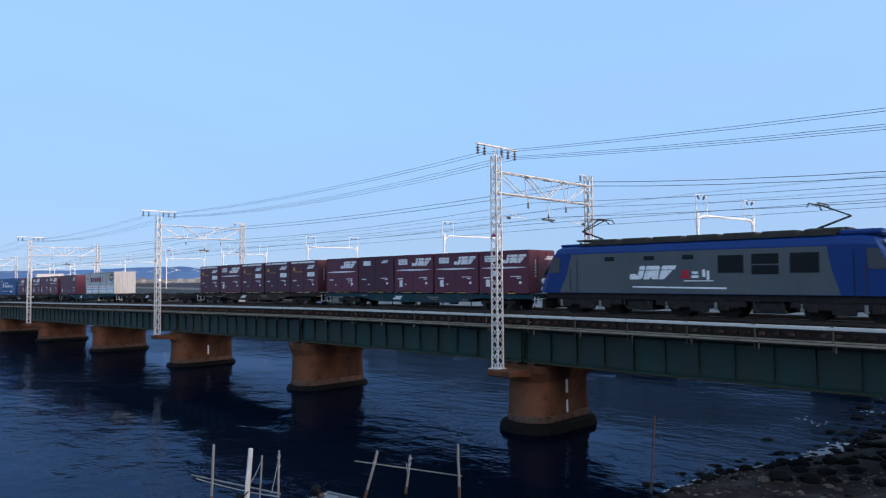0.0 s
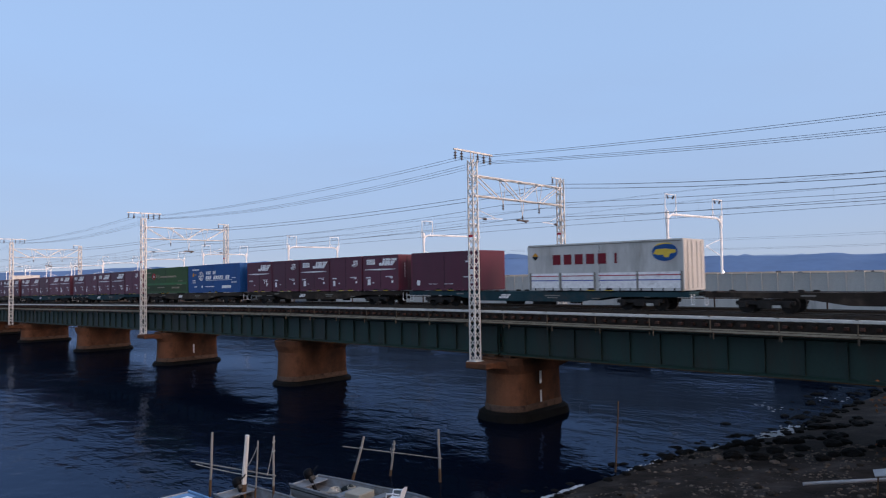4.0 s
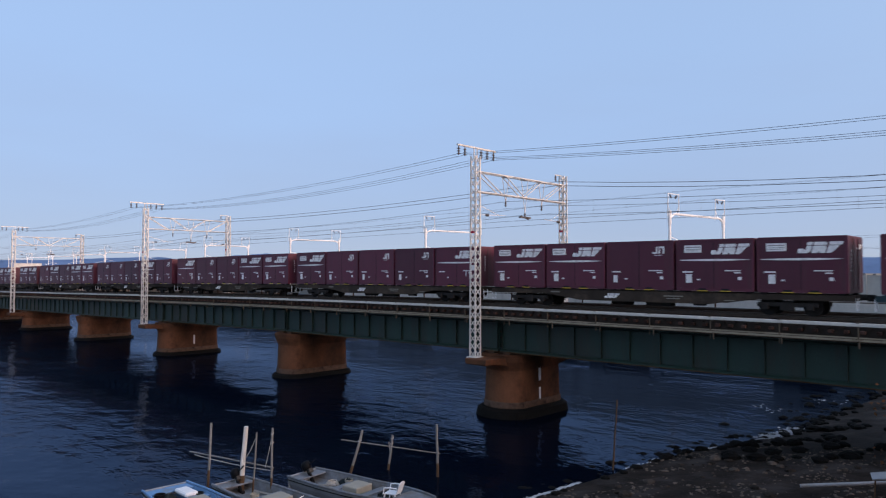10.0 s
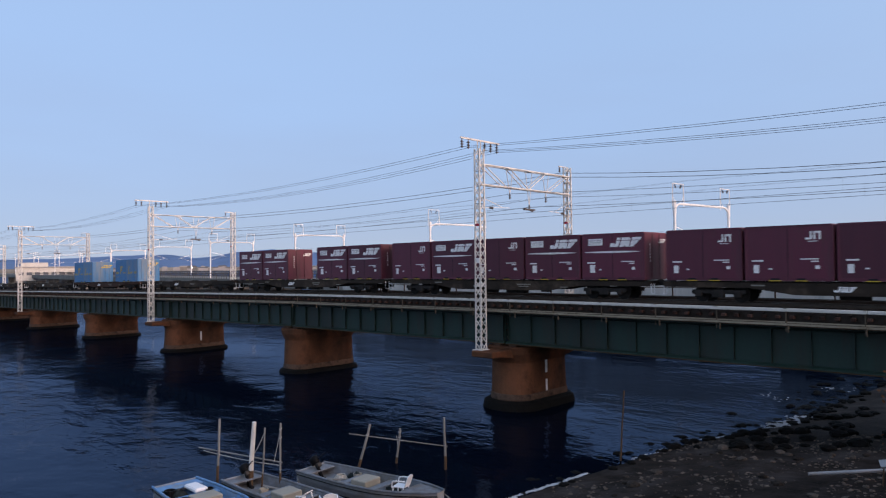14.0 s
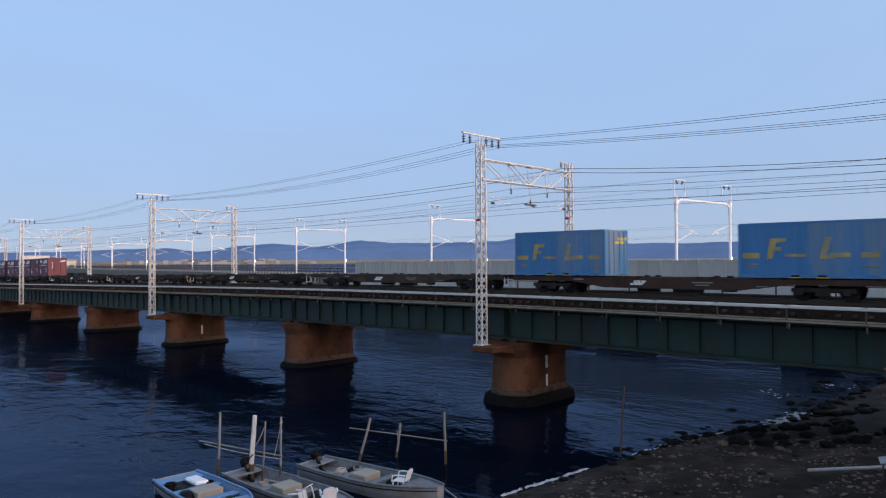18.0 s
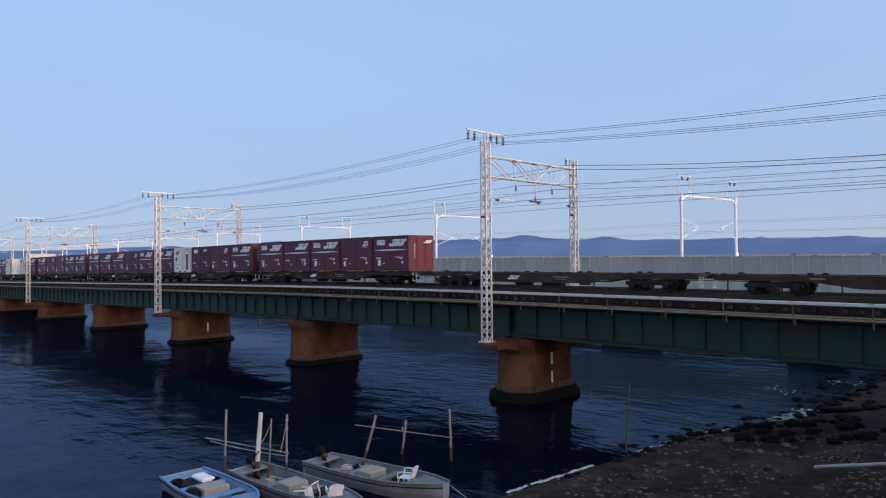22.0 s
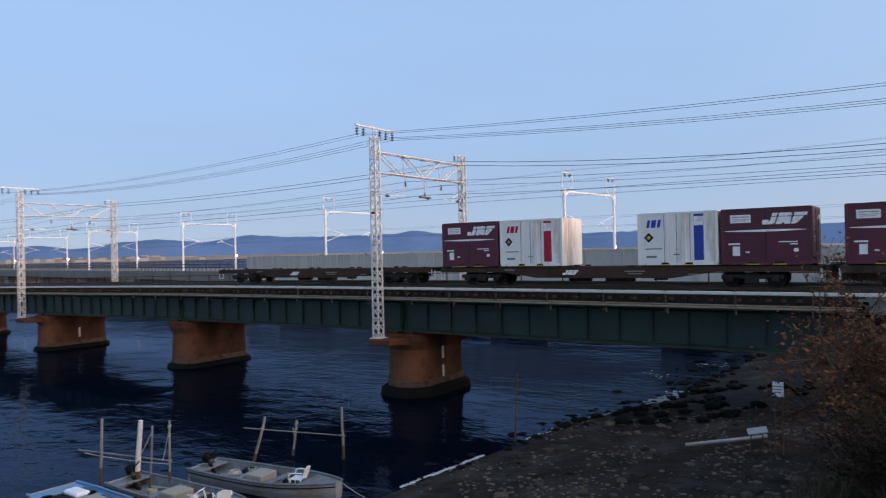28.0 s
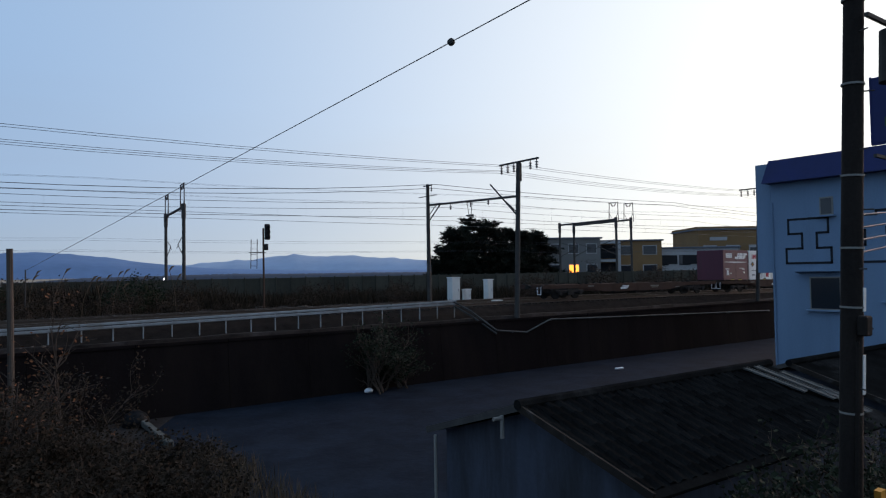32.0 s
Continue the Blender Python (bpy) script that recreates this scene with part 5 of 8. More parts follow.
    if kind in ("wing", "sky", "blue"):
        for yy in (-0.8, -0.3, 0.3, 0.8):
            part("door_rod", Geo().tube((L / 2 + 0.03, yy, 0.1), (L / 2 + 0.03, yy, H - 0.1), 0.022, n=5), paint, t)
        for zz in (0.6, 1.2, 1.9):
            part("door_crossbar", Geo().box(L / 2 + 0.012, 0, zz, 0.03, CW - 0.3, 0.05), paint, t)
    return t


LOCK = mesh_of("container_lock", Geo().box(0, 0, 0, 0.24, 0.2, 0.1), M_BOGIE)


def make_wagon(paint):
    t = thing("flat_wagon", "dusty steel container flat wagon with fish-bellied side sills", "railway wagon", group="container flat wagons")
    for s in (-1, 1):
        g = Geo()
        poly = [(-9.8, 0.72), (-5.6, 0.72), (-3.6, 0.42), (3.6, 0.42), (5.6, 0.72), (9.8, 0.72), (9.8, 0.98), (-9.8, 0.98)]
        g.prism(poly, 0.12, Matrix.Translation((0, s * 1.12 - 0.06, 0)))
        part("side_sill", g, paint, t)
    g = Geo().box(0, 0, 0.9, 19.4, 0.5, 0.12)
    for k in range(13):
        g.box(-9.3 + 1.55 * k, 0, 0.9, 0.18, 2.2, 0.12)
    g.box(-9.75, 0, 0.86, 0.16, 2.3, 0.24).box(9.75, 0, 0.86, 0.16, 2.3, 0.24)
    part("floor_frame", g, paint, t)
    for k in range(5):
        for q in (-1.6, 1.6):
            for s in (-1, 1):
                part("container_lock", LOCK, M_BOGIE, t, at=(-7.74 + 3.87 * k + q, s * 1.08, 1.0))
    part("emblem", side_shape(rail_logo(-1.6, 0.70, 0.24), -1.18), M_LOGO, t, "small white emblem")
    fine(part("small_markings", side_shape([rect(1.8, 0.76, 1.0, 0.06), rect(1.8, 0.64, 0.7, 0.05), rect(-5.2, 0.84, 0.6, 0.07), rect(4.6, 0.62, 0.5, 0.05)], -1.18), M_WALLGREY, t))
    for sx in (-1, 1):
        bx = sx * 7.1
        b = part("bogie", Geo().box(bx, -1.0, 0.5, 2.6, 0.16, 0.2, c=0.03).box(bx, 1.0, 0.5, 2.6, 0.16, 0.2, c=0.03).box(bx, 0, 0.52, 0.5, 2.0, 0.26).box(bx, -1.02, 0.42, 0.6, 0.2, 0.36, c=0.03), M_BOGIE, t)
        for wx in (-0.95, 0.95):
            wg = Geo()
            for wy in (-0.56, 0.56):
                wg.tube((bx + wx, wy - 0.065, 0.41), (bx + wx, wy + 0.065, 0.41), 0.41, n=18)
                wg.tube((bx + wx, wy - 0.09, 0.41), (bx + wx, wy + 0.09, 0.41), 0.12, n=10)
            wg.tube((bx + wx, -0.9, 0.41), (bx + wx, 0.9, 0.41), 0.08, n=8)
            part("wheelset", wg, M_BOGIE, b)
            part("axle_box", Geo().box(bx + wx, -1.06, 0.42, 0.32, 0.16, 0.3, c=0.03), M_BOGIE, b)
        g = Geo().tube((sx * 9.8, 0, 0.86), (sx * 10.15, 0, 0.86), 0.1, n=8).box(sx * 10.12, 0, 0.86, 0.14, 0.26, 0.3, c=0.03)
        part("coupler", g, M_BOGIE, t)
        g = Geo()
        pts = [(sx * 9.86, -1.05, 0.86), (sx * 9.86, -1.05, 0.35), (sx * 9.86, -0.72, 0.35), (sx * 9.86, -0.72, 0.86)]
        for a, c in zip(pts[:-1], pts[1:]):
            g.tube(a, c, 0.022, n=5)
        part("end_step", g, M_LOGO, t, "white-painted step iron")
    part("brake_valve_box", Geo().box(0.8, -0.5, 0.4, 1.4, 0.5, 0.35, c=0.03), M_BOGIE, t)
    part("air_reservoir", Geo().tube((-2.0, -0.4, 0.4), (-0.8, -0.4, 0.4), 0.18, n=10), M_BOGIE, t)
    part("brake_cylinder", Geo().box(2.8, -0.3, 0.45, 0.6, 0.3, 0.3, c=0.02), M_BOGIE, t)
    return t


def make_loco():
    t = thing("electric_locomotive", "blue and grey electric freight locomotive with two raised pantographs", "locomotive")

    def section(x, wtop, zb, zt, lean):
        hw = 1.4
        out = []
        for y, z in ((-hw, zb), (hw, zb), (hw, zt - 0.42), (hw - 0.12, zt - 0.16), (hw - 0.5, zt), (-hw + 0.5, zt), (-hw + 0.12, zt - 0.16), (-hw, zt - 0.42)):
            f = max((z - 1.75) / 2.0, 0)
            out.append((x - lean * f, y * wtop, z))
        return out
    rings = [section(-9.05, 0.9, 1.15, 3.3, -1.3), section(-8.7, 1.0, 1.12, 3.6, -1.0), section(-7.3, 1.0, 1.12, 3.64, 0), section(6.7, 1.0, 1.12, 3.64, 0), section(8.1, 1.0, 1.12, 3.56, 1.0), section(8.42, 0.9, 1.15, 3.28, 1.3)]
    part("body", Geo().loft(rings), M_LOCOBLUE, t)
    y = -1.4
    part("grey_side", side_shape([[(-7.7, 1.14), (6.05, 1.14), (5.75, 2.1), (5.55, 3.16), (-6.9, 3.16), (-7.2, 2.1)]], y, 0.012), M_LOCOGREY, t, "grey side panel")
    y -= 0.012
    part("emblem", side_shape(rail_logo(-2.2, 2.15, 0.66), y), M_LOGO, t, "large slanted white emblem")
    part("white_line", side_shape([[(-3.3, 1.42), (1.4, 1.36), (1.4, 1.44), (-3.3, 1.49)]], y), M_LOGO, t)
    part("red_marking", side_shape([[(-0.85, 1.86), (-0.3, 1.86), (-0.3, 1.95), (-0.45, 2.05), (-0.3, 2.2), (-0.75, 2.26), (-0.68, 2.06)]], y), M_RED, t)
    fine(part("white_marking", side_shape([rect(-0.06, 2.12, 0.3, 0.12), rect(-0.06, 1.94, 0.34, 0.12), rect(0.36, 2.1, 0.14, 0.34), rect(0.56, 2.0, 0.12, 0.42), rect(0.1, 1.74, 1.4, 0.04)], y), M_LOGO, t))
    for x, z, w, h in ((1.6, 2.5, 1.15, 0.8), (3.1, 2.7, 1.15, 0.45), (3.1, 2.22, 1.15, 0.4), (4.7, 2.5, 1.15, 0.85), (-6.2, 2.75, 0.0, 0)):
        if w:
            lv = part("louvre", side_shape([rect(x, z, w, h)], y, 0.01), M_LOUVRE, t)
            g = Geo()
            for k in range(int(h / 0.09)):
                g.box(x, y - 0.016, z - h / 2 + 0.06 + 0.09 * k, w - 0.06, 0.02, 0.03)
            fine(part("louvre_slats", g, M_LOUVRE, lv))
    for x in (-4.6, -2.4, -0.4):
        part("small_window", side_shape([rect(x, 2.86, 0.55, 0.22)], y, 0.008), M_LOUVRE, t)
    for s, e in ((-1, 0.0), (1, 0.62)):
        part("cab_side_window", side_shape([[(s * (7.68 - e), 2.2), (s * (8.44 - e), 2.2), (s * (8.04 - e), 3.02), (s * (7.62 - e), 3.02)]], -1.415, 0.008), M_GLASS, t)
        part("cab_door", side_shape([rect(s * 6.55, 2.0, 0.03, 1.9)], -1.418, 0.006), M_LOUVRE, t)
        part("cab_handrail", Geo().tube((s * 6.95, -1.46, 1.2), (s * 6.95, -1.46, 2.4), 0.018, n=5), M_ROOFGREY, t)
        g = Geo()
        a, b = Vector((s * (8.93 - e), 0, 2.1)), Vector((s * (8.1 - e), 0, 3.35))
        n = Vector((s * 0.83, 0, 0.55)) * 0.03
        g.add([a + n + Vector((0, -1.12, 0)), a + n + Vector((0, 1.12, 0)), b + n + Vector((0, 0.95, 0)), b + n + Vector((0, -0.95, 0)), a + Vector((0, -1.12, 0)), a + Vector((0, 1.12, 0)), b + Vector((0, 0.95, 0)), b + Vector((0, -0.95, 0))], [(0, 1, 2, 3), (0, 4, 5, 1), (1, 5, 6, 2), (2, 6, 7, 3), (3, 7, 4, 0)])
        part("windscreen", g, M_GLASS, t)
        for yy in (-0.95, 0.95):
            part("headlight", Geo().tube((s * (9.0 - e), yy, 1.75), (s * (9.12 - e), yy, 1.75), 0.16, n=12), M_WHITEPAINT, t)
        part("white_skirt", Geo().box(s * (8.95 - e), 0, 1.25, 0.3, 2.5, 0.35, c=0.08), M_WHITEPAINT, t)
        part("snow_plough", Geo().box(s * (9.0 - e), 0, 0.5, 0.2, 2.3, 0.55, c=0.05), M_BOGIE, t)
        part("coupler", Geo().tube((s * (8.9 - e), 0, 0.86), (s * (9.4 - e), 0, 0.86), 0.13, n=8), M_BOGIE, t)
    part("roof_plate", Geo().box(-0.4, 0, 3.68, 12.4, 2.2, 0.12), M_ROOFGREY, t)
    for k in range(7):
        part("roof_cover", Geo().box(-5.2 + 1.75 * k, 0, 3.79, 1.5, 1.9, 0.26, c=0.05), M_ROOFGREY, t)
    for px, w in ((-6.35, 1), (5.4, -1)):
        p = part("pantograph", Geo().box(px, 0, 3.92, 1.5, 1.2, 0.08), M_DARKPOLE, t)
        for sx, sy in ((-0.55, -0.5), (-0.55, 0.5), (0.55, -0.5), (0.55, 0.5)):
            part("insulator", Geo().tube((px + sx, sy, 3.7), (px + sx, sy, 3.92), 0.07, n=8), M_INSULW, p)
        part("lower_arm", Geo().tube((px + w * 0.55, 0, 3.98), (px - w * 0.75, 0, 4.45), 0.05, 0.04, n=6), M_DARKPOLE, p)
        part("upper_arm", Geo().tube((px - w * 0.75, -0.06, 4.45), (px + w * 0.5, -0.3, 5.02), 0.03, n=5).tube((px - w * 0.75, 0.06, 4.45), (px + w * 0.5, 0.3, 5.02), 0.03, n=5), M_DARKPOLE, p)
        g = Geo()
        for dx in (-0.18, 0.18):
            g.path([(px + w * 0.5 + dx, -0.95, 4.86), (px + w * 0.5 + dx, -0.7, 5.03), (px + w * 0.5 + dx, 0.7, 5.03), (px + w * 0.5 + dx, 0.95, 4.86)], 0.035, 5)
        part("collector_head", g, M_DARKPOLE, p)
    g = Geo().box(-0.3, 0, 0.98, 16.6, 2.5, 0.3)
    for x in (-3.1, 3.1):
        g.box(x, 0, 0.55, 1.4, 2.3, 0.5, c=0.05)
    for x in (-4.5, -1.7, 1.7, 4.5):
        g.box(x, -1.0, 0.72, 0.9, 0.5, 0.34, c=0.03)
    part("underframe", g, M_BOGIE, t)
    for x in (-3.9, -2.6, 2.5, 3.7):
        part("air_pipe", Geo().path([(x, -1.22, 0.9), (x + 0.08, -1.26, 0.5), (x + 0.3, -1.22, 0.32)], 0.025, 5), M_ROOFGREY, t)
    part("roof_shoulder", Geo().box(6.75, 0, 3.70, 1.6, 2.1, 0.26, c=0.08), M_LOCOBLUE, t)
    part("roof_shoulder", Geo().box(-7.25, 0, 3.66, 1.3, 2.0, 0.14, c=0.06), M_LOCOBLUE, t)
    part("front_white_panel", side_shape([[(7.68, 1.14), (8.08, 1.14), (8.03, 1.88), (7.85, 1.72), (7.72, 1.4)]], -1.41, 0.01), M_WHITEPAINT, t, "white cab corner panel")
    for bx in (-6.1, 0, 6.1):
        b = part("bogie", Geo().box(bx, -1.12, 0.66, 3.7, 0.2, 0.4, c=0.06).box(bx, 1.12, 0.62, 3.6, 0.16, 0.26, c=0.04).box(bx, 0, 0.6, 1.0, 2.2, 0.3).box(bx, -1.15, 0.5, 0.9, 0.2, 0.4, c=0.04), M_BOGIE, t)
        for wx in (-1.2, 1.2):
            wg = Geo()
            for wy in (-0.56, 0.56):
                wg.tube((bx + wx, wy - 0.07, 0.56), (bx + wx, wy + 0.07, 0.56), 0.56, n=20)
            wg.tube((bx + wx, -1.0, 0.56), (bx + wx, 1.0, 0.56), 0.09, n=8)
            part("wheelset", wg, M_BOGIE, b)
            part("axle_box", Geo().box(bx + wx, -1.2, 0.56, 0.42, 0.18, 0.36, c=0.04), M_BOGIE, b)
            part("spring", Geo().tube((bx + wx - 0.4, -1.17, 0.4), (bx + wx - 0.4, -1.17, 0.75), 0.09, n=8), M_WALLGREY, b)
    return t


# what each wagon carries, from its rear to its front
LOADS = [
    "SNAAA", "CACCC", "", "maroon wing", "SBABA", "green blue", "ABASB", "ASBSA", "AABAA", "ABBBS", "SBBAA", "BBBAB", "BABAA",
    "AA.AA", "", "sky sky", "", "", "", "", "ASABA", "ARNBA", "ASSBA", "ABBAA", "AR.LA", "",
]
FRAMES = {0: M_WAGONTEAL, 3: M_WAGONTEAL, 6: M_WAGONTEAL, 7: M_WAGONTEAL, 15: M_WAGONBROWN, 18: M_WAGONBROWN, 24: M_WAGONBROWN, 25: M_WAGONBROWN}
AT_START = -25.46      # the first wagon's front coupler at the start
MOVERS = []            # each moving thing, its place along the train, its height over the rail


def parked(u, h):
    x = AT_START + u
    return pose(x, NEAR_TRACK, RAIL_Z + lift(x) + h, 0, -tilt(x), 0)


templates = {}


def fresh(key, make, u, h):
    if key not in templates:
        templates[key] = make()
        templates[key].matrix_basis = parked(u, h)
        ob = templates[key]
    else:
        ob = copy_thing(templates[key], parked(u, h))
    MOVERS.append((ob, u, h))
    return ob


FLOOR = 1.05
fresh("loco", make_loco, 9.3, 0.0)
for n, load in enumerate(LOADS):
    mid = -20.4 * n - 10.2
    paint = FRAMES.get(n, M_WAGON)
    fresh("wagon" + paint.name, lambda: make_wagon(paint), mid, 0.0)
    if " " in load:
        kinds = load.split()
        for k, at in zip(kinds, (-6.55, 6.6) if kinds[0] == "sky" else ((-6.5, 4.9) if kinds[0] == "maroon" else (-4.75, 4.85))):
            fresh(k, lambda: long_container(k), mid + at, FLOOR)
    else:
        for i, k in enumerate(load):
            if k == ".":
                continue
            u = mid - 7.74 + 3.87 * i
            if k in "RL":
                fresh(k, lambda: white_container(M_RED if k == "R" else M_BLUEMARK), u, FLOOR)
            else:
                fresh(k, lambda: container(k), u, FLOOR)
# ------------------------------------------------------------------ boats, stakes and the beach
M_HULL = mat("weathered_white_hull", (0.27, 0.285, 0.30), 0.5, scale=2, vary=0.2, fine=15, bump=0.08, stain=(0.2, 0.16, 0.11), stain_amount=0.35)
M_DECK = mat("dirty_grey_deck", (0.16, 0.18, 0.205), 0.65, scale=3, vary=0.4, fine=15, bump=0.15, stain=(0.13, 0.11, 0.085), stain_amount=0.45, stain_scale=1.2)
M_DECKBLUE = mat("faded_blue_deck", (0.10, 0.25, 0.44), 0.6, scale=3, vary=0.3, fine=15, bump=0.1, stain=(0.2, 0.22, 0.24), stain_amount=0.35, stain_scale=1.2)
M_TIMBER = mat("grey_weathered_timber", (0.225, 0.215, 0.20), 0.85, scale=3, vary=0.3, fine=25, bump=0.3, stain=(0.10, 0.07, 0.045), stain_amount=0.3, streaks=True)
M_STAKEBROWN = mat("wet_brown_timber", (0.10, 0.06, 0.035), 0.8, scale=3, vary=0.3, fine=25, bump=0.3)
M_PLASTIC = mat("white_plastic", (0.78, 0.79, 0.80), 0.4, vary=0.06, bump=0)
M_MOTOR = mat("black_motor_cowl", (0.007, 0.007, 0.008), 0.5, vary=0.2, sheen=0.1)
M_ROPE = mat("rope", (0.42, 0.40, 0.36), 0.9, vary=0.2)
M_CRATE = mat("cream_crate", (0.30, 0.285, 0.24), 0.7, vary=0.15)


def make_boat(at, length, beam, deck, heading, label):
    """A flat open skiff: bow towards +x."""
    t = thing("fishing_skiff", label, "boat", Matrix.Translation(at) @ Matrix.Rotation(radians(heading), 4, "Z"), "moored fishing skiffs")
    n = 14
    outer, inner = [], []
    for k in range(n + 1):
        f = k / n
        x = -length / 2 + length * f
        w = beam / 2 * (0.86 + 0.14 * min(f / 0.3, 1)) * (1 if f < 0.55 else 1 - 0.78 * ((f - 0.55) / 0.45) ** 2.2)
        sheer = 0.52 + 0.24 * max(f - 0.45, 0) ** 1.5 * 2
        keel = -0.22 + 0.34 * max(f - 0.6, 0) ** 2 * 6
        outer.append([(x, -w, sheer), (x, -w * 0.93, sheer * 0.45), (x, -w * 0.72, keel + 0.06), (x, 0, keel), (x, w * 0.72, keel + 0.06), (x, w * 0.93, sheer * 0.45), (x, w, sheer)])
        inner.append([(x, -w + 0.07, sheer), (x, -w * 0.9 + 0.06, 0.2), (x, 0, 0.16), (x, w * 0.9 - 0.06, 0.2), (x, w - 0.07, sheer)])
    g = Geo().loft(outer, closed=False, caps=False)
    g.add([Vector(p) for p in outer[0]], [tuple(range(7))]).add([Vector(p) for p in outer[-1]], [tuple(range(6, -1, -1))])
    part("hull", g, M_HULL, t, smooth=False)
    part("inner_floor", Geo().loft(inner[:13], closed=False, caps=False), deck, t)
    for s in (0, -1):
        g = Geo().path([(r[s][0], r[s][1], r[s][2] + 0.015) for r in outer], 0.045, 6)
        part("gunwale", g, deck, t)
        g = Geo().path([(r[s][0], r[s][1] * 1.01, r[s][2] - 0.12) for r in outer], 0.022, 5)
        part("rubbing_strip", g, M_MOTOR, t)
    g = Geo()
    ring = [[(p[0], p[1], p[2] - 0.02) for p in (outer[k][0], outer[k][-1])] for k in range(11, n + 1)]
    g.loft([[a, ((a[0] + b[0]) / 2, 0, a[2] + 0.03), b] for a, b in ring], closed=False, caps=False)
    part("foredeck", g, deck, t)
    w0 = outer[1][-1][1]
    part("stern_deck", Geo().box(-length / 2 + 0.35, 0, 0.46, 0.6, w0 * 1.85, 0.06, c=0.015), deck, t)
    part("transom", Geo().box(-length / 2 + 0.03, 0, 0.28, 0.07, w0 * 1.85, 0.5, c=0.01), M_HULL, t)
    for x in (-0.9, 0.5):
        part("thwart", Geo().box(x, 0, 0.42, 0.32, beam * 0.88, 0.05, c=0.01), deck, t)
    part("locker", Geo().box(-0.35, 0.1, 0.38, 0.75, beam * 0.5, 0.34, c=0.03), M_CRATE, t, "cream storage box")
    return t


def make_motor(at, turn):
    t = thing("outboard_motor", "black outboard motor tilted up on a skiff's stern", "outboard motor", Matrix.Translation(at) @ Matrix.Rotation(radians(turn), 4, "Z") @ Matrix.Rotation(radians(-35), 4, "Y"), "outboard motors")
    part("cowl", Geo().loft([[(x * k, y * k, z) for x, y in ((-0.24, -0.13), (-0.1, -0.19), (0.16, -0.17), (0.25, -0.06), (0.25, 0.06), (0.16, 0.17), (-0.1, 0.19), (-0.24, 0.13))] for z, k in ((0.32, 0.66), (0.40, 0.78), (0.56, 0.80), (0.64, 0.66), (0.67, 0.3))]), M_MOTOR, t, smooth=True)
    part("leg", Geo().box(0, 0, 0.0, 0.16, 0.1, 0.7, c=0.03), M_MOTOR, t)
    part("propeller_case", Geo().tube((-0.2, 0, -0.35), (0.15, 0, -0.35), 0.06, n=8), M_MOTOR, t)
    part("tiller", Geo().tube((0.2, 0, 0.45), (0.62, 0.05, 0.5), 0.025, n=6), M_MOTOR, t)
    part("clamp", Geo().box(0.13, 0, 0.24, 0.12, 0.22, 0.16, c=0.02), M_DARKPOLE, t)


def make_chair(at, turn, tip=0.0):
    t = thing("plastic_chair", "white moulded plastic armchair standing in a skiff", "chair", Matrix.Translation(at) @ Matrix.Rotation(radians(turn), 4, "Z") @ Matrix.Rotation(radians(tip), 4, "Y"), "white plastic chairs")
    part("seat", Geo().box(0, 0, 0.42, 0.46, 0.46, 0.035, c=0.015), M_PLASTIC, t)
    rows = []
    for k in range(8):
        a = -1.0 + 2.0 * k / 7
        rows.append([(-0.24 - 0.05 * math.cos(a), 0.27 * math.sin(a), 0.43), (-0.36 - 0.05 * math.cos(a), 0.27 * math.sin(a), 0.86 - 0.09 * a * a), (-0.33 - 0.05 * math.cos(a), 0.26 * math.sin(a), 0.86 - 0.09 * a * a), (-0.21 - 0.05 * math.cos(a), 0.26 * math.sin(a), 0.43)])
    part("backrest", Geo().loft(rows), M_PLASTIC, t)
    for s in (-1, 1):
        part("armrest", Geo().path([(-0.3, s * 0.26, 0.66), (0.05, s * 0.29, 0.66), (0.2, s * 0.27, 0.63), (0.24, s * 0.25, 0.4)], 0.024, 6), M_PLASTIC, t)
        for x in (-0.22, 0.22):
            part("leg", Geo().tube((x * 1.15, s * 0.25, 0), (x * 0.9, s * 0.2, 0.42), 0.022, 0.03, n=6), M_PLASTIC, t)


make_boat((-20.3, 17.35, 0.0), 6.6, 1.75, M_DECK, 6.5, "weathered white and grey fishing skiff moored in the shallows")
make_boat((-21.3, 14.45, 0.0), 6.7, 1.7, M_DECK, 1.5, "grey open fishing skiff with cream locker, moored beside stakes")
make_boat((-23.1, 12.25, 0.0), 5.3, 1.95, M_DECKBLUE, -2.0, "faded blue-decked fishing skiff moored at the waterside")
make_motor((-23.0, 17.0, 0.42), 6)
make_motor((-24.15, 14.5, 0.42), 0)
make_chair((-18.7, 17.4, 0.24), 200)
make_chair((-19.2, 14.55, 0.22), 150)
make_chair((-20.6, 14.1, 0.34), 20, 75)
solid("white_bucket_lid", Geo().box(-24.6, 12.6, 0.5, 0.9, 0.5, 0.16, c=0.05), M_PLASTIC, "white plastic tray lying in the blue skiff", "tray")
solid("net_heap", Geo().loft([[(-23.6 + r * math.cos(a), 11.7 + r * 0.7 * math.sin(a), z) for a in [k * math.pi / 5 for k in range(10)]] for z, r in ((0.2, 0.4), (0.42, 0.36), (0.55, 0.2))]), M_MOTOR, "dark heap of fishing net in the blue skiff", "fishing net", smooth=True)


def rope_coil(x, y, z, r, material, label):
    g = Geo()
    pts = []
    for k in range(61):
        a = k * 2 * math.pi / 12
        q = r * (1 - 0.09 * (k // 12)) * (1 + 0.06 * math.sin(3.1 * a))
        pts.append((x + q * math.cos(a), y + q * math.sin(a), z + 0.028 * (k / 12) + 0.012 * math.sin(5 * a)))
    solid("rope_coil", g.path(pts, 0.022, 5), material, label, "rope", group="rope coils in the skiffs")


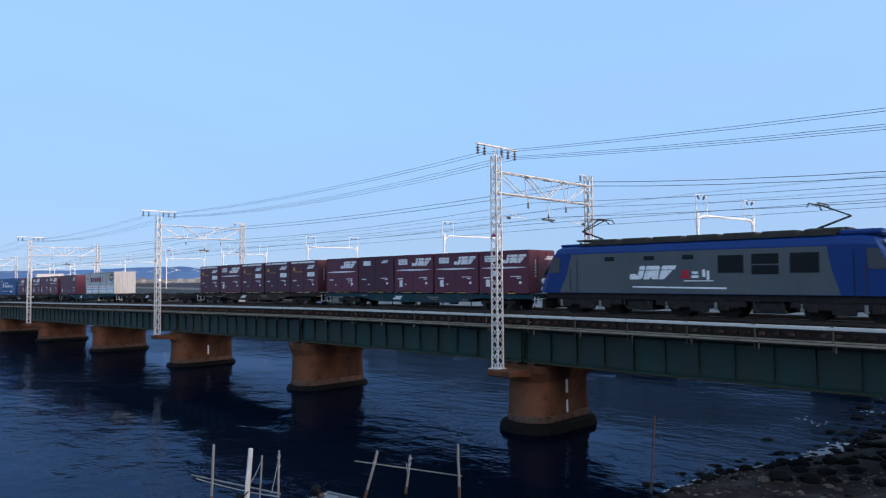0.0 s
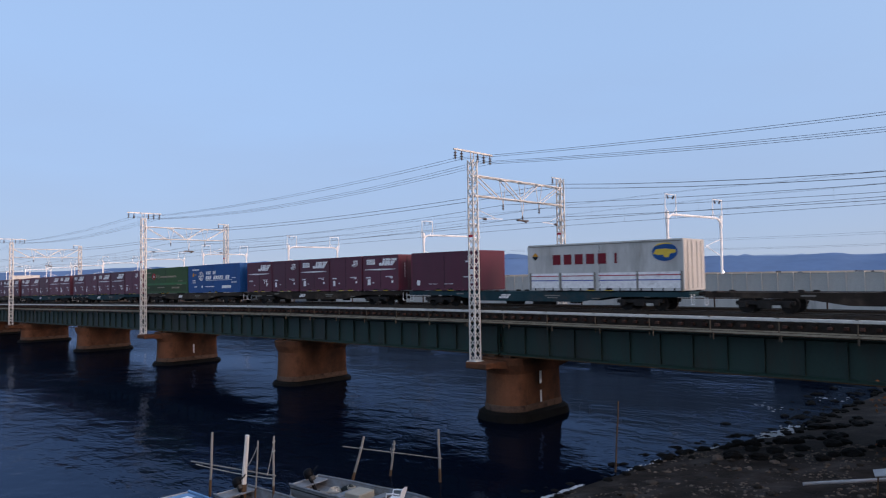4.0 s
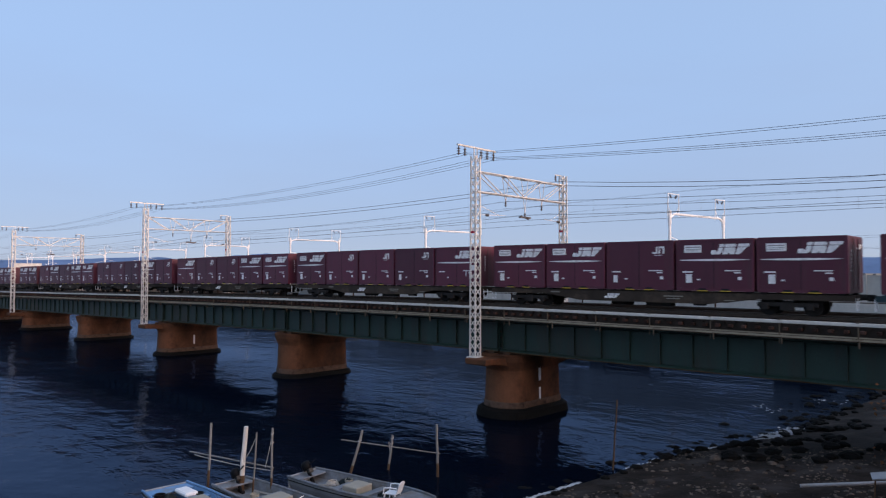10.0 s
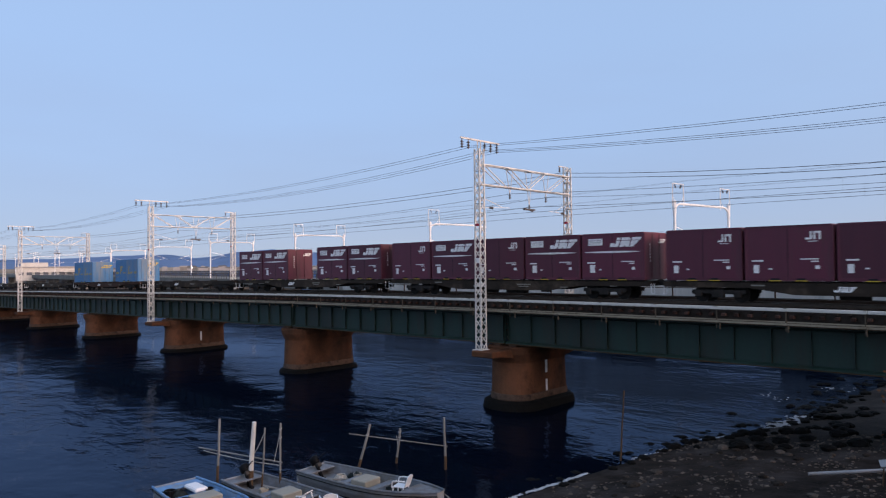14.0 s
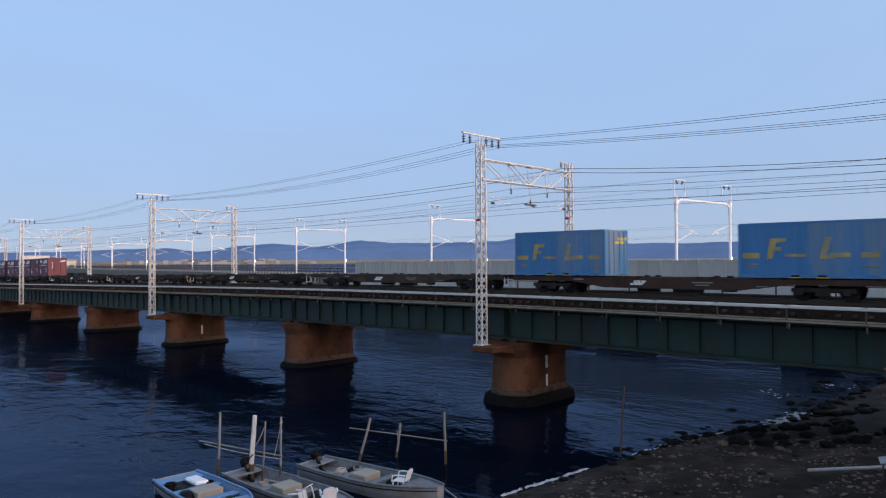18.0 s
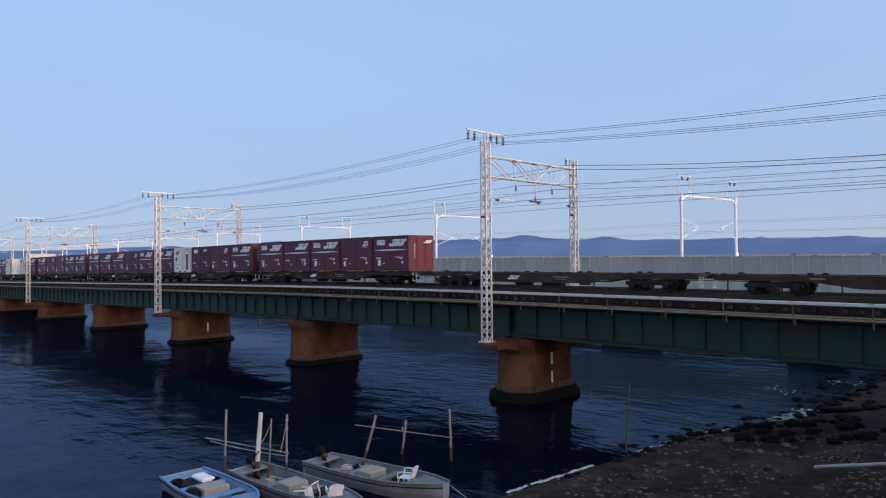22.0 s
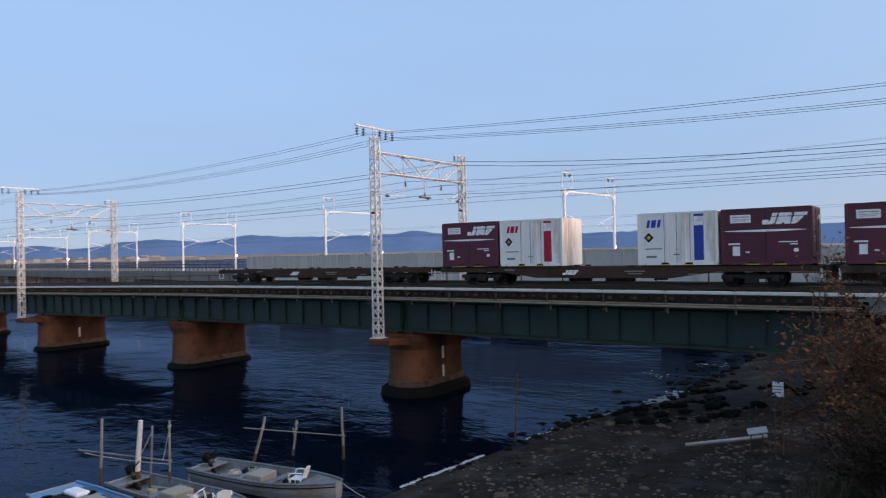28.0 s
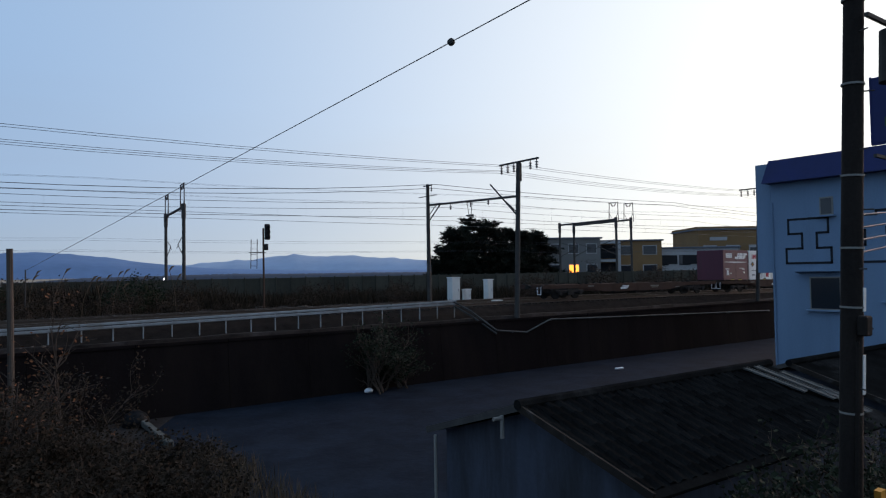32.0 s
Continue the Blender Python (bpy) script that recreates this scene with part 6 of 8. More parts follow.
def netting(x, y, z, r, h, seed, label):
    q = random.Random(seed)
    rings = [[(x + k * r * math.cos(a) * q.uniform(0.75, 1.2), y + 0.7 * k * r * math.sin(a) * q.uniform(0.75, 1.2), z + h * f * q.uniform(0.85, 1.15)) for a in [j * 2 * math.pi / 12 for j in range(12)]] for f, k in ((0, 1.0), (0.35, 0.98), (0.7, 0.7), (1.0, 0.25))]
    solid("net_heap", Geo().loft(rings), M_NET, label, "fishing net", group="heaps of net in the skiffs", smooth=True)


M_NET = mat("dark_wet_netting", (0.018, 0.024, 0.024), 0.9, scale=8, vary=0.6, fine=60, bump=1.0, stain=(0.05, 0.06, 0.055), stain_amount=0.3, stain_scale=6)
M_GREENROPE = mat("green_rope", (0.03, 0.14, 0.10), 0.85, vary=0.3)
rope_coil(-22.2, 17.45, 0.22, 0.26, M_ROPE, "pale rope coiled on the floor of a skiff")
rope_coil(-20.0, 17.2, 0.22, 0.22, M_GREENROPE, "green rope coiled on the floor of a skiff")
rope_coil(-22.2, 14.75, 0.22, 0.24, M_ROPE, "pale rope coiled beside a locker")
rope_coil(-22.4, 12.75, 0.22, 0.26, M_GREENROPE, "green rope coiled in the blue skiff")
netting(-21.6, 17.75, 0.2, 0.42, 0.3, 3, "dark heap of wet netting in a skiff")
netting(-19.5, 17.75, 0.2, 0.34, 0.22, 4, "low dark heap of netting in a skiff")
netting(-20.2, 14.75, 0.2, 0.4, 0.26, 5, "dark heap of netting beside a chair")
netting(-24.7, 12.0, 0.2, 0.42, 0.3, 6, "dark heap of netting in the blue skiff")


def small_pot(x, y, z, r, h, material, label):
    prof = ((0.0, r * 0.85), (h * 0.5, r * 0.95), (h, r), (h, r * 0.86), (h * 0.15, r * 0.75))
    solid("bait_bucket", Geo().loft([[(x + q * math.cos(2 * math.pi * j / 12), y + q * math.sin(2 * math.pi * j / 12), z + dz) for j in range(12)] for dz, q in prof]), material, label, "bucket", group="buckets in the skiffs")


small_pot(-24.9, 11.75, 0.22, 0.2, 0.32, M_MOTOR, "black bucket standing in the blue skiff")
small_pot(-24.2, 12.9, 0.22, 0.16, 0.28, M_MOTOR, "small black bucket in the blue skiff")
small_pot(-22.6, 14.2, 0.2, 0.17, 0.3, M_CRATE, "cream bucket in the grey skiff")
small_pot(-21.5, 17.7, 0.2, 0.17, 0.3, M_CRATE, "cream bucket in the white skiff")
for x, y, rz in ((-22.3, 17.0, 40), (-21.4, 16.9, -20), (-23.0, 14.9, 15)):
    solid("loose_plank", Geo().box(0, 0, 0, 1.1, 0.14, 0.035, c=0.008), M_TIMBER, "short weathered plank lying in a skiff", "plank", Matrix.Translation((x, y, 0.27)) @ Matrix.Rotation(radians(rz), 4, "Z"), "planks in the skiffs")


def stake(base, top, r, m, label, rope=0):
    b, tp = Vector(base), Vector(top)
    lo = b + (b - tp).normalized() * 0.9
    pts = [lo + (tp - lo) * k / 5 + Vector((R.uniform(-0.015, 0.015), R.uniform(-0.015, 0.015), 0)) for k in range(6)]
    t = thing("mooring_stake", label, "mooring stake", group="mooring stakes")
    part("shaft", Geo().path(pts, [r * 1.1, r * 1.05, r, r, r * 0.95, r * 0.9], 8), m, t)
    part("wet_foot", Geo().path([pts[0].lerp(pts[2], f) for f in (0.3, 0.7, 1.0)] + [pts[2].lerp(pts[3], 0.3)], [r * 1.16, r * 1.14, r * 1.1, r * 1.04], 8), M_STAKEBROWN, t, "dark wet foot")
    for k in range(rope):
        c = pts[4].lerp(pts[5], 0.2 + 0.5 * k)
        ring = [c + Vector((1.25 * r * math.cos(a), 1.25 * r * math.sin(a), 0.03 * math.sin(a))) for a in [2 * math.pi * j / 10 for j in range(11)]]
        part("rope_binding", Geo().path(ring, 0.014, 5), M_ROPE, t, "pale rope binding")
    return t


stake((-25.73, 14.07, 0.1), (-25.69, 14.15, 2.6), 0.05, M_TIMBER, "grey wooden mooring stake standing in the water")
stake((-24.15, 14.58, 0.1), (-24.07, 14.71, 2.62), 0.095, M_GALV, "thick pale mooring post beside the skiffs")
stake((-23.6, 14.75, 0.1), (-23.55, 14.85, 2.45), 0.035, M_TIMBER, "thin grey mooring stake wound with rope")
stake((-23.02, 15.17, 0.1), (-23.0, 15.21, 2.64), 0.042, M_TIMBER, "grey mooring stake with rope at its head", 2)
stake((-23.07, 19.05, 0.1), (-22.75, 19.44, 1.92), 0.055, M_TIMBER, "leaning rust-stained mooring stake", 1)
stake((-22.67, 20.85, 0.1), (-22.55, 20.98, 1.5), 0.05, M_TIMBER, "short grey mooring stake with rope knot", 2)
stake((-20.42, 21.56, 0.1), (-20.43, 21.54, 2.18), 0.055, M_TIMBER, "upright grey mooring stake with brown wet foot")
stake((-15.58, 27.53, 0.1), (-15.42, 27.62, 3.05), 0.035, M_STAKEBROWN, "thin brown stake standing alone in the shallows")


def spar(a, b, r, sag, label, m=M_ROPE):
    pts = []
    for k in range(9):
        f = k / 8
        p = Vector(a).lerp(Vector(b), f)
        p.z -= 4 * sag * f * (1 - f)
        pts.append(p)
    solid("mooring_spar", Geo().path(pts, r, 6), m, label, "spar", group="spars and ropes between stakes")


spar((-26.9, 13.9, 1.32), (-22.9, 15.2, 1.18), 0.028, 0.0, "pale bamboo spar lashed across the stakes", M_TIMBER)
spar((-26.6, 13.95, 1.24), (-23.0, 15.2, 1.05), 0.016, 0.06, "slack rope along the spar")
spar((-23.5, 18.9, 1.5), (-20.3, 21.6, 0.98), 0.022, 0.0, "thin bamboo spar lashed across the stakes", M_TIMBER)
spar((-24.15, 14.65, 1.3), (-23.55, 14.85, 2.3), 0.014, 0.1, "loop of pale rope at a stake")
spar((-23.0, 15.2, 2.5), (-23.25, 15.05, 1.15), 0.012, 0.08, "loop of pale rope at a stake")
spar((-17.3, 18.05, 0.6), (-13.5, 17.2, 0.5), 0.012, 0.2, "mooring line from the skiff to the beach")
spar((-22.67, 20.87, 1.2), (-22.62, 20.9, 0.7), 0.014, 0.0, "rope end hanging from a stake")


# stones: the nearest each by themselves, the rest joined
def stone_mesh(seed, flat=0.85):
    rr = random.Random(seed)
    g = Geo()
    rings = []
    for i, (z, k) in enumerate(((-0.4, 0.55), (0.0, 1.0), (0.3, 0.85), (0.5, 0.35))):
        rings.append([(k * math.cos(a) * rr.uniform(0.75, 1.2), k * math.sin(a) * rr.uniform(0.75, 1.2), z * flat * 1.4) for a in [2 * math.pi * j / 7 for j in range(7)]])
    g.loft(rings)
    return g


SHAPES = [stone_mesh(s) for s in range(6)]
STONES = [mesh_of("beach_stone", s, M_STONE) for s in SHAPES]
WET_OR_SHADE_STONES = [mesh_of("wet_stone", s, M_DARKSTONE) for s in SHAPES]


def set_stone(x, y, r, wet):
    z = max(ground_z(x, y), -0.1)
    m = Matrix.Translation((x, y, z + r * 0.12)) @ Matrix.Rotation(R.uniform(0, 6.28), 4, "Z") @ Matrix.Diagonal((r, r * R.uniform(0.7, 1.1), r * R.uniform(0.6, 1.0), 1))
    ob = new("wet_stone" if wet else "beach_stone", R.choice(WET_OR_SHADE_STONES if wet else STONES))
    ob.matrix_basis = m
    tagged(ob, "dark stone on the shore, weedy, or blackened for bridge shadow" if wet else "pale brown stone lying on the beach", "stone", "stones at the waterline" if wet else "stones on the beach")


for k in range(170):
    y = R.uniform(20, 58) if k < 60 else R.uniform(30, 46)
    set_stone(shore_x(y) + R.uniform(-1.3, 0.5), y, R.uniform(0.08, 0.3), True)
# riprap under the bridge, its near-black colour standing for the shadow there
for k in range(60):
    y = R.uniform(31, 45)
    set_stone(shore_x(y) + R.uniform(0.4, 7.0), y, R.uniform(0.16, 0.5), True)
for k in range(60):
    y = R.uniform(40, 58)
    set_stone(shore_x(y) + R.uniform(-3.5, 1.0), y, R.uniform(0.12, 0.4), True)
for k in range(260):
    y = R.uniform(17, 33)
    set_stone(R.uniform(shore_x(y) + 1.5, 2), y, R.choice((0.05, 0.07, 0.09, 0.12, 0.16, 0.24)) * R.uniform(0.8, 1.3), False)
g = Geo()
for k in range(9000):
    y = R.uniform(15, 36)
    x = R.uniform(shore_x(y) + 0.2, 4)
    if noise.noise(Vector((x * 0.45, y * 0.45, 8))) + 0.5 * noise.noise(Vector((x * 1.6, y * 1.6, 2))) < R.uniform(-0.25, 0.35):
        continue
    r = R.choice((0.012, 0.018, 0.025, 0.035, 0.055, 0.085)) * R.uniform(0.8, 1.3)
    s = R.choice(SHAPES)
    c, sn = math.cos(k), math.sin(k)
    z = ground_z(x, y)
    w = R.uniform(0.5, 1.0)
    g.add([(x + r * (v[0] * c - v[1] * w * sn), y + r * (v[0] * sn + v[1] * w * c), z + r * v[2] * 0.8) for v in s.v], s.f)
solid("shingle", g, M_STONE, "scattered small stones and shell grit on the beach", "shingle", kind="stuff")

# foam along the waterline
g = Geo()
for k in range(1500):
    y = R.choice((R.uniform(20, 25), R.uniform(28, 42), R.uniform(34, 42), R.uniform(38.5, 41.5), R.uniform(38.5, 41.5)))
    wide = 38 < y < 42
    r = R.uniform(0.015, 0.055) * (1.7 if wide else 1)
    x = shore_x(y) - 0.05 + 0.18 * noise.noise(Vector((y * 1.1, 4, 0))) + R.gauss(0, 0.05) + (R.gauss(-0.1, 0.22) if wide else 0)
    n = 6
    g.add([(x + r * math.cos(a) * R.uniform(0.6, 1.2), y + r * 1.8 * math.sin(a) * R.uniform(0.6, 1.2), 0.02) for a in [2 * math.pi * j / n for j in range(n)]] + [(x, y, 0.02 + r * 0.6)], [(j, (j + 1) % n, n) for j in range(n)])
for cx, cy, rr in ((-15.5, 46.5, 0.5), (-27, 22, 0.0), (-13.2, 52, 0.6)):
    for k in range(12):
        x, y, r = cx + R.gauss(0, rr), cy + R.gauss(0, rr), R.uniform(0.03, 0.11)
        if rr:
            g.add([(x + r * math.cos(a), y + r * math.sin(a), 0.03) for a in [2 * math.pi * j / 6 for j in range(6)]], [tuple(range(6))])
solid("foam", g, M_FOAM, "white foam and ripples along the waterline", "foam", kind="stuff")

# wrack, a pipe, a notice board
solid("drain_pipe", Geo().tube((-7.5, 25.7, 1.42), (-5.1, 27.1, 1.72), 0.06, n=12).tube((-5.2, 27.04, 1.71), (-5.05, 27.13, 1.73), 0.075, n=12), M_HULL, "pale plastic pipe lying on the shingle", "pipe")
sb = thing("notice_board", "small white notice board on two wooden legs at the beach", "notice board", (-4.45, 26.0, ground_z(-4.45, 26.0)))
gz = ground_z(-4.45, 26.0)
for dx in (-0.12, 0.12):
    part("leg", Geo().tube((dx, 0, -0.2), (dx, 0, 3.9 - gz), 0.03, n=6), M_STAKEBROWN, sb)
part("board", Geo().box(0, -0.04, 3.66 - gz, 0.34, 0.03, 0.5, c=0.006), M_PLASTIC, sb)
part("illegible_lines", Geo().box(0, -0.058, 3.76 - gz, 0.3, 0.006, 0.03).box(0, -0.058, 3.66 - gz, 0.3, 0.006, 0.03).box(0, -0.058, 3.56 - gz, 0.22, 0.006, 0.03), M_WALLGREY, sb)
fb = thing("fallen_board", "pale board lying propped on the shingle", "board", (-5.2, 26.3, 0))
part("plank", Geo().box(0, 0, ground_z(-5.2, 26.3) + 0.75, 0.65, 0.4, 0.04, Euler((0.3, -0.2, 0.3)).to_matrix()), M_HULL, fb)
for dx in (-0.25, 0.2):
    part("prop", Geo().tube((dx, 0, ground_z(-5.2, 26.3) - 0.1), (dx * 0.8, 0, ground_z(-5.2, 26.3) + 0.73), 0.025, n=5), M_STAKEBROWN, fb)

# ------------------------------------------------------------------ shrubs and dry grass
M_TWIG = mat("grey_brown_twigs", (0.06, 0.043, 0.033), 0.9, scale=4, vary=0.4)
M_DRYLEAF = mat("rust_brown_leaves", (0.145, 0.06, 0.028), 0.8, scale=5, vary=0.5, per_object=0.1)
M_DULLLEAF = mat("dull_brown_leaves", (0.030, 0.020, 0.013), 0.85, scale=5, vary=0.5)
M_GRASS = mat("dry_grass", (0.10, 0.07, 0.045), 0.9, scale=3, vary=0.4)
M_DARKLEAF = mat("dark_evergreen_leaves", (0.018, 0.024, 0.013), 0.8, scale=5, vary=0.5)


def shrub(name, label, at, height, spread, stems, leaves, leaf_mat, seed, leaf=0.09, twist=0.5, twig=M_TWIG, low=0.35):
    rr = random.Random(seed)
    t = thing(name, label, "shrub" if height < 6 else "tree", at)
    wood, crown = Geo(), Geo()
    tips = []

    def grow(p, d, length, r, depth):
        pts, q = [p], p
        dd = d
        for k in range(4):
            dd = (dd + Vector((rr.gauss(0, twist * 0.35), rr.gauss(0, twist * 0.35), rr.gauss(0.03, 0.12)))).normalized()
            q = q + dd * length / 4
            pts.append(q)
        wood.path(pts, [r, r * 0.85, r * 0.7, r * 0.55, r * 0.4], 4 if depth else 6)
        if depth >= 3 or length < 0.25:
            tips.append((pts[2], pts[-1]))
            return
        for k in range(rr.randint(3, 4)):
            f = rr.choice((1, 2, 3, 4))
            nd = (dd + Vector((rr.gauss(0, twist), rr.gauss(0, twist), rr.gauss(0.05, 0.3)))).normalized()
            grow(pts[f], nd, length * rr.uniform(0.5, 0.75), r * 0.5, depth + 1)
        if depth >= 1:
            tips.append((pts[2], pts[-1]))

    for s in range(stems):
        a = rr.uniform(0, 6.28)
        lean = rr.uniform(0.1, 1.0) * spread / height
        grow(Vector((rr.gauss(0, spread * 0.18), rr.gauss(0, spread * 0.18), -0.15)), Vector((math.cos(a) * lean, math.sin(a) * lean, 1)).normalized(), height * rr.uniform(0.45, 0.7), 0.02 + 0.012 * height, 0)
    for k in range(leaves):
        a, b = rr.choice(tips)
        p = a.lerp(b, rr.uniform(0.1, 1.2)) + Vector((rr.gauss(0, 0.12), rr.gauss(0, 0.12), rr.gauss(0, 0.12)))
        u = Vector((rr.gauss(0, 1), rr.gauss(0, 1), rr.gauss(0, 0.6))).normalized()
        v = u.orthogonal().normalized()
        v = (v + u.cross(v) * rr.uniform(-1.5, 1.5)).normalized()
        L = leaf * rr.uniform(0.6, 1.4)
        crown.add([p, p + u * L * 0.5 + v * L * 0.32, p + u * L, p + u * L * 0.5 - v * L * 0.32], [(0, 1, 2), (0, 2, 3)])
    part("branchwork", wood, twig, t)["kind"] = "stuff"
    part("foliage", crown, leaf_mat, t)["kind"] = "stuff"
    return t


def at_ground(x, y):
    return (x, y, ground_z(x, y))


shrub("autumn_shrub", "straggly shrub with sparse rust-orange leaves on the bank", at_ground(-1.6, 24.0), 5.3, 3.8, 12, 4200, M_DRYLEAF, 11, 0.13)
shrub("autumn_shrub", "leafless brown shrub with a few rusty leaves", at_ground(0.8, 23.0), 4.8, 3.2, 12, 1300, M_DRYLEAF, 12, 0.11)
for i, (x, y, h, sp, n) in enumerate(((0.2, 19.5, 3.0, 3.0, 5200), (2.4, 20.5, 3.0, 3.0, 5200), (4.0, 19.0, 2.5, 2.8, 4600), (1.6, 17.0, 2.2, 2.6, 4200), (5.2, 17.3, 1.6, 2.4, 3800), (-0.8, 20.8, 2.8, 2.4, 4200), (3.2, 23.0, 2.8, 2.6, 3600), (-0.4, 16.5, 1.3, 2.0, 2600), (3.6, 15.4, 1.2, 2.2, 2600), (5.8, 20.8, 1.5, 2.0, 2400))):
    shrub("dry_shrub", "dense dull brown thicket of twigs and withered leaves", at_ground(x, y), h, sp, 9, n, M_DULLLEAF, 30 + i, 0.10, 0.6)

g = Geo()


def tuft(g, x, y, z, h, n, spread, rr, w=0.012):
    for k in range(n):
        a = rr.uniform(0, 6.28)
        b = Vector((x + rr.gauss(0, spread), y + rr.gauss(0, spread), z - 0.05))
        l = rr.uniform(0.5, 1.0) * h
        d = Vector((math.cos(a) * 0.35 * l, math.sin(a) * 0.35 * l, l))
        s = Vector((math.sin(a), -math.cos(a), 0)) * w
        m = b + d * 0.55 + Vector((0, 0, 0.06 * l))
        g.add([b - s, b + s, m + s * 0.7, m - s * 0.7, b + d], [(0, 1, 2, 3), (3, 2, 4)])


rr = random.Random(5)
for k in range(900):
    x, y = rr.uniform(-3, 8), rr.uniform(14.5, 24)
    tuft(g, x, y, ground_z(x, y), rr.uniform(0.3, 0.9), 14, 0.25, rr)
solid("dry_grass", g, M_GRASS, "withered grass among the shrubs on the bank", "grass", kind="stuff")
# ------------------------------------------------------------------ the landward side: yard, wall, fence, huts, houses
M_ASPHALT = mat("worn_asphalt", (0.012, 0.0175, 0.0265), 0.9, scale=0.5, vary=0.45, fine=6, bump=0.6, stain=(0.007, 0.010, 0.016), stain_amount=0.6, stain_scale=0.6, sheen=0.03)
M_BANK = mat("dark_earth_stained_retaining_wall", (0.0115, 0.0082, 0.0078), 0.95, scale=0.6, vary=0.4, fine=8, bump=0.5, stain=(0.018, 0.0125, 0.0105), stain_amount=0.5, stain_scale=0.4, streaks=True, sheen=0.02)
M_TILE = mat("dark_roof_tile", (0.010, 0.0098, 0.0095), 0.95, scale=1.2, vary=0.6, fine=20, bump=0.5, stain=(0.045, 0.045, 0.045), stain_amount=0.25, stain_scale=0.35, per_object=0.35, sheen=0.0)
M_SHEDWALL = mat("bluish_grey_shed_wall", (0.058, 0.066, 0.085), 0.85, scale=0.8, vary=0.2, fine=12, bump=0.15, stain=(0.03, 0.029, 0.028), stain_amount=0.5, stain_scale=0.6, streaks=True)
M_SHOP = mat("pale_blue_painted_wall", (0.155, 0.235, 0.325), 0.8, scale=0.7, vary=0.1, fine=10, bump=0.1, stain=(0.13, 0.19, 0.26), stain_amount=0.35, stain_scale=0.4, streaks=True)
M_NAVY = mat("navy_metal_fascia", (0.011, 0.019, 0.085), 0.5, scale=1, vary=0.15, bump=0.05)
M_LETTER = mat("black_outline_paint", (0.012, 0.012, 0.016), 0.6, bump=0)
M_UTIL = mat("rough_concrete_pole", (0.022, 0.017, 0.014), 0.9, scale=3, vary=0.35, fine=18, bump=0.6, stain=(0.008, 0.007, 0.006), stain_amount=0.5, streaks=True)
M_TAN = mat("tan_wall", (0.22, 0.125, 0.058), 0.85, scale=0.4, vary=0.12, bump=0.05)
M_FLAT = mat("grey_flats_wall", (0.16, 0.155, 0.145), 0.85, scale=0.4, vary=0.15, bump=0.05)
M_PINE = mat("pine_needles", (0.007, 0.010, 0.006), 0.85, scale=2, vary=0.5)
M_BARK = mat("pine_bark", (0.05, 0.035, 0.025), 0.9, scale=4, vary=0.4, bump=0.5)
M_CABINET = mat("pale_cabinet_paint", (0.6, 0.6, 0.57), 0.6, scale=2, vary=0.08)
M_WINLIT = glow("lit_window", (1.0, 0.33, 0.04), 1.1)

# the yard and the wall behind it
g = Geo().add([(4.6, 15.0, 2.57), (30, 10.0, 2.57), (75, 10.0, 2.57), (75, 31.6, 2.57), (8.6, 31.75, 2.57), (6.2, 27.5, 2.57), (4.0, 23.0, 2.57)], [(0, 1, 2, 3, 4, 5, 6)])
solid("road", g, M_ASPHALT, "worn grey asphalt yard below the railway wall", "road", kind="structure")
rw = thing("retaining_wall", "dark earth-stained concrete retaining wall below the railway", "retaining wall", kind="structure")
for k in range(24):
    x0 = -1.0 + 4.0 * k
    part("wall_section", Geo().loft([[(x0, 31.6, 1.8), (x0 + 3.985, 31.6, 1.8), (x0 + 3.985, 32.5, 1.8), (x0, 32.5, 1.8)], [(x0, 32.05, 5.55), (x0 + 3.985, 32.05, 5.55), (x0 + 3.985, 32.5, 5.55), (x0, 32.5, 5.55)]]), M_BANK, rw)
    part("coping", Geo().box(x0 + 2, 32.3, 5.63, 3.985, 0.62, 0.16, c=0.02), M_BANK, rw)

M_FENCE = mat("dulled_white_fence_paint", (0.25, 0.26, 0.26), 0.6, scale=2, vary=0.25, fine=15, bump=0.1, stain=(0.14, 0.10, 0.07), stain_amount=0.35)
# the guard fence on the wall
M_DULLRAIL = mat("dull_grey_rail_paint", (0.075, 0.08, 0.08), 0.7, scale=2, vary=0.4, fine=15, bump=0.1, stain=(0.03, 0.025, 0.02), stain_amount=0.5)
fe = thing("guard_fence", "dull white guard fence with a broad band rail along the railway", "fence")


def fence_z(x):
    return 6.55 + 0.0135 * (x - 2)


xs = [1.4 + 1.22 * k for k in range(20)]
for x in xs:
    part("post", Geo().box(x, 32.76, fence_z(x) - 0.46, 0.05, 0.05, 0.92, c=0.008), M_FENCE, fe)
slope = Euler((0, -math.atan(0.0135), 0)).to_matrix()
part("top_rail", Geo().box(12.9, 32.70, fence_z(12.9) + 0.02, 23.6, 0.05, 0.12, slope, c=0.02), M_FENCE, fe)
part("middle_rail", Geo().box(12.9, 32.71, fence_z(12.9) - 0.13, 23.6, 0.05, 0.13, slope, c=0.02), M_FENCE, fe)
part("sloping_rail", Geo().path([(24.5, 32.7, 6.85), (25.4, 32.3, 6.3), (26.9, 31.75, 5.1)], 0.06, 6), M_DULLRAIL, fe)
part("sloping_rail", Geo().path([(24.5, 32.7, 6.62), (25.4, 32.3, 6.05), (26.9, 31.75, 4.9)], 0.05, 6), M_DULLRAIL, fe)
part("low_rail", Geo().path([(26.9, 31.75, 5.1), (29.3, 31.75, 4.85), (31.4, 31.8, 5.52), (34, 31.8, 5.45), (40, 31.8, 5.3), (57, 31.8, 4.9)], 0.045, 6), M_DULLRAIL, fe, "dulled low rail along the wall head")
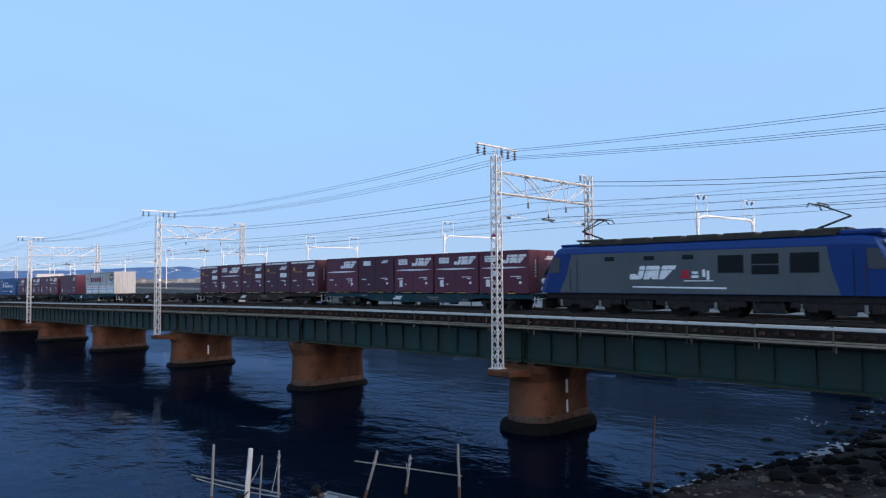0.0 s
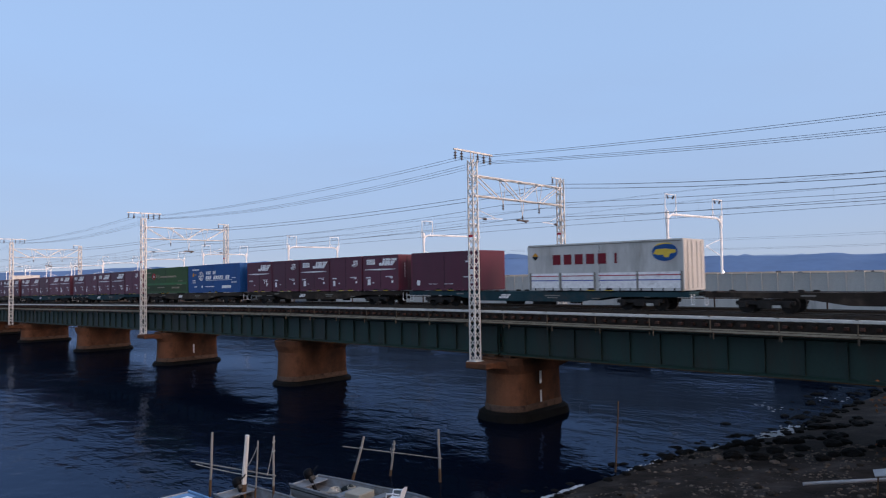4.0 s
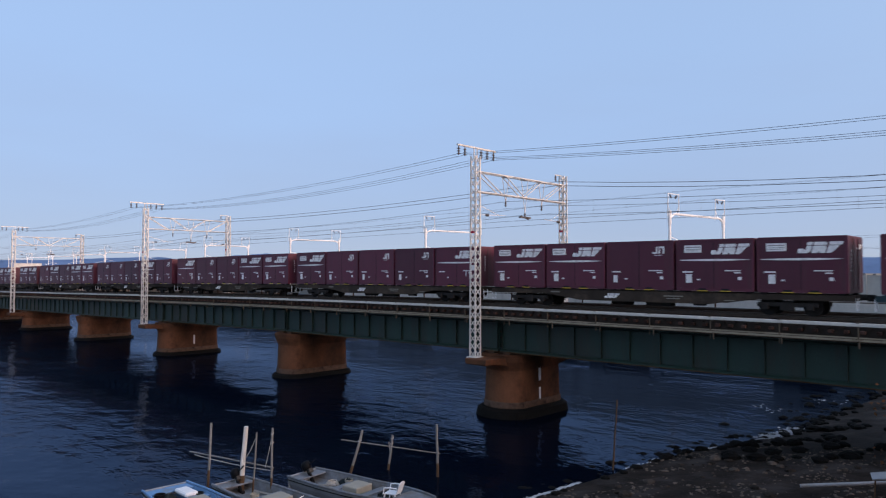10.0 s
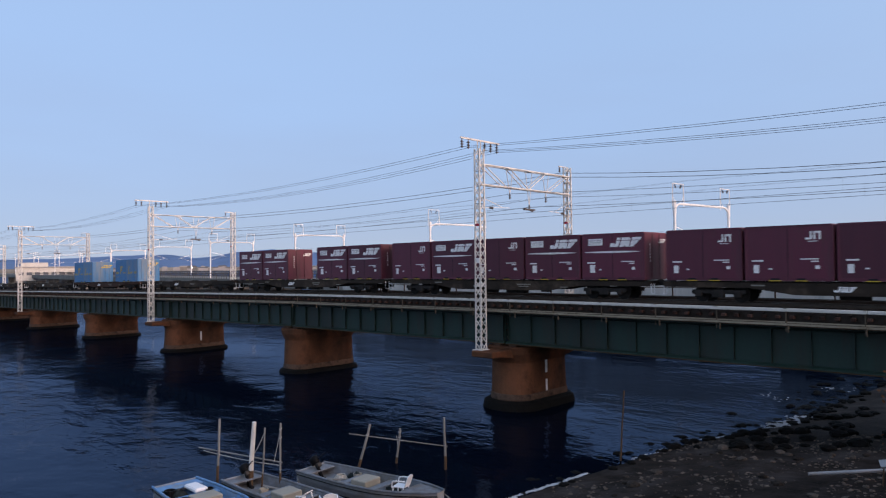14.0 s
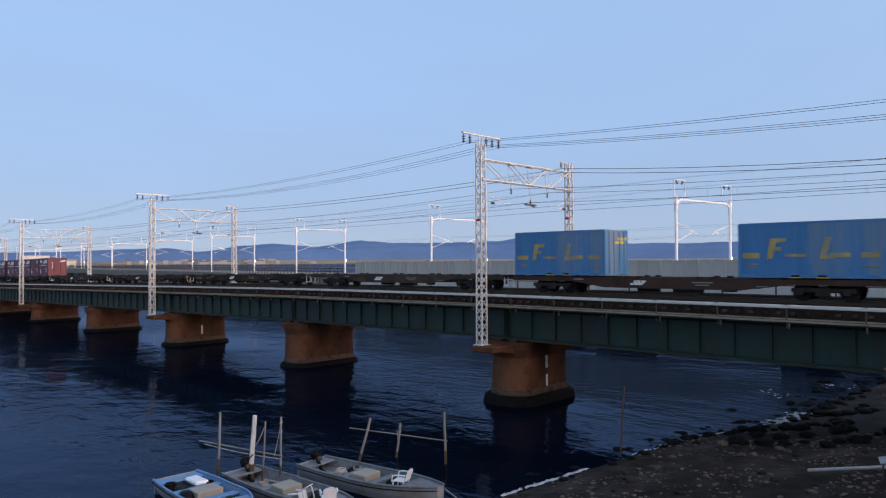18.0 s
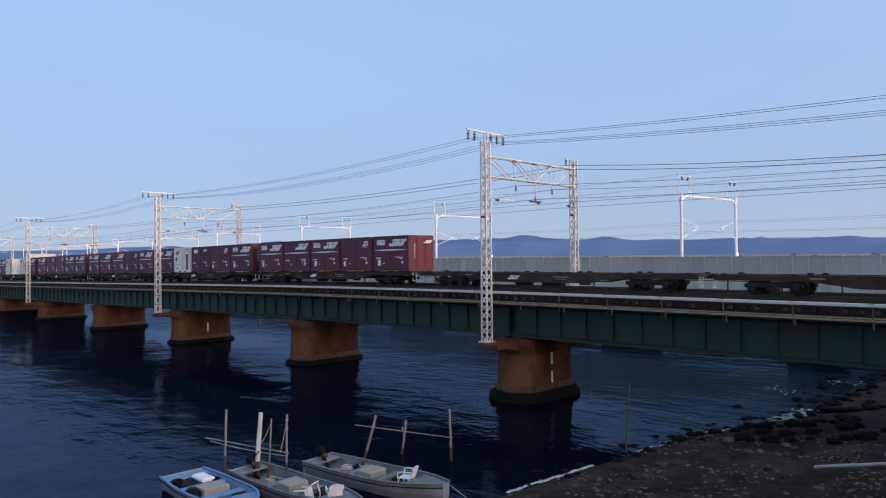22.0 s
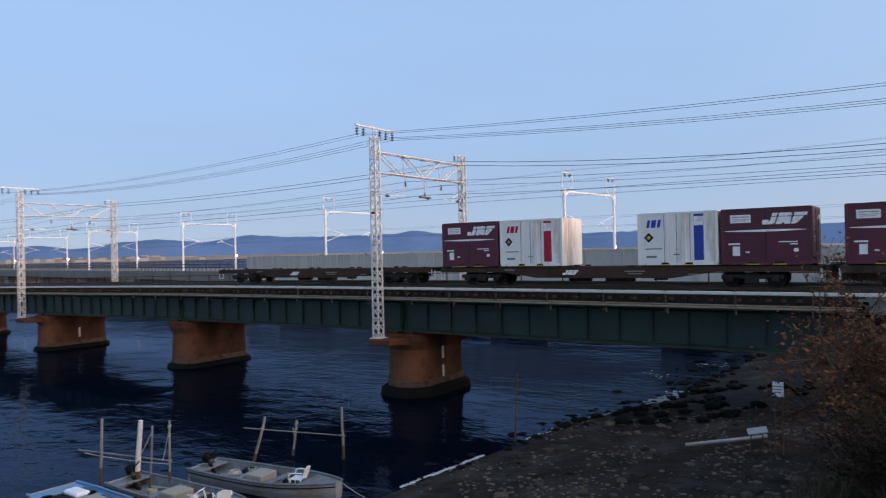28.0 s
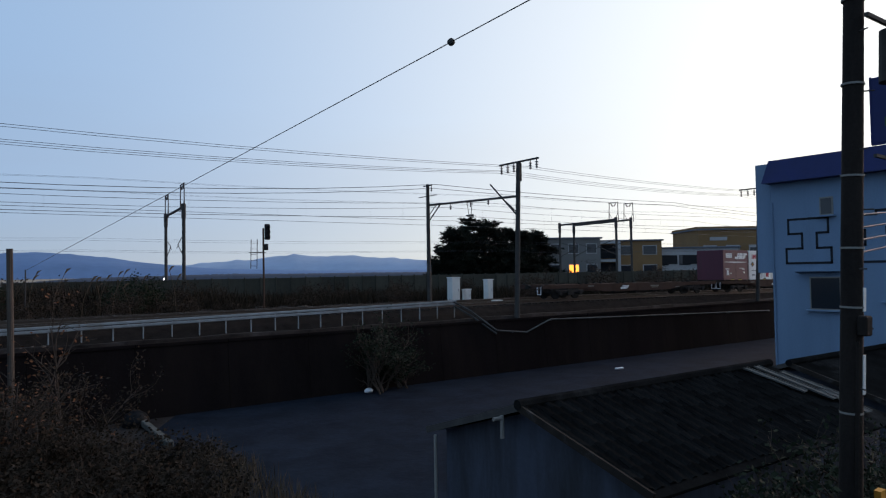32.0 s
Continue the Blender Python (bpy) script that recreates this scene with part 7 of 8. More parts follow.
for x, z in ((28.2, 4.95), (31.4, 5.5), (36, 5.4), (40, 5.3), (45, 5.18), (51, 5.03), (57, 4.9)):
    part("rail_bracket", Geo().box(x, 31.95, z - 0.06, 0.05, 0.36, 0.05), M_DULLRAIL, fe)

# odds and ends on the railway land
def cabinet(x, y, z, w, d, h):
    t = thing("trackside_cabinet", "pale painted steel equipment cabinet beside the track", "cabinet", (x, y, z), "trackside cabinets")
    part("plinth", Geo().box(0, 0, 0.06, w + 0.1, d + 0.1, 0.16, c=0.01), M_CONCRETE, t)
    part("body", Geo().box(0, 0, h / 2 + 0.1, w, d, h, c=0.02), M_CABINET, t)
    part("roof", Geo().box(0, 0, h + 0.14, w + 0.12, d + 0.12, 0.08, c=0.02), M_CABINET, t)
    part("door", Geo().box(0, -d / 2 - 0.01, h / 2 + 0.12, w - 0.16, 0.02, h - 0.25, c=0.005), M_CABINET, t)
    part("handle", Geo().box(w * 0.28, -d / 2 - 0.03, h / 2 + 0.1, 0.03, 0.03, 0.2), M_DARKPOLE, t)


cabinet(35.9, 47.9, 5.95, 0.85, 0.7, 2.0)
cabinet(40.3, 48.6, 5.95, 0.62, 0.6, 1.75)
cabinet(37.6, 48.3, 5.95, 0.6, 0.5, 0.95)
cabinet(31.0, 36.5, 5.95, 0.01 + 0.5, 0.4, 0.5)
sg = thing("colour_light_signal", "dark three-aspect railway signal on a slim post with ladder", "railway signal", (21.2, 53.3, 5.8))
part("post", Geo().tube((0, 0, 0), (0, 0, 6.5), 0.08, n=8), M_RUSTSTEEL, sg)
hd = part("signal_head", Geo().box(0.28, -0.12, 6.2, 0.42, 0.2, 1.25, c=0.05), M_LOUVRE, sg)
for k in range(3):
    part("hood", Geo().tube((0.28, -0.2, 5.82 + 0.38 * k), (0.28, -0.42, 5.8 + 0.38 * k), 0.15, n=10, caps=False), M_LOUVRE, hd)
part("lower_head", Geo().box(0.2, -0.1, 5.0, 0.3, 0.2, 0.5, c=0.05), M_LOUVRE, sg)
g = Geo()
for s in (-1.05, -0.55):
    g.tube((s, 0, 3.3), (s + 0.05, 0, 5.6), 0.03, n=5)
for k in range(5):
    g.tube((-1.05, 0, 3.5 + 0.45 * k), (-0.55, 0, 3.5 + 0.45 * k), 0.02, n=4)
part("ladder", g, M_DARKPOLE, sg)
part("platform", Geo().box(-0.5, 0, 4.55, 1.2, 0.5, 0.06), M_DARKPOLE, sg)

rr = random.Random(21)
for k in range(16):
    x, y = rr.uniform(14, 75), rr.uniform(43, 56)
    ob = new("concrete_block", R.choice(STONES))
    r = rr.uniform(0.15, 0.45)
    ob.matrix_basis = Matrix.Translation((x, y, 5.95)) @ Matrix.Diagonal((r * 1.6, r, r * 0.7, 1))
    tagged(ob, "pale block lying beside the tracks", "concrete block", "blocks beside the tracks")

# withered grass and shrubs on the railway land
g = Geo()
for k in range(3000):
    x = rr.uniform(-6, 96)
    y = fast_y(x) - 2.6 - rr.uniform(0.4, 7.0)
    tuft(g, x, y, 5.8, rr.uniform(0.5, 1.3) * (2.4 if x < 13 else 1.8 if x < 20 else 1.35), 14 if x < 20 else 11, 0.6, rr, 0.035 if x < 20 else 0.028)
for k in range(1100):
    x, y = rr.uniform(-6, 85), rr.uniform(43, 61.5)
    if x > 20 and rr.random() < 0.45:
        continue
    tuft(g, x, y, 5.85, rr.uniform(0.3, 1.2) * (1.5 if x < 14 else 1), 12, 0.4, rr)
M_REED = mat("withered_brown_grass", (0.026, 0.018, 0.011), 0.9, scale=0.4, vary=0.6, stain=(0.015, 0.011, 0.008), stain_amount=0.5, stain_scale=0.3)
solid("dry_grass", g, M_REED, "tall withered grass on the railway land", "grass", kind="stuff")
g = Geo()
for k in range(26):
    x, y = rr.uniform(-2, 13), rr.uniform(44, 58)
    h = rr.uniform(2.0, 3.4)
    a = rr.uniform(-0.5, 0.9)
    tip = Vector((x + a, y, 5.8 + h))
    g.path([(x, y, 5.7), (x + a * 0.3, y, 5.8 + h * 0.6), tip], 0.012, 4)
    g.path([tip, tip + Vector((0.14, 0, 0.22)), tip + Vector((0.34, 0, 0.3))], [0.03, 0.06, 0.01], 5)
solid("reed_plumes", g, M_GRASS, "tall reed plumes standing over the grass", "reeds", kind="stuff")
for i, (x, y, h, sp) in enumerate(((5.5, 47, 2.0, 2.6), (9.5, 50, 2.2, 2.6), (14.5, 52, 1.8, 2.4), (2.0, 50, 2.0, 2.5), (34, 54, 1.6, 3.0), (48, 52, 2.2, 3.2), (58, 51, 2.9, 3.6), (66, 50, 3.1, 3.8), (52, 55, 2.6, 3.4), (62, 54, 3.2, 3.8), (70, 53, 3.0, 3.8), (55, 57, 2.8, 3.4), (12.5, 46, 1.5, 3.2), (18, 51, 1.4, 2.6), (26, 56, 1.5, 2.8), (42, 55, 1.5, 3.0), (74, 52, 2.8, 3.6), (82, 52, 2.6, 3.6), (4.5, 56, 2.6, 3.2), (8, 58, 2.6, 3.4), (17, 60, 2.4, 3.4), (21.5, 61, 2.1, 3.2), (30, 61, 2.2, 3.4), (34, 60.5, 2.0, 3.2), (38, 60, 2.1, 3.2), (46, 59, 2.2, 3.4))):
    shrub("trackside_shrub", "dark withered shrub beside the railway", (x, y, 5.8), h, sp, 7, 1500, M_DULLLEAF, 60 + i, 0.13, 0.7)
for i, (x, y, h, sp) in enumerate(((11.6, 54, 2.5, 2.2), (12.8, 55, 2.4, 2.2), (2.4, 55, 2.3, 2.4))):
    shrub("evergreen_bush", "dense near-black evergreen bush among the withered grass", (x, y, 5.8), h, sp, 9, 3200, M_DARKLEAF, 95 + i, 0.15, 0.7)
shrub("wall_shrub", "dark shrub growing at the foot of the wall", (18.3, 31.0, 2.5), 3.6, 1.8, 8, 2600, M_DARKLEAF, 80, 0.12, 0.6)
shrub("wall_shrub", "dark creeper growing up the wall", (20.0, 31.2, 2.5), 2.6, 1.5, 6, 1500, M_DARKLEAF, 81, 0.12, 0.6)
wp = thing("steel_frame_fence", "white tubular steel frame fence beside the viaduct", "fence", (-3.0, 62.0, 5.8))
for k in range(5):
    part("upright", Geo().tube((1.25 * k, -0.1 * k, 0), (1.25 * k, -0.1 * k, 2.6), 0.05, n=6), M_WHITEPAINT, wp)
for z in (2.55, 1.3):
    part("crossbar", Geo().tube((-4.0, 0.4, z), (5.0, -0.4, z + (0.25 if z > 2 else 0)), 0.04, n=6), M_WHITEPAINT, wp)

# a weathered timber post on the bank, and a log
M_GREYPOST = mat("weathered_grey_brown_post", (0.095, 0.075, 0.062), 0.9, scale=3, vary=0.4, fine=25, bump=0.4, stain=(0.04, 0.028, 0.02), stain_amount=0.4, streaks=True)
M_KERB = mat("mossy_kerb_concrete", (0.10, 0.10, 0.09), 0.9, scale=3, vary=0.4, fine=20, bump=0.4, stain=(0.03, 0.028, 0.02), stain_amount=0.5, stain_scale=2)
solid("timber_post", Geo().path([(2.2, 27.6, ground_z(2.2, 27.6) - 0.3), (2.15, 27.6, 5.0), (2.09, 27.6, 9.62)], [0.115, 0.105, 0.10], 10), M_GREYPOST, "tall weathered timber post standing on the bank", "post")
lg = thing("concrete_kerb_beam", "mossy grey concrete beam lying at the yard's edge", "concrete beam")
part("beam", Geo().box(0, 0, 0, 0.26, 5.0, 0.24, c=0.03), M_KERB, lg, at=Matrix.Translation((6.85, 28.2, 2.72)) @ Matrix.Rotation(radians(-2), 4, "Z"))
solid("black_bag", Geo().loft([[(6.7 + r * math.cos(a), 30.6 + r * math.sin(a), z) for a in [k * math.pi / 5 for k in range(10)]] for z, r in ((2.55, 0.5), (2.8, 0.55), (3.05, 0.4), (3.2, 0.12))]), M_MOTOR, "black plastic bag lying against the wall", "bag", smooth=True)
solid("white_bag", Geo().loft([[(17.9 + r * 1.4 * math.cos(a), 31.2 + r * math.sin(a), z) for a in [k * math.pi / 4 for k in range(8)]] for z, r in ((2.57, 0.16), (2.68, 0.19), (2.78, 0.08))]), M_PLASTIC, "small white bag lying at the wall's foot", "bag", smooth=True)
solid("white_litter", Geo().box(33.5, 28.2, 2.62, 0.6, 0.2, 0.08, c=0.02), M_PLASTIC, "scrap of white board on the yard", "litter")


M_BARGE = mat("worn_dark_barge_board", (0.026, 0.020, 0.016), 0.9, scale=2, vary=0.5, stain=(0.09, 0.085, 0.08), stain_amount=0.25, stain_scale=1.5)
# the tiled shed below the eye
def make_shed(x0, x1, y0, y1, eave, ridge, base, wall, label, tiles=True, seed=3):
    t = thing("shed", label, "shed", (x0, (y0 + y1) / 2, base))
    hw, L = (y1 - y0) / 2, x1 - x0
    e, r = eave - base, ridge - base
    g = Geo().prism([(-hw + 0.25, 0), (hw - 0.25, 0), (hw - 0.25, e), (0, r - 0.12), (-hw + 0.25, e)], 0.16, Matrix.Rotation(radians(90), 4, "Z") @ Matrix.Translation((0, -0.5, 0)))
    part("gable_wall", g, wall, t)
    g = Geo().prism([(-hw + 0.25, 0), (hw - 0.25, 0), (hw - 0.25, e), (0, r - 0.12), (-hw + 0.25, e)], 0.16, Matrix.Rotation(radians(90), 4, "Z") @ Matrix.Translation((0, -L + 0.4, 0)))
    part("gable_wall", g, wall, t)
    for s in (-1, 1):
        part("side_wall", Geo().box(L / 2, s * (hw - 0.33), e / 2, L - 0.9, 0.16, e - 0.02), wall, t)
    ang = math.atan2(r - e, hw)
    slope = math.hypot(hw, r - e)
    for s in (-1, 1):
        m = Matrix.Translation((L / 2, 0, r)) @ Matrix.Rotation(-s * ang if s > 0 else ang, 4, "X") @ Matrix.Translation((0, s * slope / 2, -0.03))
        part("roof_slope", Geo().box(0, 0, 0, L, slope + 0.1, 0.06), M_TILE, t, at=m)
        if tiles:
            rr2 = random.Random(seed)
            nu, nv = int(L / 0.3), int(slope / 0.28)
            for i in range(nu):
                for j in range(nv):
                    if s < 0 and j % 1 == 0 and (i * nv + j) < 290 or s > 0 and i < 3:
                        dz = rr2.uniform(0, 0.03)
                        part("roof_tile", TILE, M_TILE, t, at=m @ Matrix.Translation((-L / 2 + 0.15 + 0.3 * i, s * (-slope / 2 + 0.16 + 0.28 * j), 0.05 + dz)) @ Matrix.Rotation(s * rr2.uniform(-0.12, -0.03), 4, "X") @ Matrix.Rotation(rr2.gauss(0, 0.05), 4, "Z"))
    part("ridge_cap", Geo().path([(-0.05, 0, r + 0.05), (L + 0.05, 0, r + 0.05)], 0.11, 8), M_TILE, t)
    part("barge_board", Geo().box(-0.02, hw / 2, (e + r) / 2 + 0.0, 0.05, slope, 0.14, Euler((-ang, 0, 0)).to_matrix()), M_DARKPOLE, t)
    part("barge_board", Geo().box(-0.02, -hw / 2, (e + r) / 2 + 0.0, 0.05, slope, 0.14, Euler((ang, 0, 0)).to_matrix()), M_BARGE, t)
    return t


g = Geo()
g.loft([[(-0.15 + 0.3 * k / 5, y, 0.03 * math.sin(math.pi * 2 * k / 5) + z) for k in range(6)] + [(0.15 - 0.3 * k / 5, y, 0.03 * math.sin(math.pi * 2 * (5 - k) / 5) + z - 0.02) for k in range(6)] for y, z in ((-0.16, 0.0), (0.16, 0.0))])
TILE = mesh_of("roof_tile", g, M_TILE)
sh = make_shed(9.2, 18.2, 7.1, 13.35, 5.0, 5.95, 2.4, M_SHEDWALL, "small shed with bluish-grey gable and dark tiled roof")
part("vent_pipe", Geo().tube((-0.1, 0.4, 2.9), (-0.1, 0.4, 3.35), 0.04, n=8).tube((-0.12, 0.4, 3.3), (-0.32, 0.4, 3.3), 0.04, n=8), M_WALLGREY, sh)
part("drain_pipe", Geo().tube((-0.06, 2.75, 0.1), (-0.06, 2.75, 2.55), 0.035, n=8), M_WALLGREY, sh)
make_shed(21.5, 30.0, 8.2, 14.6, 4.6, 5.55, 2.4, M_SHEDWALL, "farther low shed with dark patched roof", tiles=False)
M_SHEET = mat("dull_weathered_sheet", (0.10, 0.097, 0.09), 0.8, scale=3, vary=0.4, fine=20, bump=0.2, stain=(0.04, 0.035, 0.03), stain_amount=0.4, stain_scale=2)
for x, y, ln, rz in ((16.9, 9.35, 1.5, 9), (17.35, 9.1, 2.0, 4), (17.8, 8.7, 1.9, 7), (17.6, 8.0, 1.2, -12)):
    z = 6.06 - (10.22 - y) * 0.306
    solid("loose_roof_sheet", Geo().box(0, 0, 0, 0.24, ln, 0.02).box(-0.11, 0, 0.015, 0.03, ln, 0.03).box(0.11, 0, 0.015, 0.03, ln, 0.03), M_SHEET, "dull pale sheet strip lying on the shed roof", "roof sheet", Matrix.Translation((x, y, z)) @ Matrix.Rotation(radians(rz), 4, "Z") @ Matrix.Rotation(radians(17), 4, "X"), "loose roof sheets")

for i, (x, y, h) in enumerate(((10.9, 6.0, 2.0), (12.6, 6.2, 2.5), (14.4, 6.3, 2.7), (16.4, 6.4, 2.5))):
    shrub("dark_shrub", "dense dark evergreen shrub growing against the shed", at_ground(x, y), h, 1.9, 9, 2600, M_DARKLEAF, 90 + i, 0.11, 0.6)

# the pale blue shop building with painted letters
sp = thing("shop_building", "pale blue two-storey shop with navy fascia and painted letters", "building", (41.4, 0, 2.45))
part("wall", Geo().box(5.0, 14.85, 6.0, 10.0, 15.9, 12.1), M_SHOP, sp)
g = Geo().loft([[(-0.75, 22.95, 11.15), (10.2, 22.95, 11.15), (10.2, 6.7, 11.15), (-0.75, 6.7, 11.15)], [(-0.25, 22.75, 12.55), (10.2, 22.75, 12.55), (10.2, 6.7, 12.55), (-0.25, 6.7, 12.55)]])
part("roof_fascia", g, M_NAVY, sp, "navy sloping fascia")
part("side_panel", Geo().box(0.6, 23.35, 9.1, 0.9, 0.95, 6.7, c=0.02), M_SHOP, sp)
part("corner_pipe", Geo().tube((-0.06, 22.7, 0.2), (-0.06, 22.7, 10.0), 0.06, n=8), M_SHOP, sp)


def outline(points, w=0.13):
    """A painted outline along corners in y, z on the street face."""
    g = Geo()
    n = len(points)
    for i in range(n):
        (ya, za), (yb, zb) = points[i], points[(i + 1) % n]
        g.box(-0.012, (ya + yb) / 2, (za + zb) / 2, 0.02, abs(yb - ya) + w, abs(zb - za) + w)
    return g


b = 2.45
E1 = [(21.75, 11.35), (19.45, 11.35), (19.45, 10.5), (20.1, 10.5), (20.1, 9.62), (19.3, 9.62), (19.3, 8.76), (21.9, 8.76), (21.9, 9.62), (20.95, 9.62), (20.95, 10.5), (21.75, 10.5)]
part("painted_letter", outline([(y, z - b) for y, z in E1]), M_LETTER, sp, "black outline of a blocky letter")
part("letter_face", Geo().box(-0.004, 20.6, 10.93 - b, 0.012, 2.2, 0.8).box(-0.004, 20.5, 10.05 - b, 0.012, 0.75, 0.95).box(-0.004, 20.6, 9.18 - b, 0.012, 2.5, 0.8), M_SHOP, sp)
E2 = [(17.7, 11.35), (16.9, 11.35), (16.9, 11.55), (15.6, 11.55), (15.6, 10.6), (16.4, 10.6), (16.4, 9.7), (15.4, 9.7), (15.4, 8.76), (18.2, 8.76), (18.2, 9.7), (17.5, 9.7), (17.5, 10.5), (17.9, 10.5)]
part("painted_letter", outline([(y, z - b) for y, z in E2]), M_LETTER, sp, "black outline of a blocky letter")


def shop_window(y, z, w, h, deep=0.1):
    wn_ = part("window", Geo().box(-0.02, y, z, 0.08, w + 0.16, h + 0.16, c=0.01), M_WALLGREY, sp)
    part("pane", Geo().box(-0.065, y, z, 0.02, w, h), M_GLASS, wn_)
    part("sill", Geo().box(-0.16, y, z - h / 2 - 0.12, 0.3, w + 0.5, 0.09, c=0.01), M_SHOP, wn_)
    return wn_


shop_window(19.7, 7.0 - b, 1.6, 1.75)
part("window_awning", Geo().box(-0.3, 19.9, 8.25 - b, 0.6, 2.6, 0.08, Euler((0, 0.2, 0)).to_matrix()), M_SHOP, sp)
shop_window(19.5, 12.0 - b, 0.6, 0.9)
shop_window(16.0, 7.0 - b, 0.9, 0.6)
bs = thing("blue_sign_board", "blue hanging sign board above the shop roof", "sign board", (41.6, 13.75, 14.1))
part("board", Geo().box(0, 0, 2.9, 0.15, 6.5, 3.6, c=0.03), M_NAVY, bs)
part("frame", Geo().box(0, 3.27, 2.9, 0.2, 0.1, 3.7).box(0, 0, 1.05, 0.2, 6.6, 0.1), M_NAVY, bs)
part("plain_bar", Geo().box(-0.09, 1.5, 2.2, 0.02, 2.2, 0.5), M_GREENBOX, bs)
for y in (-2.4, 2.4):
    part("leg", Geo().tube((0.1, y, -0.1), (0.1, y, 1.2), 0.06, n=6), M_DARKPOLE, bs)

# the utility pole close by
UX, UY = 11.27, 5.16
up = thing("utility_pole", "rough dark utility pole with steel bands, cable and steps", "utility pole", Matrix.Translation((UX, UY, ground_z(UX, UY))) @ Euler((0.0314, 0.014, 0)).to_matrix().to_4x4())
H0 = 19.5 - ground_z(UX, UY)
part("shaft", Geo().path([(0, 0, -0.4)] + [(R.uniform(-0.004, 0.004), R.uniform(-0.004, 0.004), H0 * k / 14) for k in range(1, 15)], [0.17 - 0.0035 * k for k in range(15)], 14), M_UTIL, up, smooth=True)
for z in (3.0, 4.6, 5.5, 6.6, 8.0, 9.3, 10.2):
    part("steel_band", Geo().tube((0, 0, z), (0, 0, z + 0.03), 0.168, n=14), M_WALLGREY, up)
part("conduit", Geo().tube((-0.12, -0.14, 0), (-0.1, -0.13, 4.1), 0.035, n=8), M_UTIL, up)
part("meter_box", Geo().box(-0.08, -0.22, 4.35, 0.2, 0.14, 0.3, c=0.02), M_UTIL, up)
for k in range(10):
    part("step_bolt", Geo().tube((0, 0, 3.4 + 0.9 * k), (0.12 * (1 if k % 2 else -1), -0.26, 3.4 + 0.9 * k), 0.012, n=5), M_DARKPOLE, up)
part("bracket_arm", Geo().box(0.3, -0.25, 9.0, 0.9, 0.06, 0.06).box(0.4, -0.3, 6.9, 0.7, 0.05, 0.05), M_DARKPOLE, up)
part("transformer", Geo().tube((0.65, -0.35, 8.1), (0.65, -0.35, 8.9), 0.24, n=14), M_DARKPOLE, up)
for z, h in ((8.08, 0.36), (6.95, 0.6)):
    part("pale_plate", Geo().box(0.05, -0.155, z - ground_z(UX, UY), 0.09, 0.02, h, c=0.004), M_CABINET, up, "pale worn plate strip")
part("pole_guard", Geo().box(0.45, -0.25, 1.0, 0.16, 0.1, 1.7, Euler((0, -0.1, 0)).to_matrix()), M_ORANGE, up, "orange cable guard")
g = Geo()
for k in range(4):
    z = 6.0 - 0.2 * k
    g.path([(UX + 0.1, UY - 0.1, ground_z(UX, UY) + z), (UX + 8, UY + 1.0, ground_z(UX, UY) + z + 0.6), (41.3, 14.5 - k, 11.0 - 0.4 * k)], 0.014, 4)
solid("service_cable", g, M_WIRE, "dark service cables running from the pole to the shop", "cable")

solid("anchor_post", Geo().tube((5.0, 54.07, 5.7), (5.0, 54.07, 9.2), 0.05, 0.04, n=8), M_DARKPOLE, "slim dark anchor post among the reeds", "post")
# a guy wire with a marker ball, running up over the yard
B_FAR, B_NEAR = Vector((5.64, 45.0, 9.95)), Vector((8.2, 8.7, EYE + 4.6))
way = (B_NEAR - B_FAR)
solid("guy_wire", Geo().path([B_FAR + way * (-0.25 + k / 8 * 1.65) for k in range(9)], 0.0105, 6), M_WIRE, "long thin guy wire rising over the yard", "wire")
bl = B_FAR + way * 0.945
solid("marker_ball", Geo().loft([[(bl.x + r * math.cos(a), bl.y + r * math.sin(a), bl.z + z) for a in [2 * math.pi * k / 12 for k in range(12)]] for z, r in ((-0.075, 0.02), (-0.06, 0.045), (-0.03, 0.07), (0.0, 0.078), (0.03, 0.07), (0.06, 0.045), (0.075, 0.02))]), M_DARKPOLE, "small dark marker ball on the guy wire", "marker ball", smooth=True)


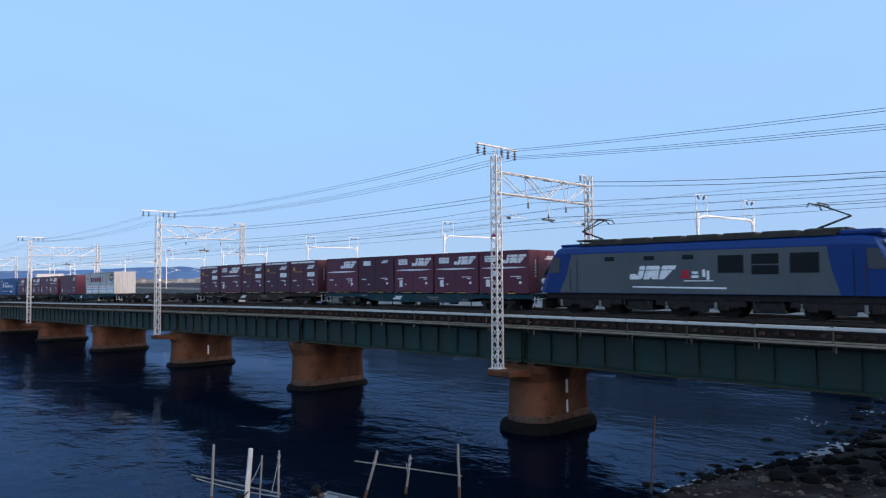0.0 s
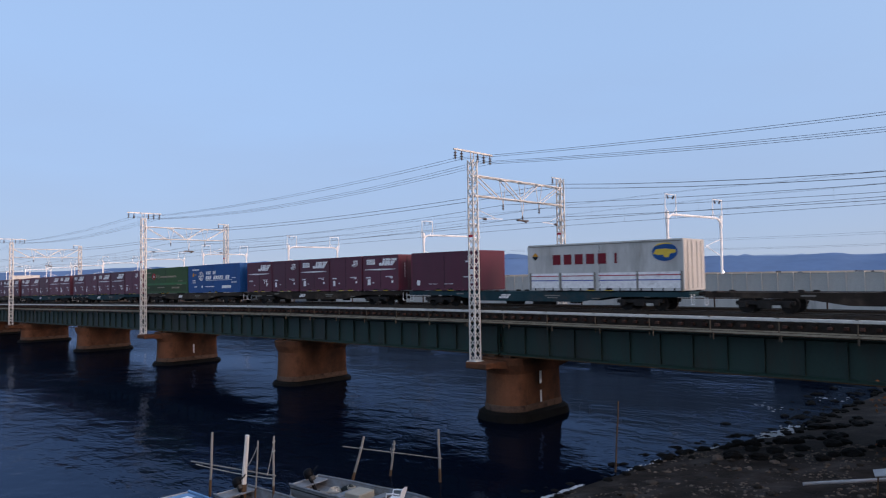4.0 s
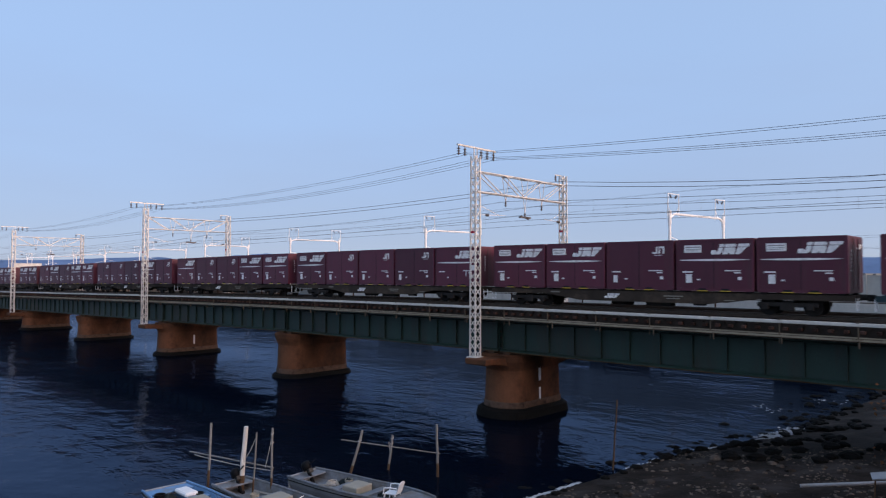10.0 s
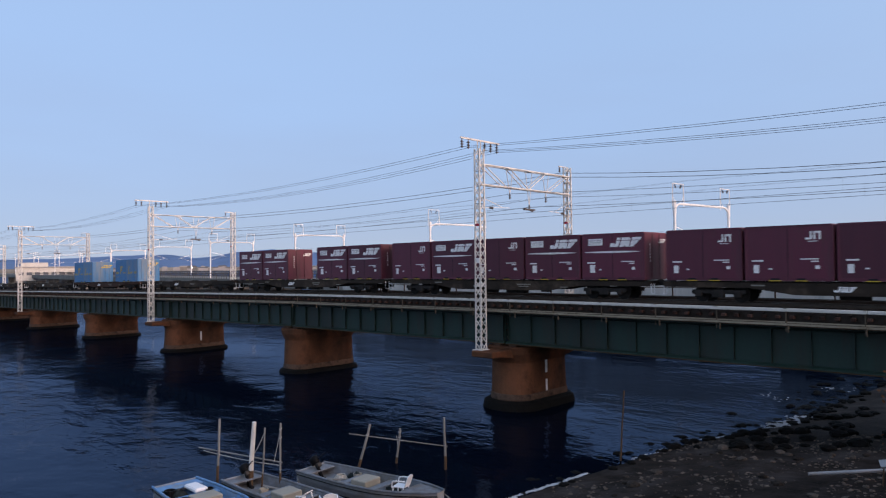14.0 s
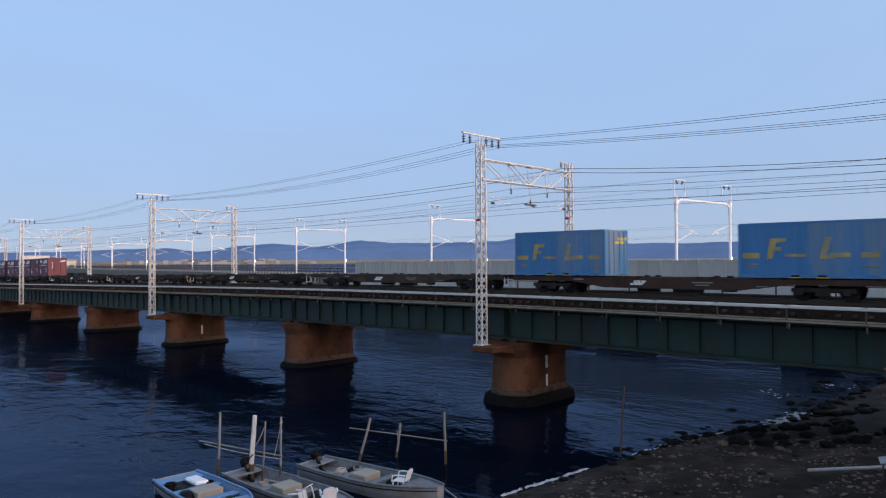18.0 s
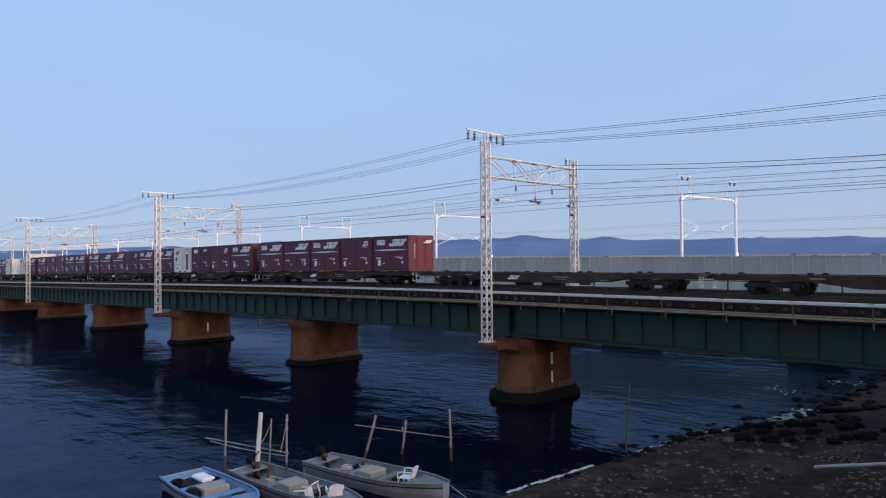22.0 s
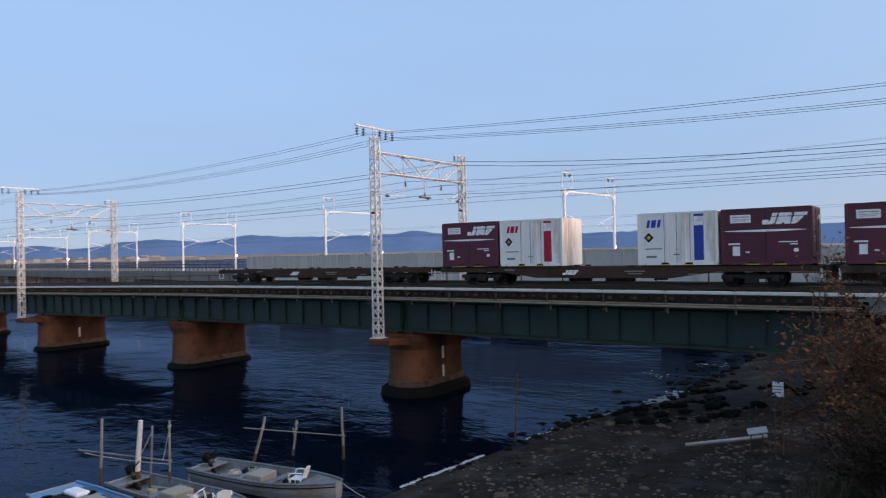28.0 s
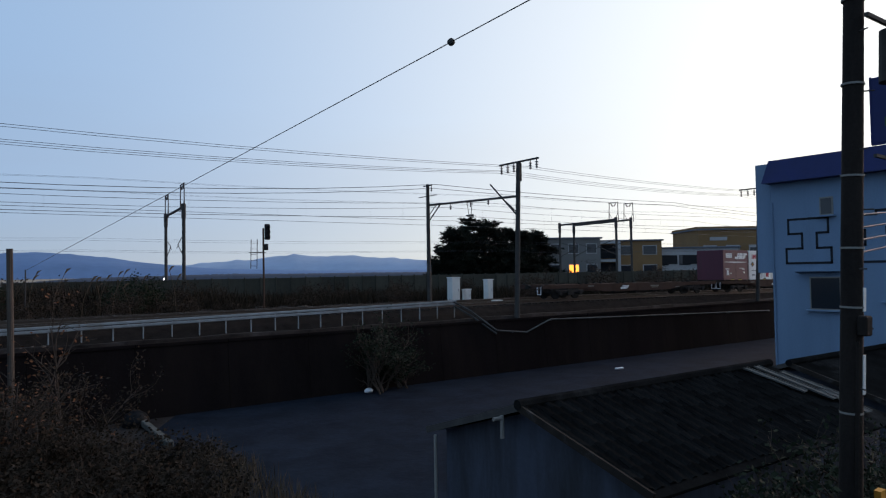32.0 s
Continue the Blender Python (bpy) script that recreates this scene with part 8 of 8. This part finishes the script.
# pines behind the line
def pine(x, y, h, spread, seed):
    rr3 = random.Random(seed)
    t = thing("pine_tree", "dark spreading pine tree with layered needle clumps", "tree", (x, y, 4.2), "pines behind the railway")
    wood, crown = Geo(), Geo()
    tr_ = [Vector((0, 0, 0)), Vector((rr3.uniform(-0.4, 0.4), 0, h * 0.35)), Vector((rr3.uniform(-0.7, 0.7), 0.3, h * 0.65)), Vector((rr3.uniform(-0.5, 0.5), 0, h * 0.95))]
    wood.path(tr_, [0.32, 0.26, 0.18, 0.06], 8)
    for k in range(76):
        f = rr3.uniform(0.08, 1.0)
        base = tr_[0].lerp(tr_[3], f)
        a = rr3.uniform(0, 6.28)
        ln = spread * (1.15 - f) * rr3.uniform(0.5, 1.05) + 0.5
        tip = base + Vector((math.cos(a) * ln, math.sin(a) * ln, rr3.uniform(0.1, 0.9)))
        wood.path([base, base.lerp(tip, 0.5) + Vector((0, 0, 0.15)), tip], [0.08, 0.05, 0.02], 5)
        for c in range(10):
            p = base.lerp(tip, rr3.uniform(0.35, 1.08)) + Vector((rr3.gauss(0, 0.35), rr3.gauss(0, 0.35), rr3.gauss(0.15, 0.2)))
            for q in range(24):
                d = Vector((rr3.gauss(0, 1), rr3.gauss(0, 1), rr3.gauss(0.35, 0.6))).normalized()
                L = rr3.uniform(0.35, 0.85)
                s = d.orthogonal().normalized() * 0.09
                crown.add([p - s, p + s, p + d * L], [(0, 1, 2)])
    part("trunk", wood, M_BARK, t)
    part("foliage", crown, M_PINE, t)["kind"] = "stuff"


for x, y, h, spd, sd in ((55.6, 76, 7.6, 3.6, 1), (58.0, 76, 10.2, 4.4, 2), (60.6, 77, 11.6, 4.8, 3), (63.4, 76, 11.0, 4.8, 4), (66.0, 77, 10.6, 4.8, 5), (68.6, 76, 10.2, 4.8, 6), (71.2, 78, 9.9, 4.6, 7), (74.2, 77, 9.6, 4.4, 8)):
    pine(x, y, h, spd, sd)


# flats and a store behind the line
def block(name, label, x, y, w, d, h, turn, wall, floors, bays, mat2, lit=()):
    t = thing(name, label, "building", Matrix.Translation((x, y, 3.6)) @ Matrix.Rotation(radians(turn), 4, "Z"), "houses behind the railway")
    part("wall", Geo().box(0, 0, h / 2, w, d, h), wall, t)
    part("roof", Geo().box(0, 0, h + 0.12, w + 0.6, d + 0.6, 0.25, c=0.03), M_FARDARK, t)
    fh = h / floors
    for f in range(floors):
        for k in range(bays):
            xx = -w / 2 + w * (k + 0.5) / bays
            wi = part("window", Geo().box(xx, -d / 2 - 0.03, fh * (f + 0.52), w / bays * 0.6, 0.08, fh * 0.5), M_FARWHITE, t)
            part("pane", Geo().box(xx, -d / 2 - 0.08, fh * (f + 0.52), w / bays * 0.52, 0.04, fh * 0.42), M_WINLIT if (f, k) in lit else M_GLASS, wi)
        if mat2 is not None:
            bc = part("balcony", Geo().box(0, -d / 2 - 0.9, fh * f + 0.1, w * 0.96, 1.7, 0.16), M_FLAT, t)
            part("balcony_front", Geo().box(0, -d / 2 - 1.7, fh * f + 0.62, w * 0.96, 0.1, 0.95), mat2, bc)
            for k in range(bays + 1):
                part("balcony_fin", Geo().box(-w * 0.48 + w * 0.96 * k / bays, -d / 2 - 0.9, fh * f + fh / 2, 0.14, 1.6, fh * 0.98), M_FLAT, bc)
    return t


block("house", "grey flat-roofed house with one lit window behind the pines", 85.0, 84.0, 12, 8, 10.0, -30, M_FLAT, 3, 4, None, ((1, 2),))
fl = block("block_of_flats", "tan-walled flats with a white-framed loggia behind the railway", 96.5, 80.5, 12, 9, 9.6, -38, M_TAN, 3, 3, None)
for dx in (-5.4, -1.4):
    part("loggia_post", Geo().box(dx, -5.4, 4.8, 0.45, 1.6, 9.6), M_FARWHITE, fl)
for z in (3.3, 6.4, 9.4):
    part("loggia_slab", Geo().box(-3.4, -5.4, z, 3.55, 1.6, 0.45), M_FARWHITE, fl)
# black panels paint the shade inside the loggia
for z in (1.6, 4.9, 7.9):
    part("loggia_shade", Geo().box(-3.4, -4.7, z, 3.5, 0.2, 2.2), M_LOUVRE, fl)
gy = block("garage_building", "low grey-white building with dark openings", 107.0, 74.5, 15, 8, 8.3, -34, M_FARWHITE, 2, 4, None)
# black panels stand in for the unlit inside of the openings
for k in range(3):
    part("dark_opening", Geo().box(-5.0 + 4.6 * k, -4.1, 6.4, 3.6, 0.16, 1.5), M_LOUVRE, gy)
st = block("store_building", "tan-walled store with plain upper storey", 118.0, 71.0, 20, 12, 11.4, -34, M_TAN, 1, 5, None)
part("pale_wall_bar", Geo().box(-6.5, -6.05, 9.9, 3.0, 0.05, 0.6), M_FARWHITE, st, "pale bar of wall lettering")
part("parapet", Geo().box(0, 0, 11.75, 20.2, 12.2, 0.5), M_TAN, st)
# ------------------------------------------------------------------ what moves
PROGRESS = [-25.46, -7.5, 10.57, 28.71, 46.92, 65.15, 83.38, 101.6, 119.79, 137.95, 156.05, 174.11, 192.13, 210.11, 228.06, 246.01, 263.97, 281.96, 300.0, 318.11, 336.32, 354.64, 373.08, 391.65, 410.34, 429.16, 448.06, 467.02, 485.97, 505.25, 524.0, 543.1, 562.4]


def motions():
    """The train runs along the line from the start to the end."""
    for ob, u, h in MOVERS:
        rows = []
        for t in range(33):
            x = PROGRESS[t] + u
            rows.append((float(t), pose(x, NEAR_TRACK, RAIL_Z + lift(x) + h, 0, -tilt(x), 0)))
        walk(ob, rows)


motions()
